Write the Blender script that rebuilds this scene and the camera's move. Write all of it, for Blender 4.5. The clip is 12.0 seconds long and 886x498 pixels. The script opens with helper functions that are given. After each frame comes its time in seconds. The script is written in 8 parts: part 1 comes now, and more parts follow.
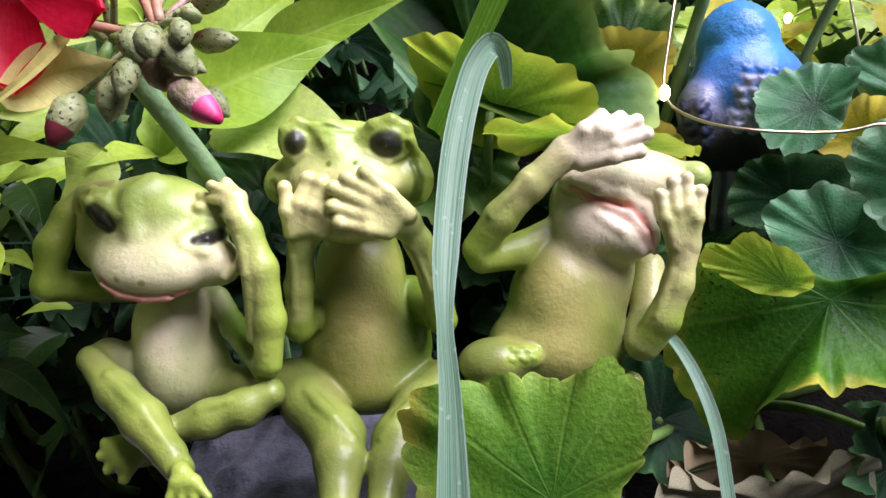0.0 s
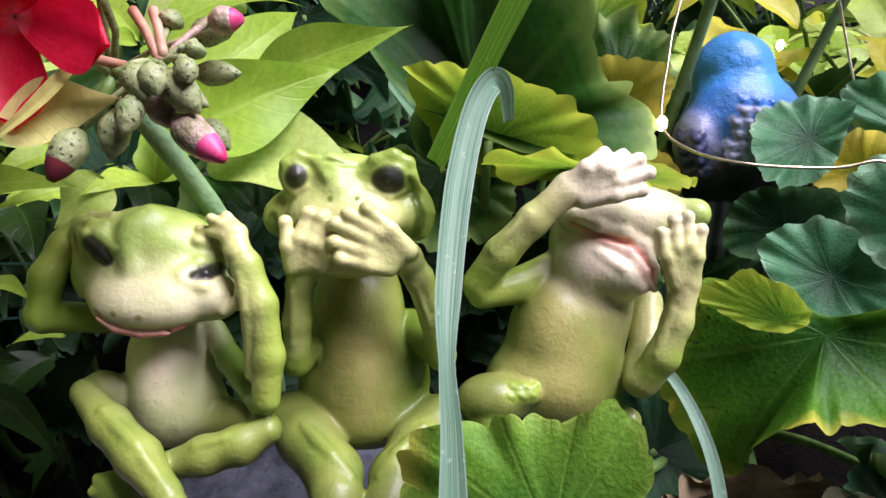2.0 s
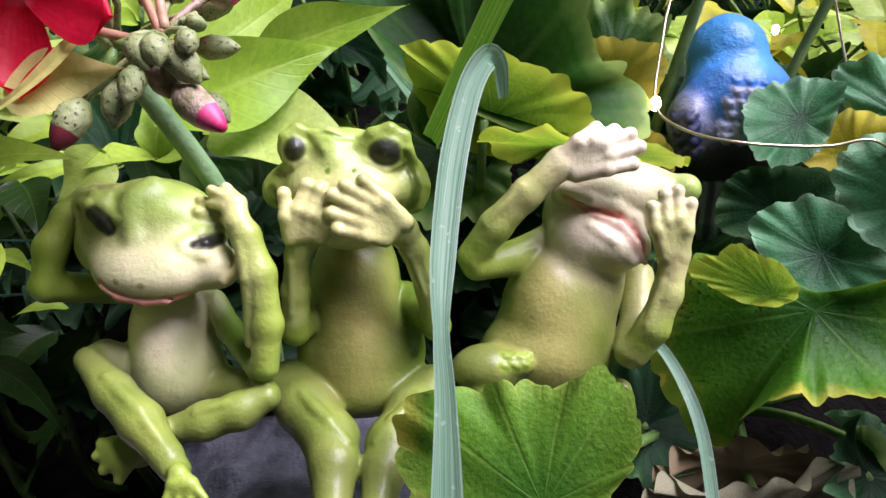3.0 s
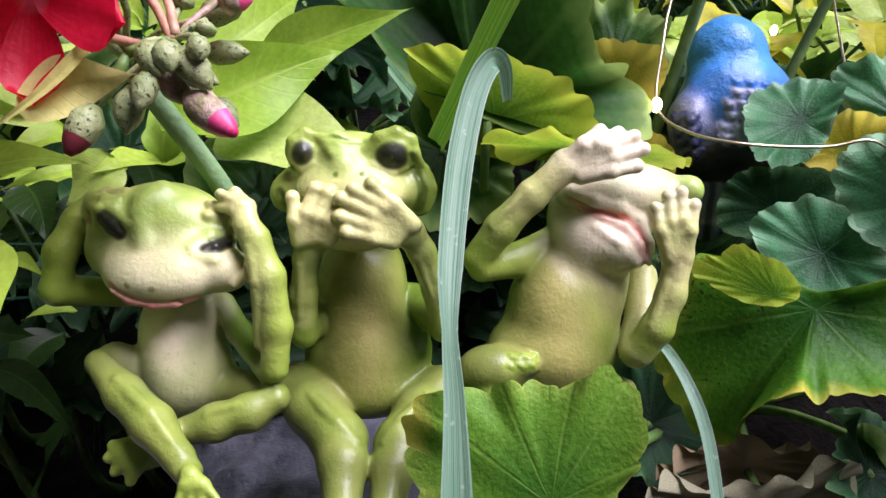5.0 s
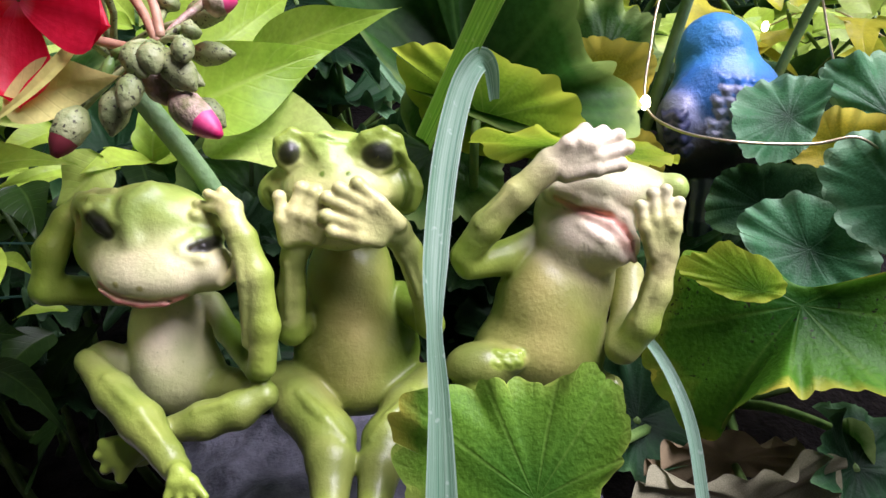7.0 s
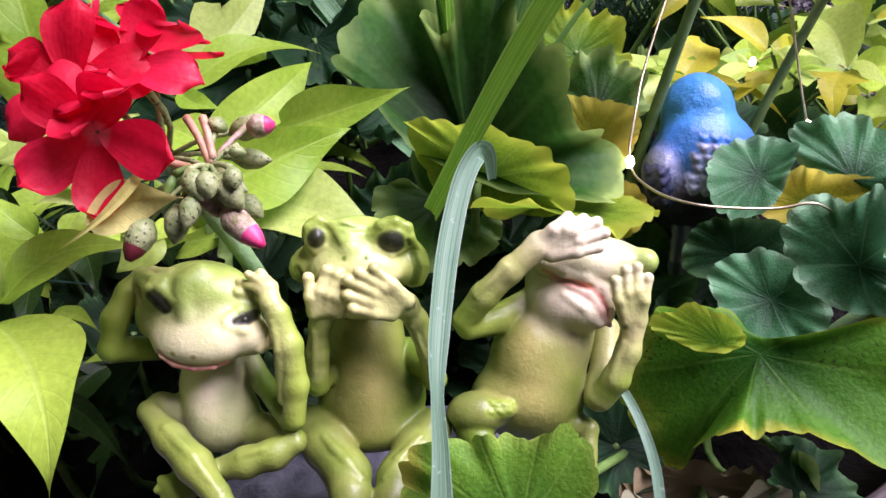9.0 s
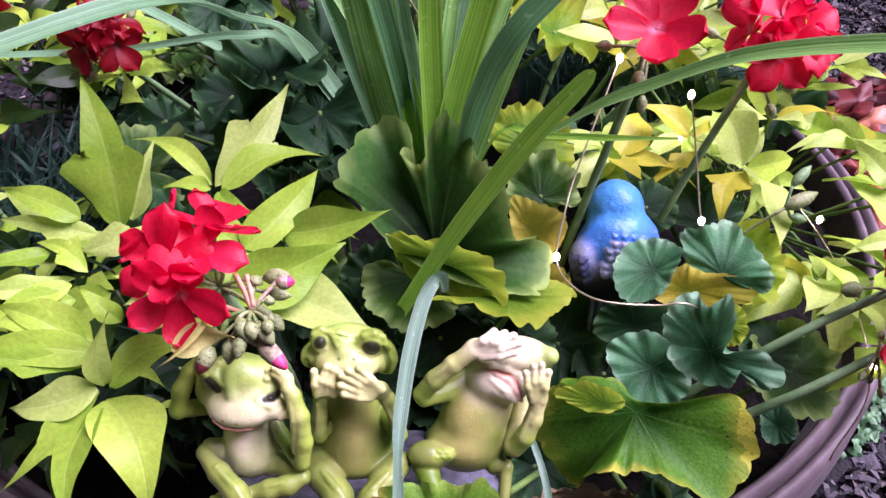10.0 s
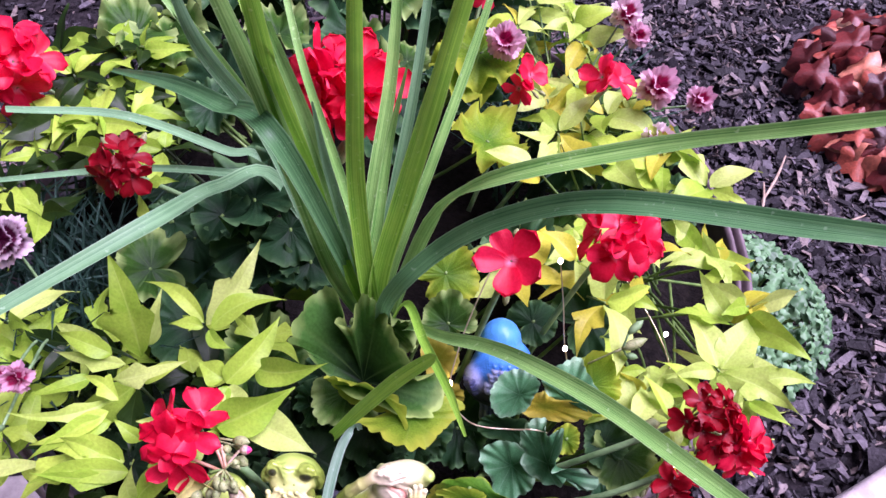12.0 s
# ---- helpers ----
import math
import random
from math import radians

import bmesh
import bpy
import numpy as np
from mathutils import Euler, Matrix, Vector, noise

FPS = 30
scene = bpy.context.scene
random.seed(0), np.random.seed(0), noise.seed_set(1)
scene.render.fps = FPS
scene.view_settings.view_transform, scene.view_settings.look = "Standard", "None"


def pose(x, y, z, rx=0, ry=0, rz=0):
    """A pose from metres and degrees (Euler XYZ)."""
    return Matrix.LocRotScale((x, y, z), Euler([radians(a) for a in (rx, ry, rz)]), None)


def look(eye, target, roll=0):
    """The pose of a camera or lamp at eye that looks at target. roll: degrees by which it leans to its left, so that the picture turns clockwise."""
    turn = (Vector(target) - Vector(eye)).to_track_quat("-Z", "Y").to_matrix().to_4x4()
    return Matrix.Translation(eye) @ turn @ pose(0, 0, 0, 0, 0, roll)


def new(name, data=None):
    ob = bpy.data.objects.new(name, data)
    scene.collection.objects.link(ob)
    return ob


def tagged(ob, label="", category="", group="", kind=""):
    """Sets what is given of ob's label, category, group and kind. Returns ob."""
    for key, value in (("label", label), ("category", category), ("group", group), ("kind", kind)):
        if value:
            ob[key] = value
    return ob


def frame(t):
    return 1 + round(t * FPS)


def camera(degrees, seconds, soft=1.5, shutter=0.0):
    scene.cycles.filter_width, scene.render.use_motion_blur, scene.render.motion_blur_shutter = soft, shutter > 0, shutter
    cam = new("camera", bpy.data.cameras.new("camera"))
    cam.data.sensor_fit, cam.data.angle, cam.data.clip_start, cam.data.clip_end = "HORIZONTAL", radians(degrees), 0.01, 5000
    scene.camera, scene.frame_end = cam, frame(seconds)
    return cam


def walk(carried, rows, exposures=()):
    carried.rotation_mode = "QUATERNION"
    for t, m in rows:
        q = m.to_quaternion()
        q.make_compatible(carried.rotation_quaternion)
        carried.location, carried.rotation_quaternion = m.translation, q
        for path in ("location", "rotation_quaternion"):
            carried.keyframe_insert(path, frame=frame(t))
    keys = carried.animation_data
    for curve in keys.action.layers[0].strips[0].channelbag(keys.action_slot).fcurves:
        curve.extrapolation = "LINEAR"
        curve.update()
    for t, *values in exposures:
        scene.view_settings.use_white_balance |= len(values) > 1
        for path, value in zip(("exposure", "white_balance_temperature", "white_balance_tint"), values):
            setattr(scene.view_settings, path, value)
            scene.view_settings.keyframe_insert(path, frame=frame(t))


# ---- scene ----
# ---- the camera and its walk ----
cam = camera(58.0, 12.0)
# seconds, x, y, z, pitch, roll, yaw
PATH = [
    (0, 0.01637, -0.11939, 0.75093, -31.000, -2.000, -0.000),
    (0.5, 0.01269, -0.11603, 0.75011, -30.826, -1.789, 0.058),
    (1, 0.01199, -0.11435, 0.75300, -30.415, -1.163, -0.581),
    (1.5, 0.01222, -0.11438, 0.75393, -30.571, -0.912, -0.821),
    (2, 0.01373, -0.11612, 0.75470, -30.546, -0.473, -1.343),
    (2.5, 0.01461, -0.12040, 0.75343, -31.023, -0.328, -1.378),
    (4.5, 0.01286, -0.12040, 0.75389, -31.275, -0.524, -1.456),
    (5, 0.01268, -0.12135, 0.75457, -31.203, -0.483, -1.635),
    (5.5, 0.01201, -0.12136, 0.75604, -31.262, -0.575, -1.512),
    (6, 0.01221, -0.12179, 0.75557, -31.470, -0.584, -1.587),
    (6.5, 0.01215, -0.12226, 0.75500, -31.561, -0.660, -1.699),
    (7, 0.01488, -0.12220, 0.75561, -31.522, -0.689, -1.691),
    (8.8, 0.01528, -0.12693, 0.77320, -33.612, -0.941, -0.951),
    (9, 0.01592, -0.13168, 0.78612, -34.015, -0.625, -0.898),
    (9.5, 0.01864, -0.14973, 0.81598, -36.861, 0.670, -1.123),
    (10, 0.02430, -0.15976, 0.86840, -39.541, 1.635, -1.217),
    (10.5, 0.02718, -0.17101, 0.90766, -42.217, 1.832, -1.148),
    (11, 0.03918, -0.16985, 0.95673, -46.247, 2.090, -0.550),
    (11.5, 0.04977, -0.16601, 0.99584, -48.764, 2.152, -0.128),
    (12, 0.06488, -0.15044, 1.03236, -49.332, 2.428, 0.381),
]
SKY, SUN, SUN_ANGLE, LED = 0.018, 8.2, 45, 26.0
walk(cam, [(t, pose(x, y, z, 90 + pitch, 0, yaw) @ pose(0, 0, 0, 0, 0, roll)) for t, x, y, z, pitch, roll, yaw in PATH], [(0, 0.12, 5740, 33), (7.2, 0.12, 5740, 33), (9, 0.22, 5780, 41), (9.5, 0.34, 5720, 46), (10.3, 0.28, 5600, 59), (12, 0.36, 5550, 60)])

# ---- world and light ----
world = bpy.data.worlds.new("sky")
scene.world = world
world.use_nodes = True
wn = world.node_tree
sky = wn.nodes.new("ShaderNodeTexSky")
sky.sky_type = "NISHITA"
sky.sun_disc = False
sky.sun_elevation = radians(60)
sky.sun_rotation = radians(86)
# thin cloud takes most of the blue out of the sky
cloud = wn.nodes.new("ShaderNodeHueSaturation")
cloud.inputs["Saturation"].default_value = 0.5
wn.links.new(sky.outputs["Color"], cloud.inputs["Color"])
wn.links.new(cloud.outputs["Color"], wn.nodes["Background"].inputs["Color"])
wn.nodes["Background"].inputs["Strength"].default_value = SKY
sun_data = bpy.data.lights.new("sun", "SUN")
sun_data.energy, sun_data.angle, sun_data.color = SUN, radians(SUN_ANGLE), (1.0, 0.96, 0.9)
sun = new("sun", sun_data)
sun.matrix_world = look((1.35, 0.2, 3.0), (0, 0.1, 0.6))

# ---- materials ----
def material(name):
    m = bpy.data.materials.new(name)
    m.use_nodes = True
    return m, m.node_tree, m.node_tree.nodes["Principled BSDF"]


def math_node(nt, op, a, b=None, c=None):
    n = nt.nodes.new("ShaderNodeMath")
    n.operation = op
    for i, v in enumerate((a, b, c)):
        if v is None:
            continue
        if isinstance(v, (int, float)):
            n.inputs[i].default_value = v
        else:
            nt.links.new(v, n.inputs[i])
    return n.outputs[0]


def ramp(nt, fac, *stops):
    n = nt.nodes.new("ShaderNodeValToRGB")
    e = n.color_ramp.elements
    while len(e) < len(stops):
        e.new(0.5)
    for el, (p, c) in zip(e, stops):
        el.position = p
        el.color = (*c, 1) if len(c) == 3 else c
    nt.links.new(fac, n.inputs[0])
    return n.outputs[0]


def mix(nt, fac, a, b, blend="MIX"):
    n = nt.nodes.new("ShaderNodeMix")
    n.data_type, n.blend_type = "RGBA", blend
    for i, v in ((0, fac), (6, a), (7, b)):
        if isinstance(v, (int, float)):
            n.inputs[i].default_value = v
        elif isinstance(v, tuple):
            n.inputs[i].default_value = (*v, 1)
        else:
            nt.links.new(v, n.inputs[i])
    return n.outputs[2]


def noise_node(nt, scale, detail=3.0, rough=0.55, coord="Object"):
    tc = nt.nodes.new("ShaderNodeTexCoord")
    n = nt.nodes.new("ShaderNodeTexNoise")
    n.inputs["Scale"].default_value, n.inputs["Detail"].default_value, n.inputs["Roughness"].default_value = scale, detail, rough
    nt.links.new(tc.outputs[coord], n.inputs["Vector"])
    return n.outputs[0]


def bump(nt, bsdf, height, strength, distance):
    b = nt.nodes.new("ShaderNodeBump")
    b.inputs["Strength"].default_value, b.inputs["Distance"].default_value = strength, distance
    nt.links.new(height, b.inputs["Height"])
    nt.links.new(b.outputs[0], bsdf.inputs["Normal"])
    return b


def uv_split(nt):
    uv = nt.nodes.new("ShaderNodeUVMap")
    s = nt.nodes.new("ShaderNodeSeparateXYZ")
    nt.links.new(uv.outputs[0], s.inputs[0])
    return s.outputs[0], s.outputs[1]


def random_node(nt):
    return nt.nodes.new("ShaderNodeObjectInfo").outputs["Random"]


def thin(nt, bsdf, colour, amount):
    """Light shining through a leaf or petal."""
    tr = nt.nodes.new("ShaderNodeBsdfTranslucent")
    ms = nt.nodes.new("ShaderNodeMixShader")
    ms.inputs[0].default_value = amount
    nt.links.new(colour, tr.inputs["Color"])
    nt.links.new(bsdf.outputs[0], ms.inputs[1])
    nt.links.new(tr.outputs[0], ms.inputs[2])
    nt.links.new(ms.outputs[0], nt.nodes["Material Output"].inputs["Surface"])


def plain_material(name, c1, c2, scale, rough, bump_scale=0.0, bump_mm=0.0, metal=0.0, spread=(0.35, 0.65)):
    m, nt, b = material(name)
    f = noise_node(nt, scale, 5)
    nt.links.new(ramp(nt, f, (spread[0], c1), (spread[1], c2)), b.inputs["Base Color"])
    b.inputs["Roughness"].default_value, b.inputs["Metallic"].default_value = rough, metal
    if rough > 0.88:
        b.inputs["Specular IOR Level"].default_value = 0.12
    if bump_scale:
        bump(nt, b, noise_node(nt, bump_scale, 4), 0.8, bump_mm / 1000)
    return m


def palmate_material(name, inner, outer, margin, margin_from, vein, gloss=0.5, through_light=0.28, spots=0.0, aged=None):
    """Geranium leaf: u is the angle round the stalk, v runs from stalk to margin; aged: where round the leaf it has turned yellow, and how far."""
    m, nt, b = material(name)
    u, v = uv_split(nt)
    blotch = noise_node(nt, 2.6, 4)
    fine = noise_node(nt, 24, 3)
    ring = math_node(nt, "ADD", v, math_node(nt, "MULTIPLY", math_node(nt, "SUBTRACT", blotch, 0.5), 0.5))
    col = ramp(nt, ring, (0.18, inner), (0.8, outer))
    col = mix(nt, 1.0, col, ramp(nt, fine, (0.3, (0.75, 0.78, 0.7)), (0.7, (1.15, 1.12, 1.1))), "MULTIPLY")
    col = mix(nt, 1.0, col, ramp(nt, random_node(nt), (0.0, (0.72, 0.75, 0.75)), (1.0, (1.2, 1.15, 1.05))), "MULTIPLY")
    edge = math_node(nt, "ADD", v, math_node(nt, "ADD", math_node(nt, "MULTIPLY", math_node(nt, "SUBTRACT", noise_node(nt, 1.1, 2), 0.5), 0.5), math_node(nt, "MULTIPLY", math_node(nt, "SUBTRACT", blotch, 0.5), 0.3)))
    col = mix(nt, ramp(nt, edge, (margin_from - 0.12, (0, 0, 0)), (margin_from + 0.03, (0.45, 0.45, 0.45)), (min(1.0, margin_from + 0.2), (1, 1, 1))), col, margin)
    if aged:
        off = math_node(nt, "DIVIDE", math_node(nt, "SUBTRACT", u, aged[0]), aged[1])
        near_side = math_node(nt, "SUBTRACT", edge, math_node(nt, "MULTIPLY", math_node(nt, "MULTIPLY", off, off), 0.4))
        col = mix(nt, ramp(nt, near_side, (0.82, (0, 0, 0)), (1.04, (0.95, 0.95, 0.95))), col, (0.56, 0.53, 0.07))
    # seven main veins that fork towards the margin
    a = math_node(nt, "ABSOLUTE", math_node(nt, "SUBTRACT", math_node(nt, "FRACT", math_node(nt, "MULTIPLY", u, 7.0)), 0.5))
    main = math_node(nt, "MULTIPLY", a, math_node(nt, "MULTIPLY_ADD", v, 0.6, 0.4))
    a2 = math_node(nt, "ABSOLUTE", math_node(nt, "SUBTRACT", math_node(nt, "FRACT", math_node(nt, "MULTIPLY", u, 21.0)), 0.5))
    fork = math_node(nt, "ADD", math_node(nt, "MULTIPLY", a2, 0.4), math_node(nt, "MULTIPLY", math_node(nt, "SUBTRACT", 1.0, v), 0.35))
    near = math_node(nt, "MINIMUM", main, fork)
    line = ramp(nt, near, (0.012, (1, 1, 1)), (0.05, (0, 0, 0)))
    col = mix(nt, math_node(nt, "MULTIPLY", line, 0.2), col, vein)
    if spots:
        col = mix(nt, math_node(nt, "MULTIPLY", ramp(nt, noise_node(nt, 26, 2), (0.61, (0, 0, 0)), (0.66, (1, 1, 1))), ramp(nt, blotch, (0.5, (0, 0, 0)), (0.6, (spots, spots, spots)))), col, (0.02, 0.018, 0.012))
    nt.links.new(col, b.inputs["Base Color"])
    b.inputs["Roughness"].default_value = gloss
    b.inputs["Specular IOR Level"].default_value = 0.18
    h = math_node(nt, "SUBTRACT", math_node(nt, "ADD", math_node(nt, "MULTIPLY", fine, 0.5), blotch), math_node(nt, "MULTIPLY", line, 0.18))
    bump(nt, b, h, 0.5, 0.0009)
    thin(nt, b, col, through_light)
    return m


def feather_material(name, c1, c2, vein, gloss=0.38, through_light=0.4, side=9.0):
    """Leaf with a midrib and side veins: u runs across, v from base to tip."""
    m, nt, b = material(name)
    u, v = uv_split(nt)
    across = math_node(nt, "ABSOLUTE", math_node(nt, "SUBTRACT", u, 0.5))
    blotch = noise_node(nt, 70, 4)
    fine = noise_node(nt, 700, 3)
    col = ramp(nt, math_node(nt, "ADD", math_node(nt, "MULTIPLY", blotch, 0.7), math_node(nt, "MULTIPLY", random_node(nt), 0.35)), (0.25, c1), (0.75, c2))
    col = mix(nt, 1.0, col, ramp(nt, fine, (0.3, (0.85, 0.86, 0.8)), (0.7, (1.1, 1.1, 1.1))), "MULTIPLY")
    s = math_node(nt, "FRACT", math_node(nt, "SUBTRACT", math_node(nt, "MULTIPLY", v, side), math_node(nt, "MULTIPLY", across, 3.2)))
    sline = ramp(nt, math_node(nt, "ABSOLUTE", math_node(nt, "SUBTRACT", s, 0.5)), (0.02, (0.35, 0.35, 0.35)), (0.1, (0, 0, 0)))
    mid = ramp(nt, across, (0.012, (1, 1, 1)), (0.045, (0, 0, 0)))
    line = math_node(nt, "MAXIMUM", mid, sline)
    col = mix(nt, math_node(nt, "MULTIPLY", line, 0.26), col, vein)
    nt.links.new(col, b.inputs["Base Color"])
    b.inputs["Roughness"].default_value = gloss
    b.inputs["Specular IOR Level"].default_value = 0.25
    bump(nt, b, math_node(nt, "SUBTRACT", math_node(nt, "MULTIPLY", fine, 0.3), math_node(nt, "MULTIPLY", line, 0.6)), 0.35, 0.0004)
    thin(nt, b, col, through_light)
    return m


def blade_material(name, c1, c2, pale):
    m, nt, b = material(name)
    u, v = uv_split(nt)
    blotch = noise_node(nt, 60, 4)
    streak = nt.nodes.new("ShaderNodeTexNoise")
    streak.inputs["Scale"].default_value, streak.inputs["Detail"].default_value = 1.0, 3.0
    cx = nt.nodes.new("ShaderNodeCombineXYZ")
    nt.links.new(math_node(nt, "MULTIPLY", u, 22.0), cx.inputs[0])
    nt.links.new(math_node(nt, "MULTIPLY", v, 2.5), cx.inputs[1])
    nt.links.new(random_node(nt), cx.inputs[2])
    nt.links.new(cx.outputs[0], streak.inputs["Vector"])
    col = ramp(nt, math_node(nt, "ADD", math_node(nt, "MULTIPLY", streak.outputs[0], 0.8), math_node(nt, "MULTIPLY", blotch, 0.25)), (0.35, c1), (0.68, c2))
    across = math_node(nt, "ABSOLUTE", math_node(nt, "SUBTRACT", u, 0.5))
    col = mix(nt, ramp(nt, across, (0.45, (0, 0, 0)), (0.5, (0.6, 0.6, 0.6))), col, pale)
    flecks = ramp(nt, noise_node(nt, 420, 2), (0.66, (0, 0, 0)), (0.72, (0.45, 0.45, 0.45)))
    col = mix(nt, flecks, col, pale)
    nt.links.new(col, b.inputs["Base Color"])
    b.inputs["Roughness"].default_value = 0.36
    b.inputs["Specular IOR Level"].default_value = 0.3
    bump(nt, b, streak.outputs[0], 0.5, 0.0006)
    thin(nt, b, col, 0.32)
    return m


def petal_material(name, c1, c2, base, gloss=0.5, through_light=0.48, eye=0.1, fade=0.55):
    m, nt, b = material(name)
    u, v = uv_split(nt)
    fine = noise_node(nt, 11, 3)
    wave = math_node(nt, "ADD", math_node(nt, "MULTIPLY", fine, 0.6), math_node(nt, "MULTIPLY", random_node(nt), 0.45))
    col = ramp(nt, wave, (0.2, c1), (0.85, c2))
    veins = math_node(nt, "ABSOLUTE", math_node(nt, "SUBTRACT", math_node(nt, "FRACT", math_node(nt, "MULTIPLY", u, 9.0)), 0.5))
    vl = ramp(nt, veins, (0.02, (0.18, 0.18, 0.18)), (0.25, (0, 0, 0)))
    col = mix(nt, vl, col, c1)
    col = mix(nt, ramp(nt, v, (eye * (1 - fade), (1, 1, 1)), (eye * (1 + fade), (0, 0, 0))), col, base)
    nt.links.new(col, b.inputs["Base Color"])
    b.inputs["Roughness"].default_value = gloss
    bump(nt, b, math_node(nt, "ADD", fine, math_node(nt, "MULTIPLY", veins, 0.25)), 0.3, 0.0005)
    thin(nt, b, col, through_light)
    return m


def painted_material(name, gloss, relief_scale, relief_mm, fleck=(0.2, 0.22, 0.03)):
    """Hand-painted resin: the paint is the mesh's colour layer, with wear and brush grain."""
    m, nt, b = material(name)
    at = nt.nodes.new("ShaderNodeVertexColor")
    at.layer_name = "paint"
    grain = noise_node(nt, 260, 4)
    col = mix(nt, 1.0, at.outputs[0], ramp(nt, grain, (0.3, (0.88, 0.9, 0.84)), (0.7, (1.08, 1.06, 1.08))), "MULTIPLY")
    wear = ramp(nt, noise_node(nt, 900, 2), (0.68, (0, 0, 0)), (0.76, (0.35, 0.35, 0.35)))
    col = mix(nt, wear, col, fleck)
    nt.links.new(col, b.inputs["Base Color"])
    nt.links.new(ramp(nt, grain, (0.3, (gloss - 0.1,) * 3), (0.7, (gloss + 0.12,) * 3)), b.inputs["Roughness"])
    b.inputs["Specular IOR Level"].default_value = 0.25
    b.inputs["Coat Weight"].default_value = 0.45
    b.inputs["Coat Roughness"].default_value = 0.28
    bump(nt, b, noise_node(nt, relief_scale, 5, 0.6), 0.6, relief_mm / 1000)
    return m


M_DARK = palmate_material("geranium_dark_green", (0.008, 0.034, 0.013), (0.02, 0.075, 0.028), (0.08, 0.18, 0.065), 0.9, (0.05, 0.12, 0.045), gloss=0.55)
# darker copy of the geranium green, shade put into the colour
M_DARK_SHADED = palmate_material("geranium_painted_shade", (0.005, 0.018, 0.006), (0.011, 0.038, 0.012), (0.03, 0.07, 0.025), 0.95, (0.02, 0.05, 0.018), gloss=0.6)
M_BLUISH = palmate_material("geranium_blue_green", (0.008, 0.055, 0.016), (0.06, 0.21, 0.095), (0.27, 0.47, 0.28), 0.97, (0.16, 0.32, 0.18), gloss=0.42)
M_GREEN = palmate_material("geranium_mid_green", (0.016, 0.06, 0.009), (0.05, 0.15, 0.018), (0.3, 0.44, 0.13), 0.82, (0.12, 0.25, 0.05), through_light=0.34)
M_CUP = palmate_material("geranium_cupped", (0.004, 0.02, 0.004), (0.05, 0.17, 0.024), (0.38, 0.54, 0.14), 0.92, (0.14, 0.28, 0.06), through_light=0.42)
M_LIME = palmate_material("geranium_lime", (0.12, 0.3, 0.016), (0.34, 0.54, 0.03), (0.52, 0.62, 0.05), 0.82, (0.36, 0.52, 0.08), through_light=0.6)
M_FRONT = palmate_material("geranium_front_leaf", (0.05, 0.17, 0.014), (0.13, 0.3, 0.024), (0.34, 0.48, 0.07), 0.96, (0.26, 0.44, 0.07), aged=(0.04, 0.13))
M_TURNING = palmate_material("geranium_yellowing", (0.018, 0.1, 0.006), (0.08, 0.24, 0.012), (0.46, 0.46, 0.04), 0.98, (0.16, 0.3, 0.04), spots=0.9, aged=(0.6, 0.13))
M_YELLOW = palmate_material("geranium_yellow", (0.36, 0.42, 0.025), (0.68, 0.56, 0.04), (0.8, 0.7, 0.1), 0.75, (0.5, 0.5, 0.08), through_light=0.6)
M_VINE = feather_material("vine_chartreuse", (0.22, 0.42, 0.022), (0.48, 0.67, 0.075), (0.55, 0.72, 0.16))
M_VINE_PALE = feather_material("vine_pale", (0.38, 0.57, 0.07), (0.59, 0.74, 0.19), (0.64, 0.77, 0.28))
M_VINE_GOLD = feather_material("vine_gold", (0.42, 0.46, 0.02), (0.62, 0.58, 0.05), (0.62, 0.6, 0.15))
# deep vine green, darkened past its own tone to carry shade
M_VINE_SHADED = feather_material("vine_painted_shade", (0.006, 0.022, 0.004), (0.022, 0.055, 0.008), (0.07, 0.13, 0.022))
M_BLADE = blade_material("spike_blade_green", (0.07, 0.25, 0.04), (0.33, 0.62, 0.16), (0.52, 0.74, 0.36))
M_BLADE_DARK = blade_material("spike_blade_dark", (0.03, 0.13, 0.04), (0.12, 0.3, 0.11), (0.26, 0.42, 0.24))
M_BLADE_LIME = blade_material("spike_blade_lime", (0.1, 0.34, 0.018), (0.34, 0.65, 0.06), (0.5, 0.73, 0.2))
M_BLADE_PALE = blade_material("spike_blade_pale", (0.1, 0.25, 0.14), (0.31, 0.46, 0.33), (0.55, 0.68, 0.58))
M_BLADE_GREY = blade_material("spike_blade_grey", (0.09, 0.24, 0.1), (0.24, 0.47, 0.23), (0.42, 0.6, 0.4))
M_GRASS = blade_material("dianthus_blue_green", (0.015, 0.05, 0.035), (0.06, 0.14, 0.1), (0.1, 0.19, 0.15))
M_RED = petal_material("petal_red", (0.66, 0.004, 0.022), (0.95, 0.025, 0.085), (0.85, 0.2, 0.3))
M_CRIMSON = petal_material("petal_crimson", (0.2, 0.002, 0.006), (0.46, 0.004, 0.014), (0.3, 0.05, 0.06))
M_PINK = petal_material("petal_pink_white", (0.72, 0.3, 0.44), (0.95, 0.84, 0.88), (0.34, 0.01, 0.07), eye=0.64, fade=0.1)
M_PLUM = petal_material("petal_plum", (0.7, 0.5, 0.6), (0.85, 0.72, 0.8), (0.085, 0.006, 0.035), eye=0.74, fade=0.08)
M_BUD, nt, b = material("bud_green_brown")
c = ramp(nt, noise_node(nt, 260, 4), (0.3, (0.15, 0.22, 0.06)), (0.7, (0.36, 0.39, 0.18)))
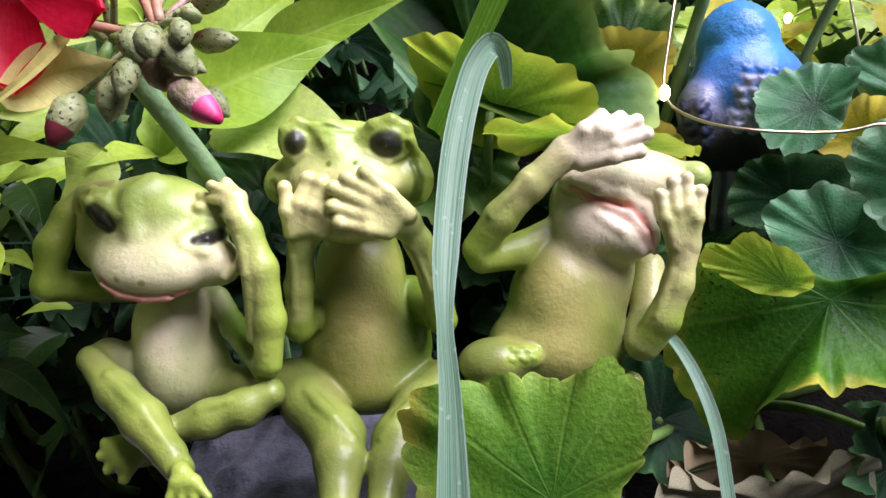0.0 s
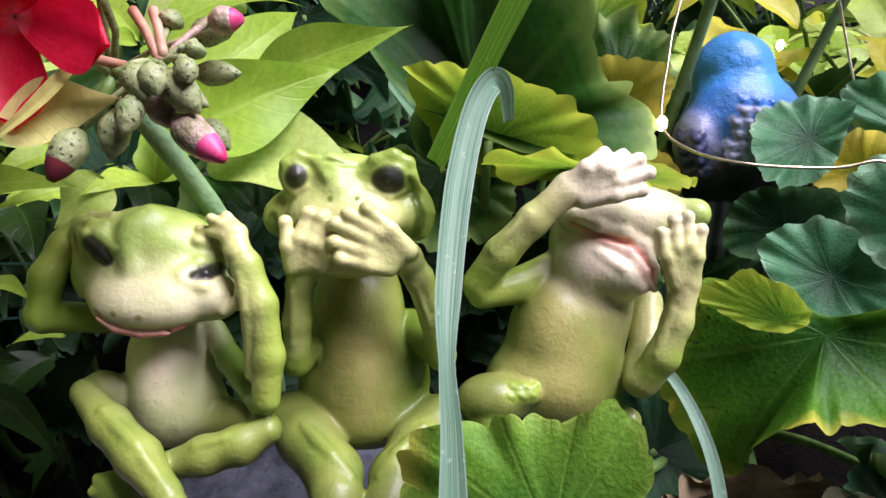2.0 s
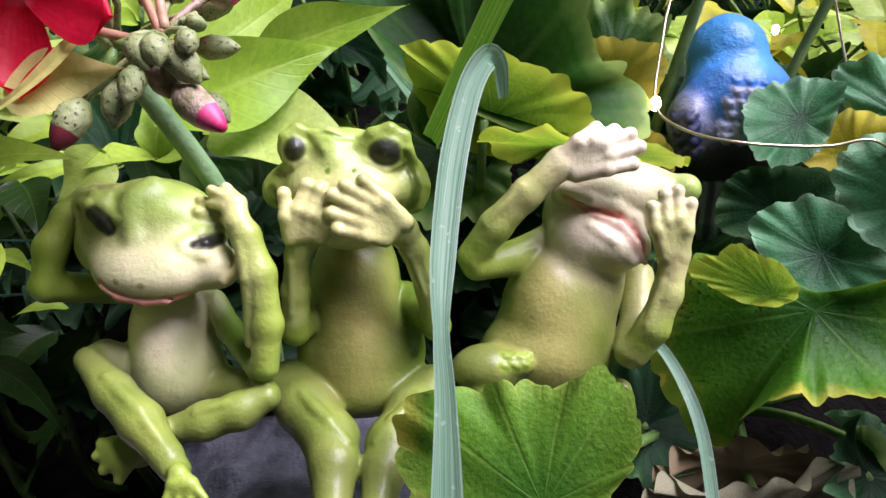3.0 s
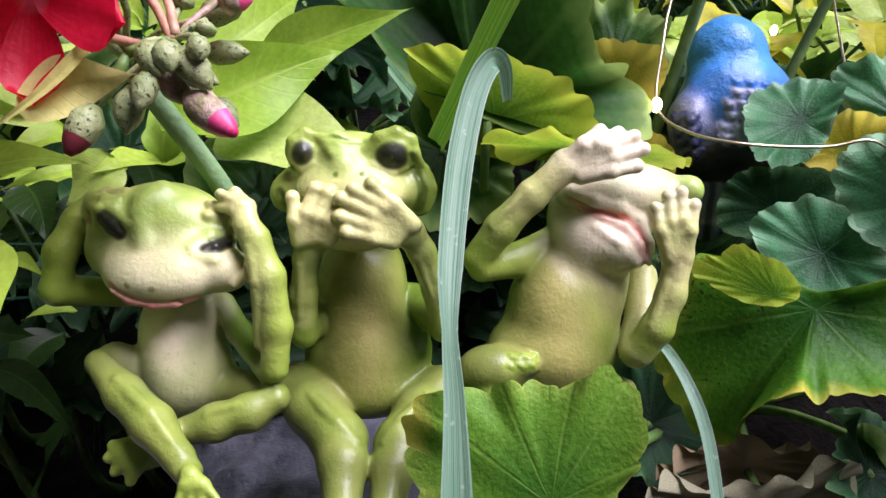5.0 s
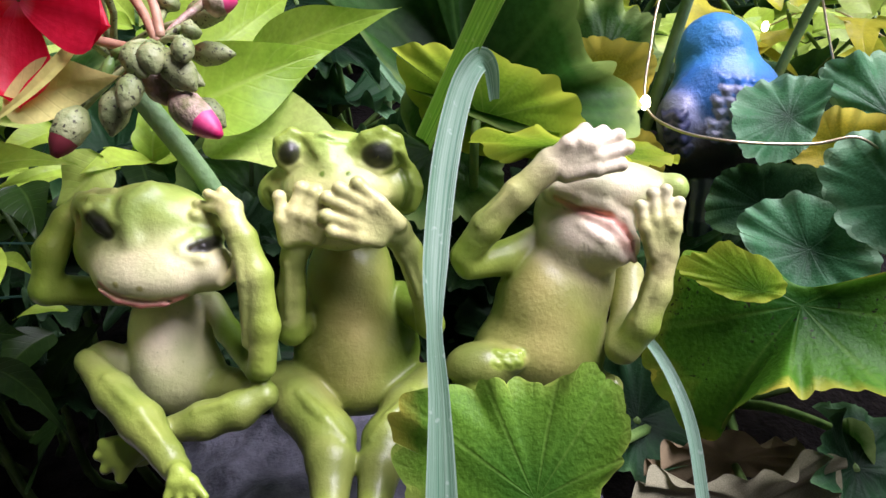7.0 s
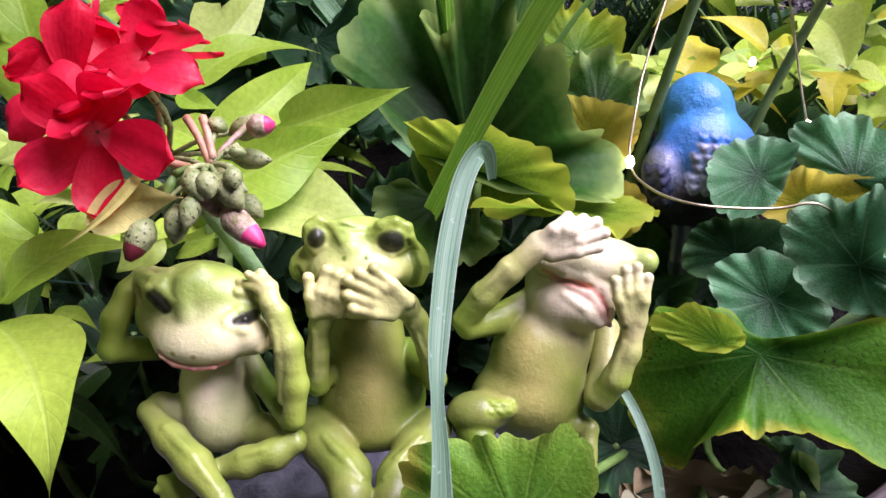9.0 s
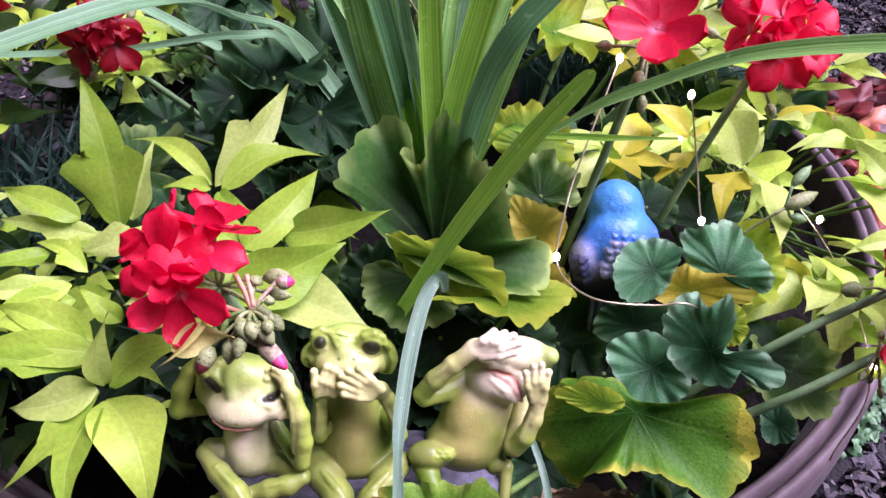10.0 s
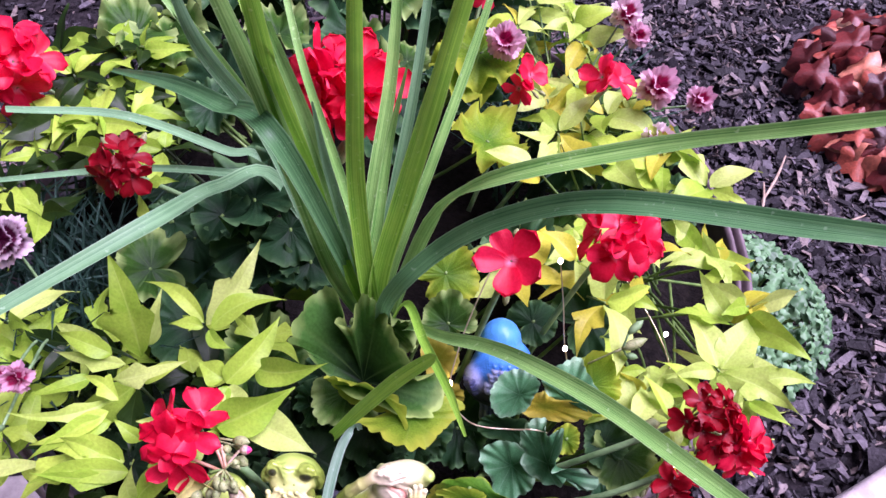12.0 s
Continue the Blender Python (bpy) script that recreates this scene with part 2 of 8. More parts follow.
nt.links.new(mix(nt, ramp(nt, noise_node(nt, 1500, 2), (0.6, (0, 0, 0)), (0.66, (0.9, 0.9, 0.9))), c, (0.03, 0.025, 0.015)), b.inputs["Base Color"])
b.inputs["Roughness"].default_value = 0.55
bump(nt, b, noise_node(nt, 900, 3), 0.6, 0.0005)
M_BUD_PINK = plain_material("bud_pink_brown", (0.22, 0.2, 0.09), (0.62, 0.42, 0.36), 420, 0.55, 900, 0.5)
M_MAGENTA = plain_material("opening_petal", (0.6, 0.02, 0.12), (0.8, 0.12, 0.28), 300, 0.5)
M_STEM = plain_material("stem_green", (0.07, 0.15, 0.03), (0.16, 0.27, 0.06), 120, 0.5, 700, 0.3)
# the stem green again, with shade painted into it for low shoots
M_STEM_SHADED = plain_material("stem_painted_shade", (0.012, 0.03, 0.006), (0.03, 0.06, 0.012), 120, 0.6, 700, 0.3)
M_STEM_PALE = plain_material("stem_grey_green", (0.11, 0.22, 0.08), (0.21, 0.36, 0.15), 120, 0.55, 700, 0.4)
M_STEM_RED = plain_material("stem_brown_pink", (0.3, 0.16, 0.08), (0.5, 0.32, 0.2), 200, 0.5, 700, 0.3)
M_TURNED = feather_material("leaf_turned_yellow", (0.42, 0.43, 0.08), (0.7, 0.64, 0.24), (0.6, 0.5, 0.2), 0.5, 0.35)
M_DRY = feather_material("dry_leaf", (0.2, 0.19, 0.1), (0.48, 0.47, 0.33), (0.3, 0.27, 0.17), 0.7, 0.25)
M_DRY_DARK = feather_material("dead_leaf_brown", (0.1, 0.075, 0.04), (0.26, 0.2, 0.11), (0.14, 0.1, 0.06), 0.75, 0.2)
M_FROG = painted_material("frog_paint", 0.46, 1300, 0.22)
M_BIRD = painted_material("bird_paint", 0.5, 1300, 0.6, (0.03, 0.05, 0.12))
M_ROCK = plain_material("rock_grey", (0.04, 0.044, 0.06), (0.17, 0.17, 0.22), 110, 0.7, 400, 1.2)
M_SOIL = plain_material("potting_soil", (0.003, 0.0026, 0.0022), (0.011, 0.009, 0.0075), 160, 0.95, 260, 4.0)
M_POT = plain_material("pot_grey_resin", (0.07, 0.065, 0.085), (0.15, 0.135, 0.16), 35, 0.45, 500, 0.25)
M_POT_RIM = plain_material("pot_rim_taupe", (0.075, 0.055, 0.06), (0.16, 0.122, 0.128), 45, 0.58, 500, 0.2)
M_CURB = plain_material("concrete", (0.33, 0.3, 0.28), (0.52, 0.48, 0.45), 45, 0.85, 260, 1.5)
M_WALL = plain_material("sky_block", (0.07, 0.06, 0.055), (0.13, 0.11, 0.1), 6, 0.9, 60, 3.0)
M_TWIG = plain_material("twig", (0.25, 0.18, 0.12), (0.45, 0.36, 0.27), 60, 0.8, 300, 0.6)
M_WIRE = plain_material("copper_wire", (0.62, 0.5, 0.3), (0.8, 0.7, 0.5), 200, 0.3, metal=0.75)
M_GROUND = plain_material("mulch_bed", (0.008, 0.007, 0.008), (0.026, 0.022, 0.024), 60, 0.9, 80, 12.0)

M_CHIP, nt, b = material("mulch_chip")
isl = nt.nodes.new("ShaderNodeNewGeometry").outputs["Random Per Island"]
c = ramp(nt, isl, (0.0, (0.007, 0.0065, 0.0075)), (0.4, (0.022, 0.02, 0.023)), (0.75, (0.1, 0.09, 0.102)), (0.95, (0.19, 0.155, 0.14)), (1.0, (0.2, 0.16, 0.14)))
nt.links.new(mix(nt, 1.0, c, ramp(nt, noise_node(nt, 130, 4), (0.3, (0.6, 0.6, 0.6)), (0.7, (1.3, 1.3, 1.3))), "MULTIPLY"), b.inputs["Base Color"])
b.inputs["Roughness"].default_value = 0.62
b.inputs["Specular IOR Level"].default_value = 0.3
bump(nt, b, noise_node(nt, 240, 4), 0.7, 0.003)

M_HEUCHERA, nt, b = material("heuchera_leaf")
isl = nt.nodes.new("ShaderNodeNewGeometry").outputs["Random Per Island"]
c = ramp(nt, isl, (0.0, (0.035, 0.006, 0.006)), (0.4, (0.16, 0.02, 0.016)), (0.7, (0.42, 0.09, 0.05)), (0.9, (0.62, 0.24, 0.14)), (1.0, (0.75, 0.45, 0.28)))
nt.links.new(mix(nt, 1.0, c, ramp(nt, noise_node(nt, 160, 4), (0.3, (0.7, 0.7, 0.7)), (0.7, (1.25, 1.2, 1.2))), "MULTIPLY"), b.inputs["Base Color"])
b.inputs["Roughness"].default_value = 0.45
bump(nt, b, noise_node(nt, 300, 3), 0.6, 0.002)

M_HERB, nt, b = material("herb_leaf")
isl = nt.nodes.new("ShaderNodeNewGeometry").outputs["Random Per Island"]
c = ramp(nt, isl, (0.0, (0.04, 0.12, 0.045)), (1.0, (0.16, 0.34, 0.15)))
nt.links.new(c, b.inputs["Base Color"])
b.inputs["Roughness"].default_value = 0.5
thin(nt, b, c, 0.2)

M_LED, nt, b = material("led_glow")
b.inputs["Base Color"].default_value = (1, 0.85, 0.5, 1)
b.inputs["Emission Color"].default_value = (1.0, 0.78, 0.34, 1)
b.inputs["Emission Strength"].default_value = LED

# ---- shared builders ----
def place_under(ob, parent, world_matrix):
    """Make ob a child of parent and put it at a place in the world."""
    ob.parent = parent
    chain = Matrix.Identity(4)
    up = parent
    while up:
        chain = (up.matrix_parent_inverse @ up.matrix_basis if up.parent else up.matrix_basis) @ chain
        up = up.parent
    ob.matrix_parent_inverse = chain.inverted()
    ob.matrix_basis = world_matrix
    return ob


def mesh_of(name, verts, faces, mat, uv=None, smooth=True, paint=None):
    me = bpy.data.meshes.new(name)
    me.from_pydata([tuple(v) for v in verts], [], [tuple(f) for f in faces])
    if uv is not None:
        layer = me.uv_layers.new(name="UVMap")
        idx = np.empty(len(me.loops), dtype=np.int32)
        me.loops.foreach_get("vertex_index", idx)
        layer.data.foreach_set("uv", np.asarray(uv, dtype=np.float32)[idx].ravel())
    if paint is not None:
        layer = me.color_attributes.new("paint", "FLOAT_COLOR", "POINT")
        layer.data.foreach_set("color", np.c_[paint, np.ones(len(paint))].astype(np.float32).ravel())
    if smooth:
        me.polygons.foreach_set("use_smooth", np.ones(len(me.polygons), dtype=bool))
    me.materials.append(mat)
    me.update()
    return me


def thing(name, base, label, category, group=""):
    ob = new(name)
    ob.location = base
    ob.empty_display_size = 0.02
    return tagged(ob, label, category, group)


def child(name, me, parent, m=None, label=""):
    ob = new(name, me)
    place_under(ob, parent, m or Matrix.Identity(4))
    if label:
        tagged(ob, label)
    return ob


def frame_of(origin, ahead, normal):
    """Axes with y along ahead and z near normal."""
    y = Vector(ahead).normalized()
    x = y.cross(Vector(normal)).normalized()
    z = x.cross(y)
    m = Matrix((x, y, z)).transposed().to_4x4()
    m.translation = origin
    return m


def grid_faces(rows, cols, closed=False):
    f = []
    for i in range(rows - 1):
        for j in range(cols if closed else cols - 1):
            k = (j + 1) % cols
            f.append((i * cols + j, i * cols + k, (i + 1) * cols + k, (i + 1) * cols + j))
    return f


def curve_points(points, n):
    """A smooth line of n places through a few given ones."""
    p = np.array(points, float)
    if len(p) == 2:
        return p[0] + (p[1] - p[0]) * np.linspace(0, 1, n)[:, None]
    q = np.vstack([2 * p[0] - p[1], p, 2 * p[-1] - p[-2]])
    out = []
    for s in np.linspace(0, len(p) - 1 - 1e-9, n):
        i = int(s)
        t = s - i
        a, b2, c2, d = q[i], q[i + 1], q[i + 2], q[i + 3]
        out.append(0.5 * (2 * b2 + (c2 - a) * t + (2 * a - 5 * b2 + 4 * c2 - d) * t * t + (3 * b2 - a - 3 * c2 + d) * t ** 3))
    return np.array(out)


def tube_data(points, radii, sides=8, n=12):
    line = curve_points(points, n)
    rad = np.interp(np.linspace(0, 1, n), np.linspace(0, 1, len(radii)), radii)
    tan = np.gradient(line, axis=0)
    tan /= np.linalg.norm(tan, axis=1)[:, None] + 1e-12
    side = np.cross(tan[0], (0.3, 0.9, 0.31))
    verts = []
    for p, t, r in zip(line, tan, rad):
        side = side - t * (side @ t)
        side /= np.linalg.norm(side)
        up = np.cross(t, side)
        for k in range(sides):
            a = 2 * math.pi * k / sides
            verts.append(p + r * (math.cos(a) * side + math.sin(a) * up))
    faces = grid_faces(n, sides, True)
    faces.append(tuple(range(sides - 1, -1, -1)))
    faces.append(tuple(range((n - 1) * sides, n * sides)))
    return verts, faces


def tube(name, points, radii, mat, parent, sides=8, n=12, label=""):
    v, f = tube_data(points, radii, sides, n)
    return child(name, mesh_of(name, v, f, mat), parent, None, label)


# ---- leaves, flowers, blades ----
rng = np.random.default_rng(7)


def geranium_leaf_mesh(cup, wave, seed, mat, sinus=0.5, crease=0.012, gap=0.3):
    """Round leaf of unit radius, half folded along its midrib: shallow lobes, each quilted between its veins, with a scalloped and ruffled margin."""
    r = np.random.default_rng(seed)
    rings, cols = 16, 197
    th = np.linspace(-math.pi, math.pi, cols)
    ph = r.uniform(0, 6.28, 8)
    warp = th + 0.10 * np.sin(2 * th + ph[4]) + 0.06 * np.sin(3 * th + ph[5])
    fold = r.uniform(0.0, 0.32)
    lobe = 0.5 + 0.5 * np.cos(7 * warp)
    out = 1.0 - sinus * np.exp(-((np.abs(th) - math.pi) / gap) ** 2)
    out = out + 0.055 * (lobe ** 0.7 - 0.6) + 0.06 * np.cos(2 * th + ph[0]) + 0.05 * np.cos(3 * th + ph[3])
    out = out + 0.055 * (np.abs(np.cos(10.5 * warp + 0.5 * np.sin(3 * th + ph[1]))) ** 0.6 - 0.6) + 0.012 * np.sin(31 * th + ph[2]) + 0.008 * np.sin(53 * th + ph[6])
    v, uv = [], []
    for i in range(rings):
        rho = i / (rings - 1)
        rr = rho * out
        w = wave * rho ** 1.8 * (1.3 * np.sin(2 * th + ph[0]) + 1.4 * np.sin(3 * th + ph[2]) + 1.3 * np.sin(5 * th + ph[3]))
        w = w + wave * (0.9 * rho ** 3 * np.sin(8 * th + ph[2]) + 1.0 * rho ** 5 * np.sin(13 * th + ph[5]) + 0.5 * rho ** 7 * np.sin(21 * th + ph[7]))
        z = cup * rho ** 1.6 + w + (crease + 0.12 * wave) * rho * (0.5 - lobe) * (1.3 - 0.6 * rho)
        z = z + 0.012 * rho * np.sin(21 * warp + ph[1]) * np.sin(9 * rho + ph[6])
        z = z + fold * rho * np.sqrt(np.sin(th) ** 2 + 0.02) - 0.5 * fold * rho
        draw = 1 - 0.35 * max(0.0, cup) * rho ** 3
        for j in range(cols):
            v.append((draw * rr[j] * math.sin(th[j]), draw * rr[j] * math.cos(th[j]), z[j]))
            uv.append(((warp[j] + math.pi) / (2 * math.pi), rho))
    return mesh_of("leaf", v, grid_faces(rings, cols), mat, uv)


def geranium_leaf(plant, centre, tip, normal, mat, cup=0.15, wave=0.06, root=None, seed=None, label="", sinus=0.5, gap=0.3):
    """A scalloped round leaf on its stalk. tip: the margin's farthest point; root: where the stalk comes from."""
    seed = seed if seed is not None else len(bpy.data.objects)
    d = Vector(tip) - Vector(centre)
    m = frame_of(centre, d, normal) @ Matrix.Scale(d.length, 4)
    me = geranium_leaf_mesh(cup, wave, seed, mat, sinus, gap=gap)
    leaf = child("leaf", me, plant, m, label)
    if root is None:
        root = plant.location
    c, k = Vector(centre), Vector(root)
    n = m.to_3x3().col[2].normalized()
    mid = (c + k) / 2 - n * 0.012 + Vector((0, 0, -0.004))
    tube("stalk", [c + n * 0.0004, c - n * 0.008, mid, k], [0.0009, 0.0011, 0.0014, 0.0016], M_STEM, plant, 6, 9)
    return leaf


def shaped_leaf(plant, centre, reach, mat, ruffle=0.03, seed=1, root=None, label=""):
    """A round leaf of uneven growth: reach gives, round the stalk, how many millimetres its lobes run out from the centre."""
    r = np.random.default_rng(seed)
    ctrl = np.array(reach)
    n, rings, per = len(ctrl), 18, 18
    cols = n * per + 1
    size = np.linalg.norm(ctrl, axis=1).mean()
    s = np.linspace(0, n, cols)
    i = np.minimum(s.astype(int), n - 1)
    t = (s - i)[:, None]
    a, b2, c2, d = (ctrl[(i + k) % n] for k in (-1, 0, 1, 2))
    rim = 0.5 * (2 * b2 + (c2 - a) * t + (2 * a - 5 * b2 + 4 * c2 - d) * t * t + (3 * b2 - a - 3 * c2 + d) * t ** 3)
    along = np.r_[0, np.cumsum(np.linalg.norm(np.diff(rim, axis=0), axis=1))]
    turns = max(10, round(along[-1] / (0.34 * size)))
    phase = along / along[-1] * turns * math.pi
    rim = rim * (1 + 0.062 * (np.abs(np.sin(phase + 0.3 * np.sin(5 * s + seed))) ** 0.6 - 0.6) + 0.01 * np.sin(9 * s + seed))[:, None]
    # towards the stalk the blade evens out
    even = np.zeros_like(rim)
    span = int(1.6 * per)
    for k in range(-span, span + 1):
        even[:-1] += np.roll(rim[:-1], k, axis=0) / (2 * span + 1)
    even[-1] = even[0]
    ph = r.uniform(0, 6.28, 5)
    th = 2 * math.pi * s / n
    up = Vector(np.cross(ctrl, np.roll(ctrl, -1, axis=0)).sum(axis=0)).normalized()
    up = np.array(up if up.z > 0 else -up)
    ribs = 7
    lobe = np.cos(ribs * th)
    v, uv = [], []
    for k in range(rings):
        rho = k / (rings - 1)
        lift = ruffle * size * (rho ** 3 * np.sin(7 * th + ph[0]) + rho ** 4 * np.sin(12 * th + ph[1]) + 0.8 * rho ** 6 * np.sin(turns * 0.8 * th + ph[2]))
        lift = lift - 0.007 * size * rho * lobe * (1.2 - rho) + 0.006 * size * rho * np.sin(13 * th + ph[3]) * np.sin(9 * rho + ph[4])
        edge = even + (rim - even) * rho ** 2
        flat = edge - np.outer(edge @ up, up)
        pts = flat * rho + np.outer(edge @ up * rho ** 1.7, up) + np.outer(lift, up)
        v.extend(pts / size)
        uv.extend(np.c_[s / n, np.full(cols, rho)])
    me = mesh_of("leaf", v, grid_faces(rings, cols), mat, uv)
    leaf = child("leaf", me, plant, Matrix.Translation(centre) @ Matrix.Scale(size / 1000, 4), label)
    c, k = Vector(centre), Vector(root or plant.location)
    n2 = Vector(up)
    tube("stalk", [c - n2 * 0.0012, c - n2 * 0.008, (c + k) / 2 - n2 * 0.01, k], [0.0009, 0.0011, 0.0014, 0.0016], M_STEM, plant, 6, 9)
    return leaf


def vine_leaf_mesh(length, width, bend, fold, curl, seed, mat):
    r = np.random.default_rng(seed)
    n, cols = 21, 9
    v, uv = [], []
    ph = r.uniform(0, 6.28, 4)
    hook, roll = r.normal(0, 0.07), r.normal(0, 0.35)
    full = r.uniform(0.8, 1.15)
    lobed = length > 0.02 and width < 0.41 * length and r.random() < 0.6
    peak = (0.307 ** 0.62 * 0.693 ** 1.4) ** full
    for i in range(n):
        s = i / (n - 1)
        w = s ** (0.62 * full) * (1 - s) ** (1.4 * full) / peak * (1 + 0.07 * math.sin(9 * s + ph[0]))
        w = max(w, 0.04 if s < 0.5 else 0.0)
        if lobed:
            w = 0.88 * w + 0.42 * math.exp(-((s - 0.3) / 0.085) ** 2) - 0.12 * math.exp(-((s - 0.5) / 0.1) ** 2)
        turn = roll * s
        for j in range(cols):
            a = j / (cols - 1) * 2 - 1
            ww = w * width / 2 * (1 + 0.08 * math.sin(7 * s + ph[1]) * a)
            z = fold * abs(a) * ww * (1 - 0.5 * s) + 0.06 * width * a * math.sin(6 * s + ph[2]) + 0.05 * width * abs(a) ** 2 * math.sin(13 * s + ph[3]) * (1 - s)
            x = a * ww
            x, z = x * math.cos(turn) - z * math.sin(turn), x * math.sin(turn) + z * math.cos(turn)
            z += bend * length * 4 * s * (1 - s) - curl * length * s ** 3
            v.append((x + hook * length * 4 * s * (1 - s), s * length + (0.5 * abs(a) ** 1.5 * ww if lobed and s < 0.5 else 0.0), z))
            uv.append((j / (cols - 1), s))
    return mesh_of("leaf", v, grid_faces(n, cols), mat, uv)


def vine_leaf(plant, base, tip, width, normal, mat, bend=0.08, fold=0.35, curl=0.05, seed=None):
    """A lance-shaped leaf or leaf lobe from its base to its tip."""
    seed = seed if seed is not None else len(bpy.data.objects)
    d = Vector(tip) - Vector(base)
    me = vine_leaf_mesh(d.length, width, bend, fold, curl, seed, mat)
    return child("leaf", me, plant, frame_of(base, d, normal))


def blade(plant, points, widths, mat, facing, name="blade", channel=0.22, twist=0.0, n=28, label=""):
    """A long strap leaf along a line of places; widths from base to tip; facing: the way its flat side looks."""
    line = curve_points(points, n)
    wid = np.interp(np.linspace(0, 1, n), np.linspace(0, 1, len(widths)), widths)
    tan = np.gradient(line, axis=0)
    tan /= np.linalg.norm(tan, axis=1)[:, None] + 1e-12
    v, uv = [], []
    cols = 7
    f = np.array(facing, float)
    for i, (p, t, w) in enumerate(zip(line, tan, wid)):
        side = np.cross(t, f)
        side /= np.linalg.norm(side) + 1e-12
        up = np.cross(side, t)
        a = twist * i / (n - 1)
        side, up = side * math.cos(a) + up * math.sin(a), up * math.cos(a) - side * math.sin(a)
        for j in range(cols):
            u = j / (cols - 1) * 2 - 1
            v.append(p + side * u * w / 2 + up * w * (channel * (u * u - 0.4) + 0.025 * math.cos(9.4 * u)))
            uv.append((j / (cols - 1), i / (n - 1)))
    return child(name, mesh_of(name, v, grid_faces(n, cols), mat, uv), plant, None, label)


def petal_mesh(kind, mat):
    r = np.random.default_rng(40 + kind)
    n, cols = 12, 11
    v, uv = [], []
    ph = r.uniform(0, 6.28, 3)
    wide = (0.92, 1.04, 0.84, 1.0, 0.9)[kind % 5]
    for i in range(n):
        s = i / (n - 1)
        w = wide * 1.12 * (0.08 + 0.92 * s ** 0.75) * math.sqrt(max(0.0, 1 - s ** 3.2)) + 0.004
        for j in range(cols):
            a = j / (cols - 1) * 2 - 1
            y = s * (1 - 0.06 * a * a * s) - 0.02 * math.cos(2 * math.pi * a) * s ** 6
            z = 0.22 * s * s - 0.14 * s ** 3 + 0.14 * a * a * w * (1.2 - s) + 0.03 * s * math.sin(3 * a + ph[0]) + 0.02 * s * s * math.sin(6 * a + ph[1])
            z += (-0.22 * s ** 4 if kind % 3 == 1 else 0.12 * s ** 4)
            v.append((a * w / 2, y, z))
            uv.append((j / (cols - 1), s))
    return mesh_of("petal", v, grid_faces(n, cols), mat, uv)


PETALS = {m.name: [petal_mesh(k, m) for k in range(5)] for m in (M_RED, M_CRIMSON)}


def floret(head, centre, normal, radius, mat, seed, spread=1.0, petals=5):
    """A five-petalled floret; each petal is a piece of the flower head."""
    r = np.random.default_rng(seed)
    n = Vector(normal).normalized()
    x = n.orthogonal().normalized()
    y = n.cross(x)
    a0 = r.uniform(0, 6.28)
    for k in range(petals):
        a = a0 + k * 2 * math.pi / petals + r.normal(0, 0.12)
        out = x * math.cos(a) + y * math.sin(a)
        lift = r.uniform(0.05, 0.45) * spread + (1 - spread) * 1.2
        d = (out * math.cos(lift) + n * math.sin(lift)).normalized()
        up = (n * math.cos(lift) - out * math.sin(lift)).normalized()
        size = radius * r.uniform(0.88, 1.12)
        m = frame_of(Vector(centre) + out * radius * 0.03 + n * radius * 0.02 * k, d, up) @ Matrix.Scale(size, 4)
        child("petal", PETALS[mat.name][int(r.integers(5))], head, m)


def bud_data(base, tip, radius):
    b2, t2 = np.array(base, float), np.array(tip, float)
    return tube_data([b2, b2 + (t2 - b2) * 0.3, b2 + (t2 - b2) * 0.7, t2], [radius * 0.35, radius, radius * 0.85, radius * 0.12], 8, 9)


def join_data(parts):
    verts, faces = [], []
    for v, f in parts:
        k = len(verts)
        verts.extend(v)
        faces.extend([tuple(i + k for i in q) for q in f])
    return verts, faces


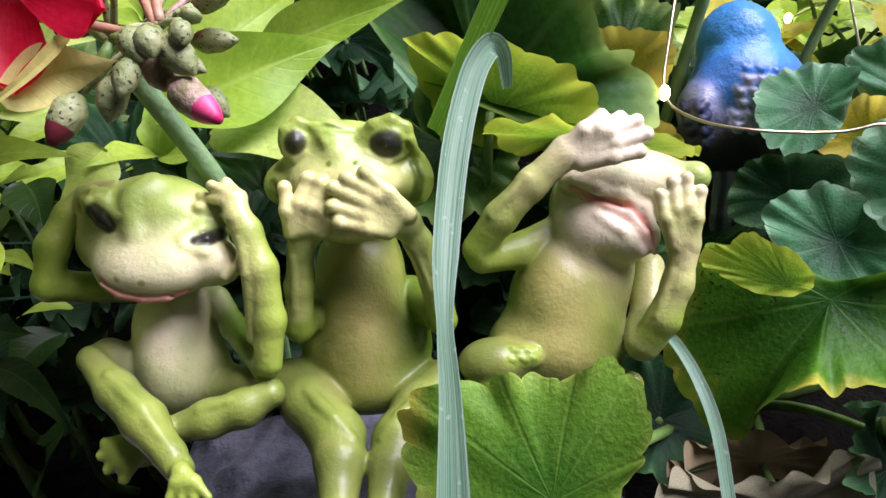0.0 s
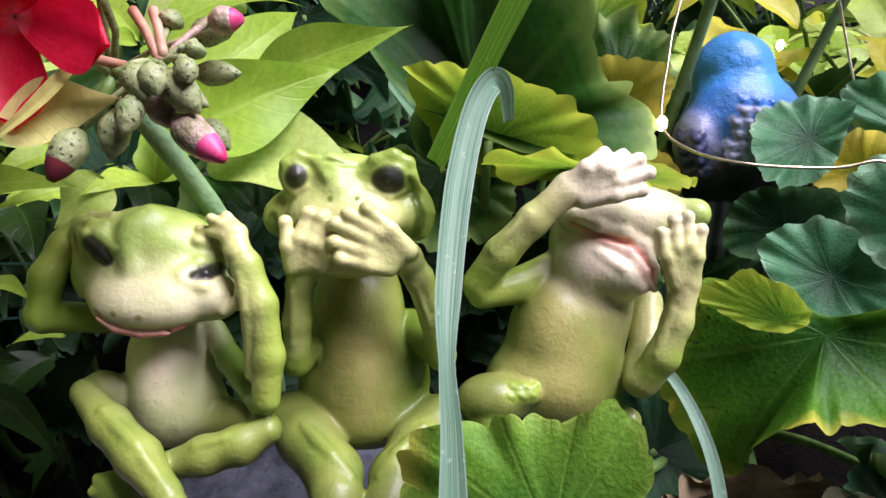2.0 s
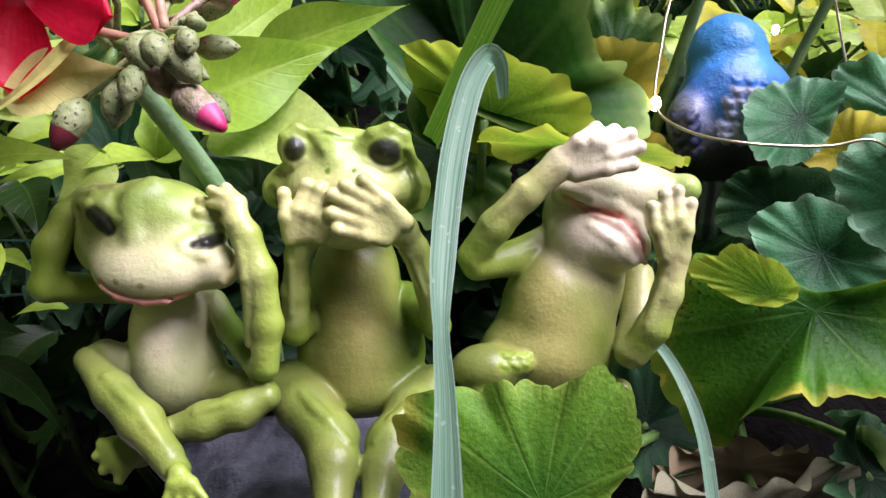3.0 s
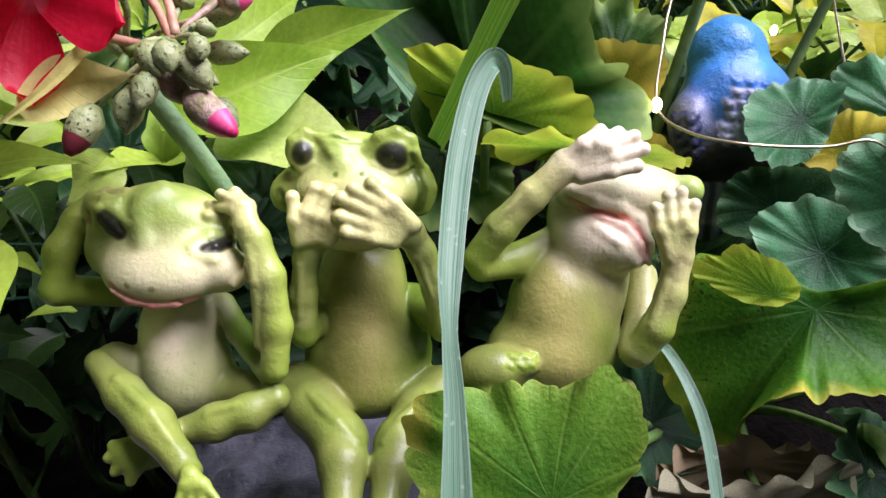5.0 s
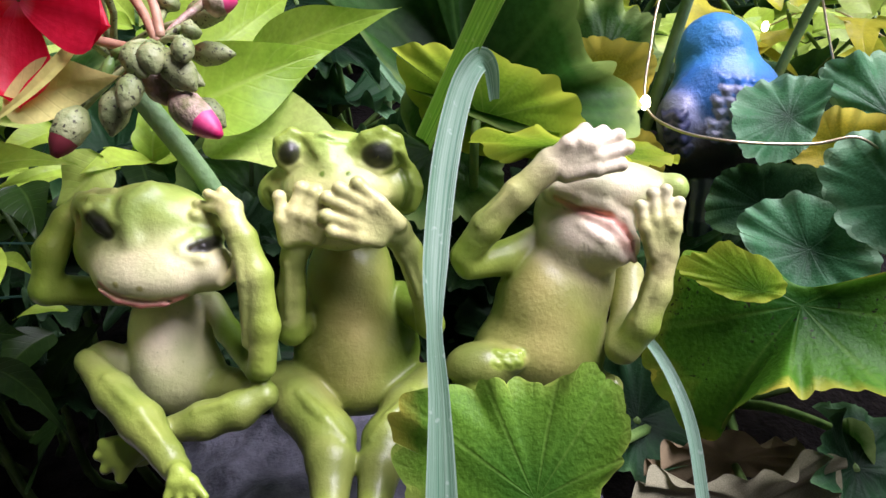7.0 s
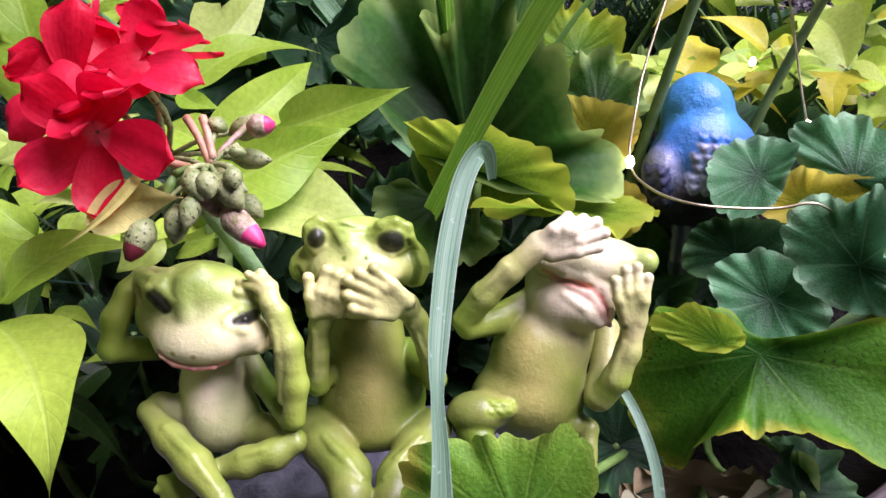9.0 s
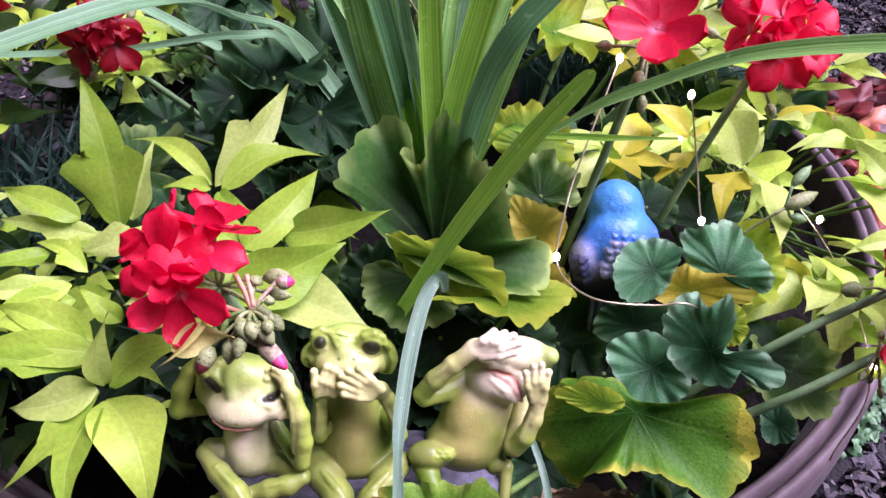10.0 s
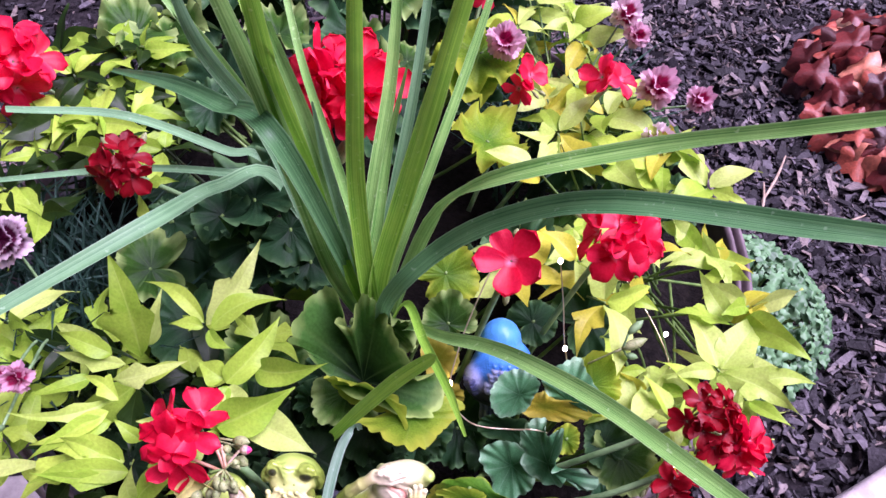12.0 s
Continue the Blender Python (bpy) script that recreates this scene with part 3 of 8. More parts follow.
def flower_head(plant, centre, axis, size, florets, mat, seed, buds=6, root=None, stalk_r=0.0016, stalk_mid=None, floret_r=None, label="", bud_side=None):
    """An umbel: a stalk, green pedicels and buds, and florets set round a dome."""
    r = np.random.default_rng(seed)
    c, ax = Vector(centre), Vector(axis).normalized()
    hub = c - ax * size * 0.9
    x = ax.orthogonal().normalized()
    y = ax.cross(x)
    pieces = []
    spots = []
    for k in range(florets):
        if florets <= 1:
            off = ax * 0.0
            nrm = ax
        else:
            g = (k + 0.5) / florets
            rad = math.sqrt(g) * 0.95
            a = k * 2.39996 + seed
            dirn = (x * math.cos(a) * rad + y * math.sin(a) * rad + ax * math.sqrt(max(0.05, 1 - rad * rad * 0.9))).normalized()
            off = dirn * size * 0.62 - ax * size * 0.3
            nrm = (dirn + Vector(r.normal(0, 0.18, 3))).normalized()
        p = c + off
        spots.append((p, nrm))
        pieces.append(tube_data([hub, hub + (p - hub) * 0.5 + Vector(r.normal(0, 0.001, 3)), p], [0.0007, 0.0006, 0.0009], 6, 6))
    for k in range(buds):
        a = r.uniform(0, 6.28)
        dirn = (x * math.cos(a) + y * math.sin(a) + ax * r.uniform(-0.5, 0.6)).normalized()
        if bud_side is not None:
            dirn = (dirn * 0.55 + Vector(bud_side).normalized()).normalized()
        l = size * r.uniform(0.5, 0.95)
        e = hub + dirn * l
        pieces.append(tube_data([hub, hub + dirn * l * 0.5 + Vector((0, 0, 0.001)), e], [0.0006, 0.0005, 0.0006], 6, 5))
        pieces.append(bud_data(e, e + (dirn + Vector((0, 0, -0.4 * r.random()))).normalized() * size * r.uniform(0.28, 0.45), size * r.uniform(0.09, 0.14)))
    v, f = join_data(pieces)
    head = child("flower_head", mesh_of("flower_head", v, f, M_BUD), plant, None, label)
    if root is not None:
        k = Vector(root)
        mid = Vector(stalk_mid) if stalk_mid else (hub + k) / 2 + Vector((0, 0, 0.004))
        tube("flower_stalk", [hub, mid, k], [stalk_r, stalk_r, stalk_r * 1.15], M_STEM_PALE, plant, 9, 14)
    for k, (p, nrm) in enumerate(spots):
        floret(head, p, nrm, floret_r or size * 0.62, mat, seed * 31 + k)
    return head


# ---- modelled figurines: blended round forms turned into one skin ----
class Figure:
    """A small cast figure blended from round forms; a negative k carves its form away instead."""
    def __init__(self, cell, lean=0.0):
        self.cell, self.forms = cell, []
        c, s = math.cos(radians(lean)), math.sin(radians(lean))
        self.turn = np.array([(1, 0, 0), (0, s, c), (0, -c, s)], float)

    def ball(self, c, r, paint, axis=None, k=2.0, edge=1.6):
        """Ellipsoid in millimetres; r one radius or three: across, up and to the front of the leaning figure; axis turns its x along a direction."""
        r = (r, r, r) if isinstance(r, (int, float)) else r
        if axis is None:
            q = self.turn
        else:
            a = Vector(axis).normalized()
            zz = Vector((0, 0, 1)) if abs(a.z) < 0.9 else Vector((0, 1, 0))
            yy = zz.cross(a).normalized()
            q = np.array([a, yy, a.cross(yy)])
        self.forms.append(("b", np.array(c, float), np.array(r, float), q, np.array(paint), k, edge))

    def limb(self, a, b, ra, rb, paint, k=2.0, edge=1.6):
        """Tapered round-ended rod."""
        self.forms.append(("l", np.array(a, float), np.array(b, float), (ra, rb), np.array(paint), k, edge))

    def one(self, form, p):
        if form[0] == "b":
            _, c, r, q, *_ = form
            d = (p - c) @ q.T
            k0 = np.sqrt(((d / r) ** 2).sum(-1))
            k1 = np.sqrt(((d / (r * r)) ** 2).sum(-1)) + 1e-9
            return k0 * (k0 - 1) / k1
        _, a, b2, (ra, rb), *_ = form
        ab = b2 - a
        h = np.clip(((p - a) @ ab) / (ab @ ab), 0, 1)
        return np.sqrt(((p - a - h[..., None] * ab) ** 2).sum(-1)) - (ra + (rb - ra) * h)

    def join(self, d, e, k):
        """Blend one form's distances into those so far."""
        if k < 0:
            h = np.maximum(-k - np.abs(d + e), 0) / -k
            return np.maximum(d, -e) - h * h * k * 0.25
        h = np.maximum(k - np.abs(d - e), 0) / k
        return np.minimum(d, e) - h * h * k * 0.25

    def distance(self, p):
        d = np.full(p.shape[:-1], 8.0)
        for form in self.forms:
            d = self.join(d, self.one(form, p), form[-2])
        return d

    def field(self, axes):
        """Distances on a grid, each form worked out only round itself."""
        d = np.full([len(a) for a in axes], 8.0)
        for form in self.forms:
            lo, hi = self.bounds(form)
            reach = abs(form[-2]) + 2 * self.cell
            cut = tuple(slice(np.searchsorted(a, l - reach), np.searchsorted(a, h + reach)) for a, l, h in zip(axes, lo, hi))
            p = np.stack(np.meshgrid(*[a[c] for a, c in zip(axes, cut)], indexing="ij"), -1)
            d[cut] = self.join(d[cut], self.one(form, p), form[-2])
        return d

    def bounds(self, form):
        if form[0] == "b":
            return form[1] - form[2].max(), form[1] + form[2].max()
        r = max(form[3])
        return np.minimum(form[1], form[2]) - r, np.maximum(form[1], form[2]) + r

    def skin(self, name, mat, roughen=0.0, flank=None):
        """flank: sprayed colour plus painted-in shade, over form paint turned from front and top."""
        spans = [self.bounds(f) for f in self.forms]
        lo = np.min([q[0] for q in spans], axis=0) - 2 * self.cell
        hi = np.max([q[1] for q in spans], axis=0) + 2 * self.cell
        axes = [np.arange(lo[i], hi[i] + self.cell, self.cell) for i in range(3)]
        d = self.field(axes)
        inside = d < 0
        nx, ny, nz = d.shape
        total = np.zeros((nx - 1, ny - 1, nz - 1, 3))
        count = np.zeros((nx - 1, ny - 1, nz - 1))
        corner = [(i, j, k) for i in (0, 1) for j in (0, 1) for k in (0, 1)]
        cut = lambda a, o: a[o[0]:nx - 1 + o[0], o[1]:ny - 1 + o[1], o[2]:nz - 1 + o[2]]
        for a in corner:
            for ax in range(3):
                if a[ax]:
                    continue
                b2 = tuple(1 if i == ax else a[i] for i in range(3))
                da, db = cut(d, a), cut(d, b2)
                cross = (da < 0) != (db < 0)
                t = np.where(cross, da / np.where(cross, da - db, 1), 0)
                place = np.array(a, float) + t[..., None] * (np.array(b2) - np.array(a))
                total += np.where(cross[..., None], place, 0)
                count += cross
        has = count > 0
        index = -np.ones(has.shape, dtype=int)
        index[has] = np.arange(has.sum())
        where = np.argwhere(has)
        verts = lo + self.cell * (where + total[has] / count[has][:, None])
        faces = []
        for ax in range(3):
            o1, o2 = [(1, 2), (2, 0), (0, 1)][ax]
            sl0 = [slice(1, n - 1) for n in (nx, ny, nz)]
            sl0[ax] = slice(0, (nx, ny, nz)[ax] - 1)
            sl1 = list(sl0)
            sl1[ax] = slice(1, (nx, ny, nz)[ax])
            s0, s1 = inside[tuple(sl0)], inside[tuple(sl1)]
            at = np.argwhere(s0 != s1)
            flip = s0[s0 != s1]
            off = np.array([1, 1, 1])
            off[ax] = 0
            at = at + off
            e1, e2 = np.eye(3, dtype=int)[o1], np.eye(3, dtype=int)[o2]
            quad = [index[tuple((at - x).T)] for x in (e1 + e2, e2, 0 * e1, e1)]
            q = np.stack(quad, -1)
            q[~flip] = q[~flip][:, ::-1]
            faces.append(q)
        faces = np.vstack(faces)
        weight, colour = 0, 0
        base = self.distance(verts)
        for form in self.forms:
            e = self.one(form, verts)
            e = np.maximum(e if form[-2] < 0 else e - base, 0)
            w = np.exp(-(e / form[-1]) ** 2 * 2.0)
            w = w * (40.0 if form[-1] < 0.6 else 1.0)
            weight = weight + w[:, None]
            colour = colour + w[:, None] * form[-3]
        paint = colour / np.maximum(weight, 1e-9)
        out = np.stack([self.distance(verts + e) - base for e in 0.2 * np.eye(3)], -1)
        out /= np.linalg.norm(out, axis=1)[:, None] + 1e-9
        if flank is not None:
            spray_shade = 0.62 * np.clip((0.55 - out @ np.array((0.0, -0.62, 0.78))) / 0.9, 0, 1)[:, None] * (paint.max(axis=1) > 0.1)[:, None]
            paint = paint * (1 - spray_shade) + np.array(flank) * spray_shade
        if roughen:
            lump = np.array([noise.noise(Vector(v) * 0.22) + 0.5 * noise.noise(Vector(v) * 0.6) + 0.3 * noise.noise(Vector(v) * 1.5) for v in verts])
            verts = verts + out * (lump * roughen)[:, None]
            tone = np.array([noise.noise(Vector(v) * 0.16 + Vector((7, 3, 1))) for v in verts])[:, None]
            paint = paint * (1 + 0.28 * tone * np.array([1.0, 0.7, 1.2]))
        return mesh_of(name, verts / 1000.0, faces.tolist(), mat, None, True, np.clip(paint, 0, 1))

# ---- the setting: mulch bed, kerb stones, planter ----
def ground_height(x, y):
    return 0.012 * math.sin(2.1 * x + 0.4) * math.sin(1.7 * y + 1.0) + 0.006 * math.sin(7 * x) * math.cos(6 * y)


gv, gu = [], []
steps = np.r_[-400, -60, -12, np.linspace(-3, 3.5, 66), 12, 60, 400]
for gy in steps:
    for gx in steps:
        gv.append((gx, gy, ground_height(gx, gy) if max(abs(gx), abs(gy)) < 4 else 0.0))
ground = new("ground", mesh_of("ground", gv, grid_faces(len(steps), len(steps)), M_GROUND))
tagged(ground, "dark brown shredded bark mulch bed", "ground", kind="structure")


# unseen wall, added behind the camera to hold back sky light
wall = bpy.data.meshes.new("wall_south")
bm = bmesh.new()
bmesh.ops.create_cube(bm, size=1.0)
bmesh.ops.scale(bm, vec=(12.0, 0.25, 2.9), verts=bm.verts)
bm.to_mesh(wall)
bm.free()
wall.materials.append(M_WALL)
wall_south = new("wall_south", wall)
wall_south.location = (0, -2.2, 1.43)
tagged(wall_south, "plain dark unseen wall added to block sky light from the south", "wall", kind="structure")


def mulch(count, seed):
    """Loose flat splinters of bark, heaped over the bed where it shows."""
    r = np.random.default_rng(seed)
    V, F = [], []
    for k in range(count):
        if k % 3:
            x, y = r.uniform(0.22, 1.35) + abs(r.normal(0, 0.3)) * (k % 2), r.uniform(-0.1, 2.3) + r.normal(0, 0.2)
        else:
            x, y = r.normal(-0.1, 0.75), r.normal(1.1, 0.8)
        if math.hypot(x - 0.01, y - 0.25) < 0.17:
            continue
        l = min(0.08, 0.015 + r.exponential(0.014))
        w, h = l * r.uniform(0.12, 0.36), r.uniform(0.001, 0.003)
        q = Euler((r.normal(0, 0.4), r.normal(0, 0.4), r.uniform(0, 6.28))).to_matrix()
        z = ground_height(x, y) + r.uniform(0.0, 0.02)
        jag = r.uniform(0.5, 1.0, 4)
        bend = r.normal(0, 0.12) * l
        base = len(V)
        for s, sz in ((-1, 0), (0, bend), (1, 0)):
            for t in (-1, 1):
                for u in (0, 1):
                    p = Vector((s * l / 2 * (jag[0] if s < 0 else jag[1]), t * w / 2 * (1.0 if s == 0 else jag[2] if s < 0 else jag[3] * 0.7), u * h + sz))
                    V.append(Vector((x, y, z)) + q @ p)
        for s in (0, 4):
            o = base + s
            F += [(o, o + 4, o + 6, o + 2), (o + 1, o + 3, o + 7, o + 5), (o, o + 1, o + 5, o + 4), (o + 2, o + 6, o + 7, o + 3)]
        F += [(base, base + 2, base + 3, base + 1), (base + 8, base + 9, base + 11, base + 10)]
    return V, F


v, f = mulch(52000, 5)
chips = new("bark_mulch", mesh_of("bark_mulch", v, f, M_CHIP, smooth=False))
tagged(chips, "dark shredded bark mulch chips lying on the bed", "mulch", kind="stuff")


def block(name, size, m, mat, label, category, seed):
    """A cast kerb stone with worn, rounded edges."""
    bm = bmesh.new()
    bmesh.ops.create_cube(bm, size=1.0)
    bmesh.ops.scale(bm, vec=size, verts=bm.verts)
    bmesh.ops.bevel(bm, geom=list(bm.edges), offset=0.012, segments=3, affect="EDGES", profile=0.6)
    bmesh.ops.subdivide_edges(bm, edges=[e for e in bm.edges if e.calc_length() > 0.1], cuts=6, use_grid_fill=True)
    r = np.random.default_rng(seed)
    for vv in bm.verts:
        vv.co += Vector(r.normal(0, 0.0012, 3))
    me = bpy.data.meshes.new(name)
    bm.to_mesh(me)
    bm.free()
    me.polygons.foreach_set("use_smooth", np.ones(len(me.polygons), dtype=bool))
    me.materials.append(mat)
    ob = new(name, me)
    ob.matrix_world = m
    return tagged(ob, label, category)


def lathe(name, profile, mat, parent, sides=128, label=""):
    v, f = [], []
    for rr, z in profile:
        for k in range(sides):
            a = 2 * math.pi * k / sides
            v.append((rr * math.cos(a), rr * math.sin(a), z))
    return child(name, mesh_of(name, v, grid_faces(len(profile), sides, True), mat), parent, Matrix.Translation(parent.location), label)


POT = (0.01, 0.25)
planter = thing("planter", (*POT, 0.0), "large round grey resin planter filled with flowers", "planter")
lathe("body", [(0.0000, 0.004), (0.1652, 0.004), (0.1724, 0.01), (0.1963, 0.15), (0.2297, 0.35), (0.2580, 0.52), (0.2650, 0.563), (0.2590, 0.565), (0.2510, 0.52), (0.2251, 0.36), (0.0000, 0.355)], M_POT, planter)
lathe("rim", [(0.2620, 0.550), (0.2740, 0.553), (0.2775, 0.560), (0.2775, 0.588), (0.2757, 0.592), (0.2732, 0.592), (0.2717, 0.588), (0.2706, 0.582), (0.2695, 0.588), (0.2680, 0.5925), (0.2656, 0.5925), (0.2640, 0.589), (0.2635, 0.566), (0.2620, 0.550)], M_POT_RIM, planter, label="taupe rolled double rim")

sv, su = [], []
for i in range(26):
    for k in range(80):
        rr, a = 0.258 * i / 25, 2 * math.pi * k / 80
        x, y = rr * math.cos(a), rr * math.sin(a)
        sv.append((x, y, 0.560 + 0.008 * noise.noise((x * 22, y * 22, 0.0)) + 0.004 * noise.noise((x * 90, y * 90, 3.0))))
soil = new("soil", mesh_of("soil", sv, grid_faces(26, 80, True), M_SOIL))
soil.location = (*POT, 0.0)
tagged(soil, "dark damp potting soil in the planter", "soil", kind="stuff")

# ---- figurines and plants ----
GREEN, LIGHT, CREAM, PALE = (0.12, 0.21, 0.012), (0.28, 0.38, 0.05), (0.64, 0.63, 0.25), (0.85, 0.77, 0.52)
# LEG: olive leg green, lowered to carry the shade on the legs
BELLY, FACE, LEG = (0.38, 0.36, 0.1), (0.78, 0.75, 0.42), (0.2, 0.24, 0.048)
PINK, LIP = (0.76, 0.38, 0.27), (0.7, 0.22, 0.2)
DEEP, BLACK, IRIS, TOP = (0.1, 0.15, 0.015), (0.004, 0.004, 0.005), (0.3, 0.3, 0.12), (0.4, 0.57, 0.12)

ears = Figure(0.32, 31)
ears.ball((-0.30, 3.31, 46.09), (7.43, 10.64, 6.43), LIGHT, k=2.0, edge=1.6)
ears.ball((0.81, 1.34, 42.90), (8.23, 7.03, 6.83), LIGHT, k=2, edge=3)
ears.ball((-0.58, 5.12, 50.99), (6.38, 6.98, 5.38), PALE, k=2, edge=4.5)
ears.ball((-0.88, 0.97, 48.00), (4.91, 9.24, 4.91), PALE, k=2, edge=5)
ears.ball((4.67, 8.68, 51.30), (3.67, 4.28, 4.07), LIGHT, k=2, edge=1.6)
ears.ball((-0.84, 8.85, 66.76), (11.73, 8.46, 8.27), LIGHT, k=0.8, edge=3)
ears.ball((-1.18, 10.03, 69.64), (9.01, 5.75, 7.28), TOP, k=2, edge=4.5)
ears.ball((1.05, 2.74, 64.48), (11.20, 5.23, 6.53), FACE, k=2.5, edge=3)
ears.ball((0.15, -0.06, 63.70), (7.90, 4.04, 5.51), FACE, k=2.5, edge=3)
ears.ball((10.74, 2.14, 63.92), (3.17, 3.36, 4.11), FACE, k=2.5, edge=2)
ears.ball((-10.59, 8.06, 65.04), (3.46, 4.42, 4.62), LIGHT, k=2.5, edge=2)
ears.limb((-2.00, 5.71, 74.83), (0.29, 8.44, 75.40), 1.46, 1.67, TOP, k=2, edge=1.6)
ears.limb((-2.68, 3.93, 73.44), (-1.69, 1.34, 70.21), 1.09, 1.08, TOP, k=2, edge=1.6)
ears.ball((-7.80, 6.43, 72.49), (3.14, 2.77, 2.40), TOP, k=2, edge=1.6)
ears.ball((8.74, 6.69, 69.10), (4.14, 2.45, 2.26), TOP, k=2, edge=1.6)
ears.limb((7.91, 0.76, 68.81), (9.33, 1.57, 68.59), 0.54, 0.91, BLACK, k=0.3, edge=0.5)
ears.limb((9.33, 1.57, 68.59), (10.80, 3.89, 67.99), 0.91, 0.74, BLACK, k=0.3, edge=0.5)
ears.limb((5.70, 0.48, 69.26), (8.22, 3.59, 69.43), 0.45, 0.83, TOP, k=1.2, edge=1.6)
ears.limb((8.22, 3.59, 69.43), (11.37, 5.26, 68.57), 0.83, 0.65, TOP, k=1.2, edge=1.6)
ears.limb((6.32, -0.30, 68.66), (9.22, -0.40, 67.58), 0.36, 0.54, CREAM, k=1.2, edge=1.6)
ears.limb((9.22, -0.40, 67.58), (12.10, 2.23, 67.13), 0.54, 0.46, CREAM, k=1.2, edge=1.6)
ears.limb((-7.94, 4.15, 73.14), (-6.76, 3.43, 72.17), 0.91, 1.18, BLACK, k=0.3, edge=0.5)
ears.limb((-6.76, 3.43, 72.17), (-5.56, 2.68, 71.20), 1.18, 0.73, BLACK, k=0.3, edge=0.5)
ears.limb((-8.53, 5.41, 74.33), (-6.71, 5.04, 74.28), 0.64, 0.73, TOP, k=1.2, edge=1.6)
ears.limb((-6.71, 5.04, 74.28), (-4.20, 3.02, 72.64), 0.73, 0.54, TOP, k=1.2, edge=1.6)
ears.ball((-3.41, -4.45, 65.80), (0.27, 0.27, 0.27), BELLY, k=0.3, edge=0.22)
ears.ball((0.46, -5.09, 65.38), (0.26, 0.26, 0.26), BELLY, k=0.3, edge=0.22)
ears.limb((-6.34, -2.91, 64.19), (-3.76, -3.80, 62.87), 0.72, 0.99, LIP, k=0.3, edge=0.55)
ears.limb((-3.76, -3.80, 62.87), (-0.34, -3.91, 61.96), 0.99, 1.08, LIP, k=0.3, edge=0.55)
ears.limb((-0.34, -3.91, 61.96), (3.07, -3.38, 61.69), 1.08, 0.91, LIP, k=0.3, edge=0.55)
ears.limb((3.07, -3.38, 61.69), (5.71, -2.53, 61.90), 0.91, 0.55, LIP, k=0.3, edge=0.55)
ears.limb((-7.32, -2.48, 64.79), (-3.79, -4.75, 63.54), 0.22, 0.22, FACE, k=-0.5, edge=0.35)
ears.limb((-3.79, -4.75, 63.54), (0.06, -4.94, 62.57), 0.22, 0.22, FACE, k=-0.5, edge=0.35)
ears.limb((0.06, -4.94, 62.57), (3.77, -4.13, 62.10), 0.22, 0.23, FACE, k=-0.5, edge=0.35)
ears.limb((3.77, -4.13, 62.10), (4.96, 6.61, 55.49), 0.23, 0.25, FACE, k=-0.5, edge=0.35)
ears.limb((4.96, 6.61, 55.49), (12.47, -0.93, 63.03), 0.25, 0.23, FACE, k=-0.5, edge=0.35)
ears.limb((14.58, 0.27, 66.78), (14.36, -1.37, 65.03), 0.73, 0.82, CREAM, k=1.0, edge=1.6)
ears.limb((14.36, -1.37, 65.03), (12.31, -1.65, 63.53), 0.82, 0.64, CREAM, k=1.0, edge=1.6)
ears.limb((-19.50, 4.75, 59.19), (-7.43, 12.29, 52.87), 2.69, 2.48, LIGHT, k=1.0, edge=1.6)
ears.limb((-19.28, 4.33, 59.48), (-18.14, 7.15, 65.14), 2.40, 2.67, LIGHT, k=1.2, edge=2)
ears.limb((-18.14, 7.15, 65.14), (-15.76, 10.72, 69.19), 2.67, 2.31, LIGHT, k=1.2, edge=2)
ears.limb((-15.76, 10.72, 69.19), (-13.21, 13.22, 71.49), 2.31, 1.84, LIGHT, k=1.2, edge=2)
ears.limb((-12.41, 11.97, 72.36), (-9.70, 11.06, 73.86), 1.34, 0.95, CREAM, k=0.8, edge=1)
ears.limb((-9.70, 11.06, 73.86), (-5.84, 9.13, 75.20), 0.95, 0.75, CREAM, k=0.8, edge=1)
ears.limb((-12.21, 11.43, 72.43), (-8.40, 6.67, 75.10), 1.24, 0.82, LIGHT, k=0.8, edge=1)
ears.limb((-8.40, 6.67, 75.10), (-6.34, 6.49, 75.14), 0.82, 0.64, LIGHT, k=0.8, edge=1)
ears.limb((-12.60, 10.60, 72.02), (-8.94, 4.91, 74.20), 1.14, 0.73, LIGHT, k=0.8, edge=1)
ears.limb((-8.94, 4.91, 74.20), (-9.34, 4.57, 72.74), 0.73, 0.55, LIGHT, k=0.8, edge=1)
ears.limb((-13.00, 10.02, 71.05), (-11.89, 7.21, 69.36), 1.05, 0.75, CREAM, k=0.8, edge=1)
ears.limb((-11.89, 7.21, 69.36), (-11.35, 5.98, 68.32), 0.75, 0.66, CREAM, k=0.8, edge=1)
ears.limb((7.23, 7.60, 53.49), (10.71, 1.99, 51.15), 2.01, 2.15, GREEN, k=0.8, edge=1.6)
ears.limb((10.71, 1.99, 51.15), (17.06, -6.68, 49.67), 2.15, 2.24, GREEN, k=0.8, edge=1.6)
ears.limb((18.18, -8.07, 51.28), (18.89, -5.36, 57.70), 2.21, 2.46, LIGHT, k=1.2, edge=2.4)
ears.limb((18.89, -5.36, 57.70), (17.99, -2.00, 65.13), 2.46, 2.53, LIGHT, k=1.2, edge=2.4)
ears.limb((17.99, -2.00, 65.13), (15.96, 1.17, 70.25), 2.53, 2.26, LIGHT, k=1.2, edge=2.4)
ears.limb((15.96, 1.17, 70.25), (14.57, 2.43, 72.27), 2.26, 1.99, LIGHT, k=1.2, edge=2.4)
ears.limb((16.17, -6.28, 55.05), (16.44, -3.46, 65.29), 1.10, 1.25, CREAM, k=0.3, edge=2.0)
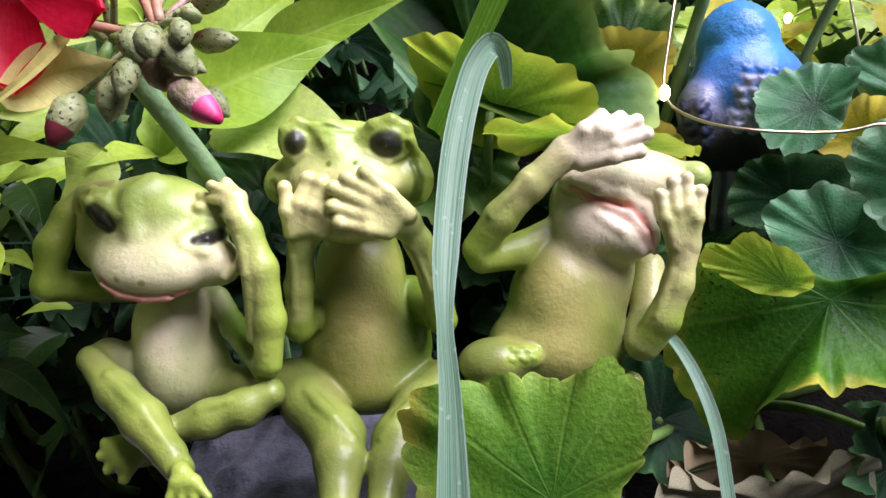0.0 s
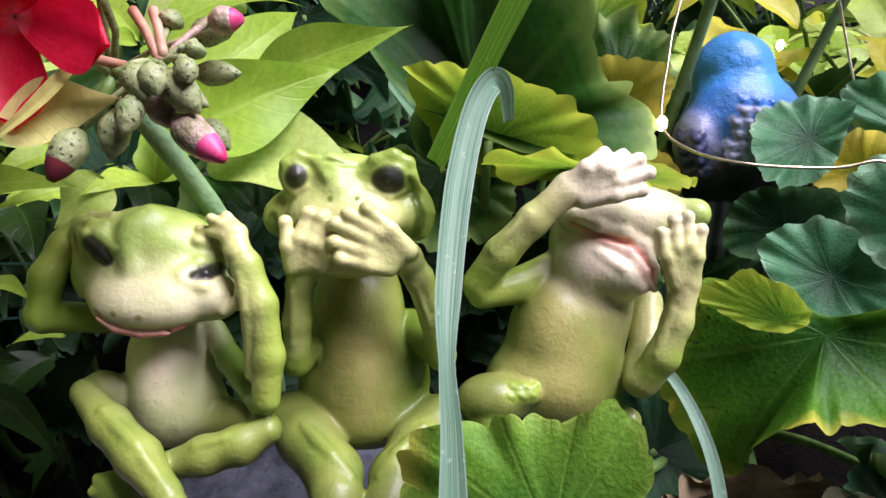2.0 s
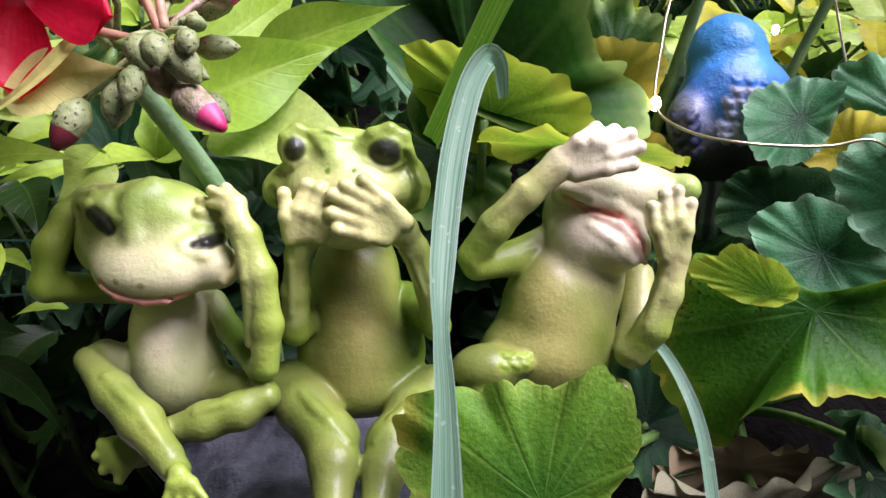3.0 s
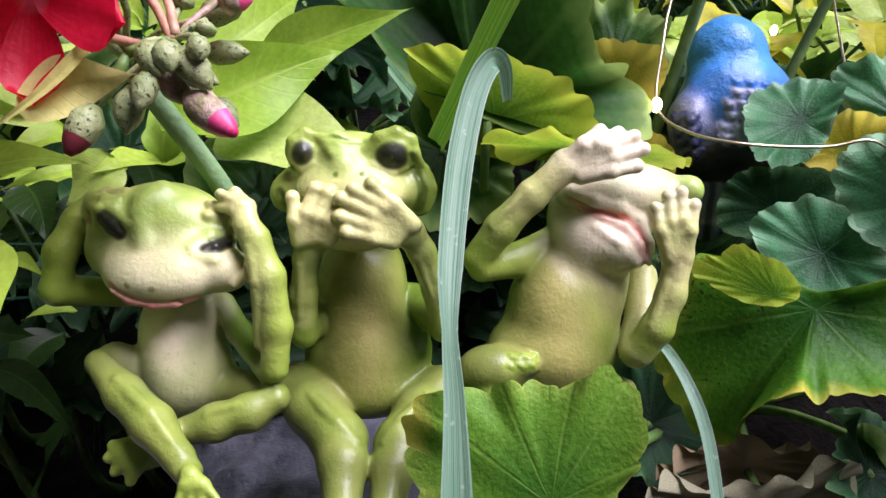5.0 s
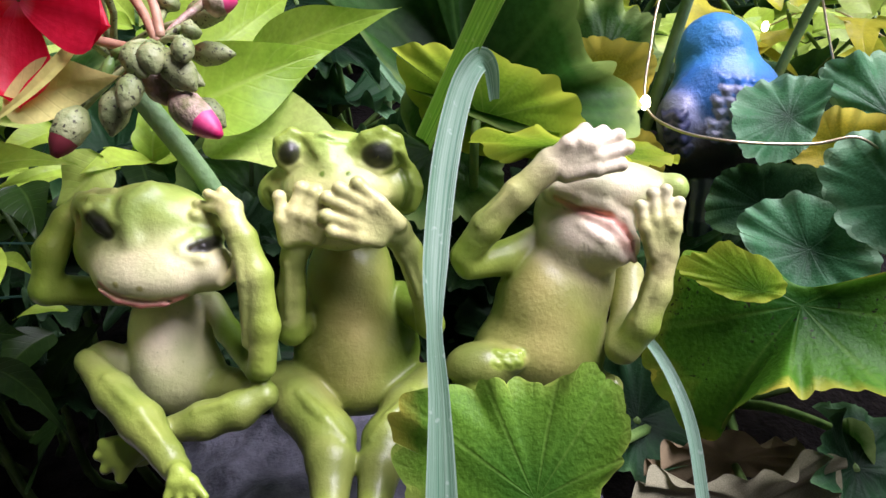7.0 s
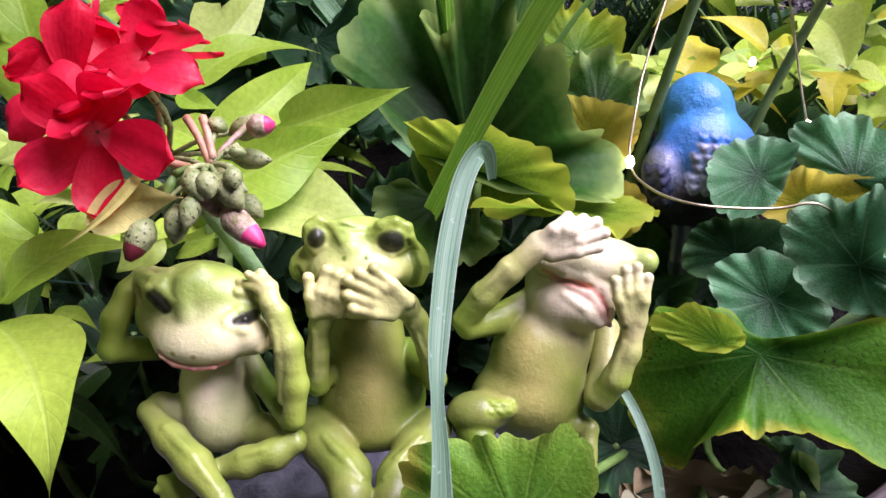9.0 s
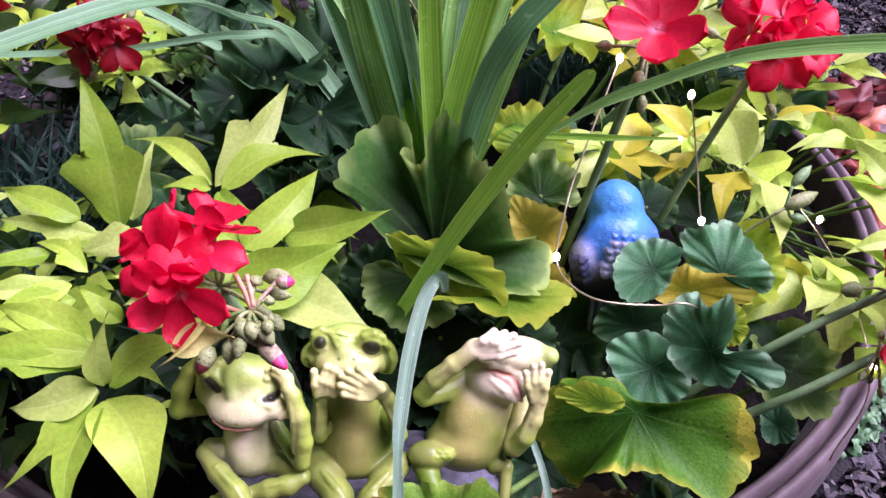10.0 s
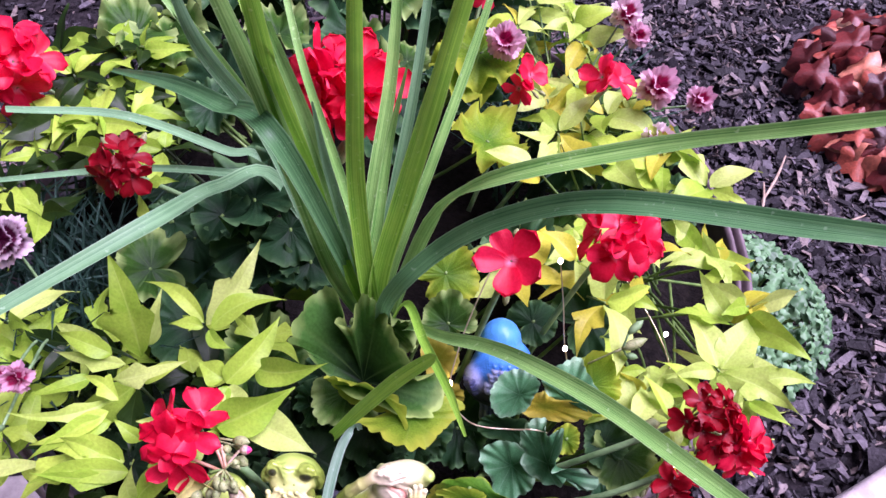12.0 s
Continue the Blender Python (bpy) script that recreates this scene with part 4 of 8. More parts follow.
ears.limb((16.44, -3.46, 65.29), (15.42, -0.71, 69.93), 1.25, 1.07, CREAM, k=0.3, edge=2.0)
ears.limb((14.24, 1.74, 72.27), (11.37, 6.85, 70.68), 1.26, 0.98, CREAM, k=0.8, edge=1.2)
ears.limb((11.37, 6.85, 70.68), (7.64, 6.12, 72.04), 0.98, 0.79, CREAM, k=0.8, edge=1.2)
ears.ball((7.74, 5.80, 72.22), (0.88, 0.88, 0.88), CREAM, k=0.5, edge=1.6)
ears.limb((14.51, 1.73, 72.27), (13.00, 3.61, 74.14), 1.26, 0.95, CREAM, k=0.8, edge=1.2)
ears.limb((13.00, 3.61, 74.14), (7.58, 8.70, 72.75), 0.95, 0.80, CREAM, k=0.8, edge=1.2)
ears.ball((7.85, 7.77, 73.25), (0.89, 0.89, 0.89), CREAM, k=0.5, edge=1.6)
ears.limb((14.96, 1.71, 72.26), (13.92, 4.05, 74.91), 1.26, 0.95, CREAM, k=0.8, edge=1.2)
ears.limb((13.92, 4.05, 74.91), (9.79, 7.78, 75.09), 0.95, 0.79, CREAM, k=0.8, edge=1.2)
ears.ball((9.98, 7.09, 75.45), (0.87, 0.87, 0.87), CREAM, k=0.5, edge=1.6)
ears.limb((15.59, 1.69, 72.26), (15.08, 4.37, 74.50), 1.26, 0.95, CREAM, k=0.8, edge=1.2)
ears.limb((15.08, 4.37, 74.50), (12.21, 7.90, 75.39), 0.95, 0.79, CREAM, k=0.8, edge=1.2)
ears.ball((12.37, 7.23, 75.73), (0.87, 0.87, 0.87), CREAM, k=0.5, edge=1.6)
ears.limb((-5.89, 1.92, 43.56), (-10.37, -0.66, 47.79), 3.82, 3.11, LEG, k=1, edge=1.6)
ears.limb((-10.37, -0.66, 47.79), (-11.88, -3.44, 49.90), 3.11, 2.08, LEG, k=1, edge=1.6)
ears.limb((-11.10, -4.82, 50.54), (-6.17, -9.40, 48.03), 2.15, 3.13, LEG, k=1.2, edge=2.4)
ears.limb((-6.17, -9.40, 48.03), (-0.68, -14.36, 45.88), 3.13, 3.41, LEG, k=1.2, edge=2.4)
ears.limb((-0.68, -14.36, 45.88), (4.39, -19.83, 43.85), 3.41, 2.36, LEG, k=1.2, edge=2.4)
ears.limb((4.39, -19.83, 43.85), (6.03, -21.67, 42.81), 2.36, 1.82, LEG, k=1.2, edge=2.4)
ears.limb((-6.70, -9.37, 50.67), (-0.62, -14.65, 48.57), 1.18, 1.33, LIGHT, k=0.3, edge=2.4)
ears.limb((-0.62, -14.65, 48.57), (5.01, -20.55, 45.43), 1.33, 0.86, LIGHT, k=0.3, edge=2.4)
ears.limb((7.57, -0.33, 40.44), (13.90, -4.63, 43.27), 4.22, 3.49, LEG, k=1, edge=1.6)
ears.limb((13.90, -4.63, 43.27), (17.81, -8.46, 45.81), 3.49, 2.34, LEG, k=1, edge=1.6)
ears.limb((18.07, -9.79, 46.51), (13.96, -11.19, 45.00), 2.13, 3.04, LEG, k=1.2, edge=2.4)
ears.limb((13.96, -11.19, 45.00), (8.39, -11.88, 43.62), 3.04, 3.04, LEG, k=1.2, edge=2.4)
ears.limb((8.39, -11.88, 43.62), (2.67, -12.15, 41.97), 3.04, 2.32, LEG, k=1.2, edge=2.4)
ears.limb((17.14, -9.81, 48.02), (12.27, -11.98, 47.03), 0.83, 1.09, LIGHT, k=0.3, edge=2.4)
ears.limb((12.27, -11.98, 47.03), (7.57, -12.72, 46.06), 1.09, 0.91, LIGHT, k=0.3, edge=2.4)
ears.ball((6.09, -21.98, 43.27), (2.16, 1.90, 1.90), LEG, k=1.2, edge=1.6)
ears.limb((7.00, -23.43, 44.19), (6.50, -24.91, 43.66), 1.11, 0.84, LIGHT, k=0.8, edge=1)
ears.limb((6.50, -24.91, 43.66), (5.70, -26.48, 42.20), 0.84, 0.67, LIGHT, k=0.8, edge=1)
ears.limb((7.00, -23.43, 44.19), (7.43, -24.94, 43.66), 1.11, 0.84, LIGHT, k=0.8, edge=1)
ears.limb((7.43, -24.94, 43.66), (7.53, -26.97, 41.47), 0.84, 0.67, LIGHT, k=0.8, edge=1)
ears.limb((7.00, -23.43, 44.19), (8.44, -24.97, 43.65), 1.11, 0.84, LIGHT, k=0.8, edge=1)
ears.limb((8.44, -24.97, 43.65), (9.54, -27.04, 41.45), 0.84, 0.67, LIGHT, k=0.8, edge=1)
ears.limb((7.00, -23.43, 44.19), (9.37, -25.00, 43.64), 1.11, 0.84, LIGHT, k=0.8, edge=1)
ears.limb((9.37, -25.00, 43.64), (11.41, -26.66, 42.15), 0.84, 0.67, LIGHT, k=0.8, edge=1)
ears.ball((-4.81, -10.61, 36.46), (4.77, 3.05, 2.48), LIGHT, k=1.2, edge=1.6)
ears.limb((-3.47, -12.31, 38.54), (-6.42, -12.77, 39.58), 1.59, 1.30, LIGHT, k=1.2, edge=1)
ears.limb((-6.42, -12.77, 39.58), (-8.78, -12.53, 39.88), 1.30, 0.93, LIGHT, k=1.2, edge=1)
ears.limb((-3.47, -12.31, 38.54), (-6.81, -13.29, 38.71), 1.59, 1.30, LIGHT, k=1.2, edge=1)
ears.limb((-6.81, -13.29, 38.71), (-9.57, -13.56, 38.14), 1.30, 0.93, LIGHT, k=1.2, edge=1)
ears.limb((-3.47, -12.31, 38.54), (-6.28, -13.89, 37.75), 1.59, 1.30, LIGHT, k=1.2, edge=1)
ears.limb((-6.28, -13.89, 37.75), (-8.51, -14.76, 36.22), 1.30, 0.93, LIGHT, k=1.2, edge=1)
ears.limb((-3.47, -12.31, 38.54), (-5.04, -14.31, 37.11), 1.59, 1.30, LIGHT, k=1.2, edge=1)
ears.limb((-5.04, -14.31, 37.11), (-6.03, -15.61, 34.93), 1.30, 0.93, LIGHT, k=1.2, edge=1)
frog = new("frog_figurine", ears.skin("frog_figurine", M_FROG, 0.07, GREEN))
frog.location = (-0.0300, -0.0120, 0.6200)
tagged(frog, "green resin frog figurine covering its ears, sitting on grey stone", "figurine", "three seated frogs")

mouth = Figure(0.32, 31)
mouth.ball((-0.64, 1.53, 42.73), (8.16, 11.72, 6.49), LIGHT, k=2.0, edge=1.6)
mouth.ball((0.05, -3.96, 31.81), (11.80, 10.96, 7.16), GREEN, k=3, edge=2)
mouth.ball((-0.91, -3.75, 40.78), (5.31, 12.46, 4.50), BELLY, k=2.5, edge=3.5)
mouth.ball((-0.75, -8.14, 32.59), (6.36, 8.00, 5.33), BELLY, k=2.5, edge=3.5)
mouth.ball((-0.26, -8.54, 26.18), (11.72, 5.02, 6.28), GREEN, k=2.5, edge=2)
mouth.ball((-1.18, 6.12, 61.83), (12.05, 7.23, 8.43), LIGHT, k=0.8, edge=3)
mouth.ball((-1.87, 6.05, 66.51), (8.09, 4.34, 6.71), TOP, k=2.5, edge=4.5)
mouth.ball((-1.33, -0.40, 62.66), (9.42, 5.38, 5.77), CREAM, k=2.5, edge=3)
mouth.ball((-12.91, 4.45, 60.51), (2.99, 3.39, 4.19), LIGHT, k=2.5, edge=2)
mouth.ball((9.83, 3.21, 61.37), (3.37, 4.75, 4.36), LIGHT, k=2.5, edge=2)
mouth.ball((-9.50, 4.11, 68.76), (2.90, 3.47, 3.28), LIGHT, k=1.5, edge=1.6)
mouth.ball((5.87, 2.71, 69.05), (4.22, 3.83, 3.64), LIGHT, k=1.5, edge=1.6)
mouth.limb((-3.47, 2.94, 70.93), (-2.28, -0.71, 68.14), 1.52, 1.50, TOP, k=2, edge=1.6)
mouth.ball((-9.29, 2.47, 68.99), (1.81, 2.00, 1.72), IRIS, k=0.4, edge=0.6)
mouth.ball((-9.15, 1.57, 69.41), (1.33, 1.52, 1.14), BLACK, k=0.2, edge=0.5)
mouth.ball((5.81, 0.64, 69.18), (2.36, 2.08, 1.89), BLACK, k=0.4, edge=0.5)
mouth.limb((-11.04, 1.54, 68.42), (-10.93, 2.87, 71.13), 0.48, 0.66, LIGHT, k=0.9, edge=1.6)
mouth.limb((-10.93, 2.87, 71.13), (-8.82, 4.18, 71.95), 0.66, 0.86, LIGHT, k=0.9, edge=1.6)
mouth.limb((-8.82, 4.18, 71.95), (-5.79, 3.55, 71.13), 0.86, 0.76, LIGHT, k=0.9, edge=1.6)
mouth.limb((-5.79, 3.55, 71.13), (-3.87, -0.18, 69.89), 0.76, 0.47, LIGHT, k=0.9, edge=1.6)
mouth.limb((1.68, 1.36, 70.08), (3.64, 1.85, 71.87), 0.47, 0.85, LIGHT, k=0.9, edge=1.6)
mouth.limb((3.64, 1.85, 71.87), (6.67, 2.27, 72.54), 0.85, 0.94, LIGHT, k=0.9, edge=1.6)
mouth.limb((6.67, 2.27, 72.54), (9.08, 2.25, 71.16), 0.94, 0.85, LIGHT, k=0.9, edge=1.6)
mouth.limb((9.08, 2.25, 71.16), (9.79, 1.70, 68.90), 0.85, 0.67, LIGHT, k=0.9, edge=1.6)
mouth.limb((9.60, 1.19, 69.36), (11.08, 2.77, 65.40), 0.66, 0.78, LIGHT, k=0.9, edge=1.6)
mouth.limb((11.08, 2.77, 65.40), (12.37, 1.27, 62.53), 0.78, 0.68, LIGHT, k=0.9, edge=1.6)
mouth.limb((12.37, 1.27, 62.53), (11.31, 0.03, 59.13), 0.68, 0.59, LIGHT, k=0.9, edge=1.6)
mouth.limb((9.02, 0.11, 69.04), (10.08, 0.81, 65.31), 0.33, 0.34, DEEP, k=-0.6, edge=0.5)
mouth.limb((10.08, 0.81, 65.31), (10.98, -0.66, 63.03), 0.34, 0.34, DEEP, k=-0.6, edge=0.5)
mouth.limb((10.98, -0.66, 63.03), (9.94, -1.20, 59.84), 0.34, 0.34, DEEP, k=-0.6, edge=0.5)
mouth.limb((-4.25, 1.87, 72.04), (-1.63, 1.48, 71.54), 0.28, 0.28, GREEN, k=-0.7, edge=0.6)
mouth.limb((-1.63, 1.48, 71.54), (0.94, 2.11, 71.00), 0.28, 0.28, GREEN, k=-0.7, edge=0.6)
mouth.limb((-13.57, 0.83, 62.64), (-12.39, 0.34, 60.46), 0.29, 0.29, DEEP, k=-0.6, edge=0.5)
mouth.limb((-12.39, 0.34, 60.46), (-11.48, 2.10, 58.13), 0.29, 0.30, DEEP, k=-0.6, edge=0.5)
mouth.limb((-11.03, 1.49, 67.61), (-9.34, 1.00, 66.75), 0.38, 0.48, CREAM, k=0.8, edge=1.6)
mouth.limb((-9.34, 1.00, 66.75), (-7.31, 0.67, 67.81), 0.48, 0.38, CREAM, k=0.8, edge=1.6)
mouth.limb((2.59, -0.74, 67.94), (5.55, -0.83, 66.66), 0.38, 0.47, CREAM, k=0.8, edge=1.6)
mouth.limb((5.55, -0.83, 66.66), (8.79, 0.93, 67.19), 0.47, 0.38, CREAM, k=0.8, edge=1.6)
mouth.ball((-3.27, -3.06, 67.56), (0.24, 0.24, 0.24), GREEN, k=0.3, edge=0.22)
mouth.ball((0.98, -2.97, 67.41), (0.24, 0.24, 0.24), GREEN, k=0.3, edge=0.22)
mouth.ball((-0.70, -4.69, 56.58), (5.56, 2.49, 3.26), CREAM, k=1.2, edge=1.6)
mouth.limb((-10.53, -8.75, 39.83), (-10.00, -7.22, 47.20), 2.48, 2.34, LIGHT, k=1, edge=2.4)
mouth.limb((-10.00, -7.22, 47.20), (-9.05, -6.74, 53.80), 2.34, 2.10, LIGHT, k=1, edge=2.4)
mouth.limb((-9.05, -6.74, 53.80), (-8.36, -5.93, 57.09), 2.10, 2.18, LIGHT, k=1, edge=2.4)
mouth.limb((-10.69, -9.67, 44.20), (-9.80, -8.46, 53.80), 0.78, 0.76, CREAM, k=0.3, edge=2)
mouth.limb((-10.60, -8.35, 39.52), (-6.37, 1.71, 38.94), 2.49, 2.97, GREEN, k=0.8, edge=1.6)
mouth.limb((13.84, -8.50, 40.33), (12.86, -6.71, 47.10), 2.49, 2.56, LIGHT, k=1, edge=2.4)
mouth.limb((12.86, -6.71, 47.10), (10.35, -6.66, 54.78), 2.56, 2.29, LIGHT, k=1, edge=2.4)
mouth.limb((10.35, -6.66, 54.78), (8.72, -6.41, 58.01), 2.29, 2.27, LIGHT, k=1, edge=2.4)
mouth.limb((11.92, -8.86, 47.09), (9.75, -8.55, 54.64), 0.78, 0.85, CREAM, k=0.3, edge=2)
mouth.limb((13.86, -7.81, 39.55), (8.27, 1.53, 39.26), 2.51, 3.18, GREEN, k=0.8, edge=1.6)
mouth.ball((-7.70, -5.99, 57.99), (2.64, 3.78, 1.89), CREAM, k=2, edge=3)
mouth.ball((-0.42, -5.04, 60.83), (6.58, 3.76, 1.88), PALE, k=1.2, edge=1.6)
mouth.limb((-9.70, -8.23, 58.07), (-10.03, -7.69, 61.84), 1.30, 1.15, CREAM, k=0.7, edge=1)
mouth.limb((-10.03, -7.69, 61.84), (-10.36, -5.50, 64.84), 1.15, 1.01, CREAM, k=0.7, edge=1)
mouth.ball((-10.33, -5.68, 64.94), (1.15, 1.15, 1.15), CREAM, k=0.5, edge=1.6)
mouth.limb((-8.57, -7.97, 58.54), (-8.17, -7.17, 62.77), 1.30, 1.15, CREAM, k=0.7, edge=1)
mouth.limb((-8.17, -7.17, 62.77), (-6.73, -4.85, 66.07), 1.15, 1.01, CREAM, k=0.7, edge=1)
mouth.ball((-6.71, -5.03, 66.16), (1.15, 1.15, 1.15), CREAM, k=0.5, edge=1.6)
mouth.limb((-7.27, -8.01, 58.53), (-6.43, -7.47, 62.36), 1.30, 1.15, CREAM, k=0.7, edge=1)
mouth.limb((-6.43, -7.47, 62.36), (-4.72, -5.30, 65.42), 1.15, 1.01, CREAM, k=0.7, edge=1)
mouth.ball((-4.70, -5.48, 65.52), (1.15, 1.15, 1.15), CREAM, k=0.5, edge=1.6)
mouth.limb((-5.77, -7.97, 58.67), (-4.61, -7.86, 61.79), 1.30, 1.15, CREAM, k=0.7, edge=1)
mouth.limb((-4.61, -7.86, 61.79), (-2.92, -6.12, 64.15), 1.15, 1.01, CREAM, k=0.7, edge=1)
mouth.ball((-2.90, -6.30, 64.24), (1.15, 1.15, 1.15), CREAM, k=0.5, edge=1.6)
mouth.limb((-4.67, -8.29, 58.19), (-3.35, -8.47, 60.84), 1.30, 1.15, CREAM, k=0.7, edge=1)
mouth.limb((-3.35, -8.47, 60.84), (-1.87, -7.40, 62.09), 1.15, 1.01, CREAM, k=0.7, edge=1)
mouth.ball((-1.85, -7.57, 62.19), (1.15, 1.15, 1.15), CREAM, k=0.5, edge=1.6)
mouth.ball((7.43, -7.20, 59.16), (3.18, 2.62, 2.06), CREAM, k=2, edge=3)
mouth.limb((9.15, -8.41, 60.89), (6.15, -8.09, 64.57), 1.38, 1.23, CREAM, k=0.7, edge=1)
mouth.limb((6.15, -8.09, 64.57), (2.59, -6.28, 67.40), 1.23, 1.05, CREAM, k=0.7, edge=1)
mouth.ball((2.60, -6.46, 67.49), (1.18, 1.18, 1.18), CREAM, k=0.5, edge=1.6)
mouth.limb((8.41, -8.49, 60.74), (4.50, -8.32, 64.12), 1.38, 1.23, CREAM, k=0.7, edge=1)
mouth.limb((4.50, -8.32, 64.12), (-0.34, -6.66, 66.65), 1.23, 1.05, CREAM, k=0.7, edge=1)
mouth.ball((-0.32, -6.84, 66.74), (1.18, 1.18, 1.18), CREAM, k=0.5, edge=1.6)
mouth.limb((7.29, -8.74, 60.28), (3.02, -8.94, 63.04), 1.38, 1.23, CREAM, k=0.7, edge=1)
mouth.limb((3.02, -8.94, 63.04), (-2.37, -7.35, 65.42), 1.23, 1.05, CREAM, k=0.7, edge=1)
mouth.ball((-2.35, -7.53, 65.51), (1.18, 1.18, 1.18), CREAM, k=0.5, edge=1.6)
mouth.limb((6.53, -9.19, 59.50), (2.43, -9.86, 61.49), 1.38, 1.23, CREAM, k=0.7, edge=1)
mouth.limb((2.43, -9.86, 61.49), (-2.62, -8.86, 62.93), 1.23, 1.05, CREAM, k=0.7, edge=1)
mouth.ball((-2.60, -9.03, 63.03), (1.18, 1.18, 1.18), CREAM, k=0.5, edge=1.6)
mouth.limb((5.77, -9.74, 58.56), (2.57, -10.81, 59.94), 1.38, 1.23, CREAM, k=0.7, edge=1)
mouth.limb((2.57, -10.81, 59.94), (-1.59, -10.21, 60.75), 1.23, 1.05, CREAM, k=0.7, edge=1)
mouth.ball((-1.57, -10.38, 60.85), (1.18, 1.18, 1.18), CREAM, k=0.5, edge=1.6)
mouth.limb((-13.27, -8.61, 27.41), (-9.15, -14.48, 27.56), 4.57, 5.02, LEG, k=1.4, edge=2.4)
mouth.limb((-9.15, -14.48, 27.56), (-4.35, -21.19, 26.36), 5.02, 4.65, LEG, k=1.4, edge=2.4)
mouth.limb((-4.35, -21.19, 26.36), (-3.46, -26.18, 25.89), 4.65, 4.04, LEG, k=1.4, edge=2.4)
mouth.limb((-3.46, -26.18, 25.89), (-3.33, -33.98, 22.69), 4.04, 2.90, LEG, k=1.4, edge=2.4)
mouth.limb((-9.20, -16.20, 31.77), (-4.43, -21.46, 30.29), 1.17, 1.52, LIGHT, k=0.3, edge=2.4)
mouth.limb((-4.43, -21.46, 30.29), (-1.27, -24.90, 29.04), 1.52, 1.03, LIGHT, k=0.3, edge=2.4)
mouth.limb((13.11, -9.61, 26.92), (9.49, -15.59, 26.54), 4.37, 4.62, LEG, k=1.4, edge=2.4)
mouth.limb((9.49, -15.59, 26.54), (5.90, -21.72, 25.94), 4.62, 4.07, LEG, k=1.4, edge=2.4)
mouth.limb((5.90, -21.72, 25.94), (4.79, -26.93, 25.01), 4.07, 3.48, LEG, k=1.4, edge=2.4)
mouth.limb((4.79, -26.93, 25.01), (3.73, -34.20, 22.63), 3.48, 2.71, LEG, k=1.4, edge=2.4)
mouth.limb((10.55, -15.85, 30.72), (6.21, -20.93, 29.62), 1.09, 1.34, LIGHT, k=0.3, edge=2.4)
mouth.limb((6.21, -20.93, 29.62), (3.55, -24.35, 28.29), 1.34, 0.94, LIGHT, k=0.3, edge=2.4)
mouth.limb((-3.58, -34.56, 23.66), (-5.74, -39.25, 20.65), 1.26, 0.88, LIGHT, k=1.0, edge=1.6)
mouth.limb((-3.58, -34.56, 23.66), (-3.80, -39.31, 20.63), 1.26, 0.88, LIGHT, k=1.0, edge=1.6)
mouth.limb((-3.58, -34.56, 23.66), (-1.69, -39.38, 20.61), 1.26, 0.88, LIGHT, k=1.0, edge=1.6)
mouth.limb((3.42, -34.78, 23.60), (1.12, -39.47, 20.59), 1.26, 0.88, LIGHT, k=1.0, edge=1.6)
mouth.limb((3.42, -34.78, 23.60), (3.06, -39.53, 20.57), 1.26, 0.88, LIGHT, k=1.0, edge=1.6)
mouth.limb((3.42, -34.78, 23.60), (5.17, -39.60, 20.56), 1.26, 0.88, LIGHT, k=1.0, edge=1.6)
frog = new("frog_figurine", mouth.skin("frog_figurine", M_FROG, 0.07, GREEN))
frog.location = (0.0020, 0.0000, 0.6300)
tagged(frog, "green resin frog figurine covering its mouth, sitting between two others", "figurine", "three seated frogs")

eyes = Figure(0.32, 31)
eyes.ball((-5.94, 4.23, 35.89), (10.82, 11.25, 6.71), LIGHT, k=2.0, edge=1.6)
eyes.ball((-8.31, -0.19, 28.52), (12.76, 9.74, 7.36), GREEN, k=3, edge=2)
eyes.ball((-8.05, 0.22, 36.91), (7.37, 11.80, 5.27), BELLY, k=2.5, edge=3.5)
eyes.ball((-10.92, -2.73, 29.99), (9.54, 5.94, 6.15), BELLY, k=2.5, edge=3)
eyes.ball((-0.04, 7.69, 41.86), (6.71, 9.09, 6.06), CREAM, k=3, edge=3)
eyes.ball((0.30, 7.62, 49.45), (8.85, 6.32, 5.90), PALE, k=3, edge=3)
eyes.ball((4.55, 4.15, 48.75), (5.18, 3.73, 4.35), PALE, k=2.5, edge=2.5)
eyes.ball((-5.22, 12.91, 50.22), (3.46, 6.49, 4.33), LIGHT, k=2.5, edge=1.6)
eyes.ball((2.29, 11.82, 56.46), (9.69, 4.64, 6.32), PALE, k=0.8, edge=2.5)
eyes.ball((7.41, 12.66, 55.17), (8.30, 6.17, 6.38), FACE, k=2.5, edge=3)
eyes.ball((12.85, 12.15, 53.61), (5.34, 5.34, 5.55), LIGHT, k=2.5, edge=2.4)
eyes.ball((16.81, 10.69, 57.16), (2.72, 2.83, 3.14), TOP, k=2, edge=1.6)
eyes.limb((-5.04, 8.85, 58.20), (-1.24, 6.79, 57.35), 1.03, 1.12, PALE, k=1.2, edge=1.6)
eyes.limb((-1.24, 6.79, 57.35), (3.08, 6.37, 56.30), 1.12, 1.12, PALE, k=1.2, edge=1.6)
eyes.limb((3.08, 6.37, 56.30), (6.83, 6.13, 53.75), 1.12, 0.93, PALE, k=1.2, edge=1.6)
eyes.limb((6.83, 6.13, 53.75), (8.21, 2.93, 51.08), 0.93, 0.71, PALE, k=1.2, edge=1.6)
eyes.limb((-3.67, 7.87, 55.65), (0.09, 5.47, 54.54), 0.52, 0.92, PINK, k=0.4, edge=0.6)
eyes.limb((0.09, 5.47, 54.54), (3.79, 4.36, 53.20), 0.92, 1.43, PINK, k=0.4, edge=0.6)
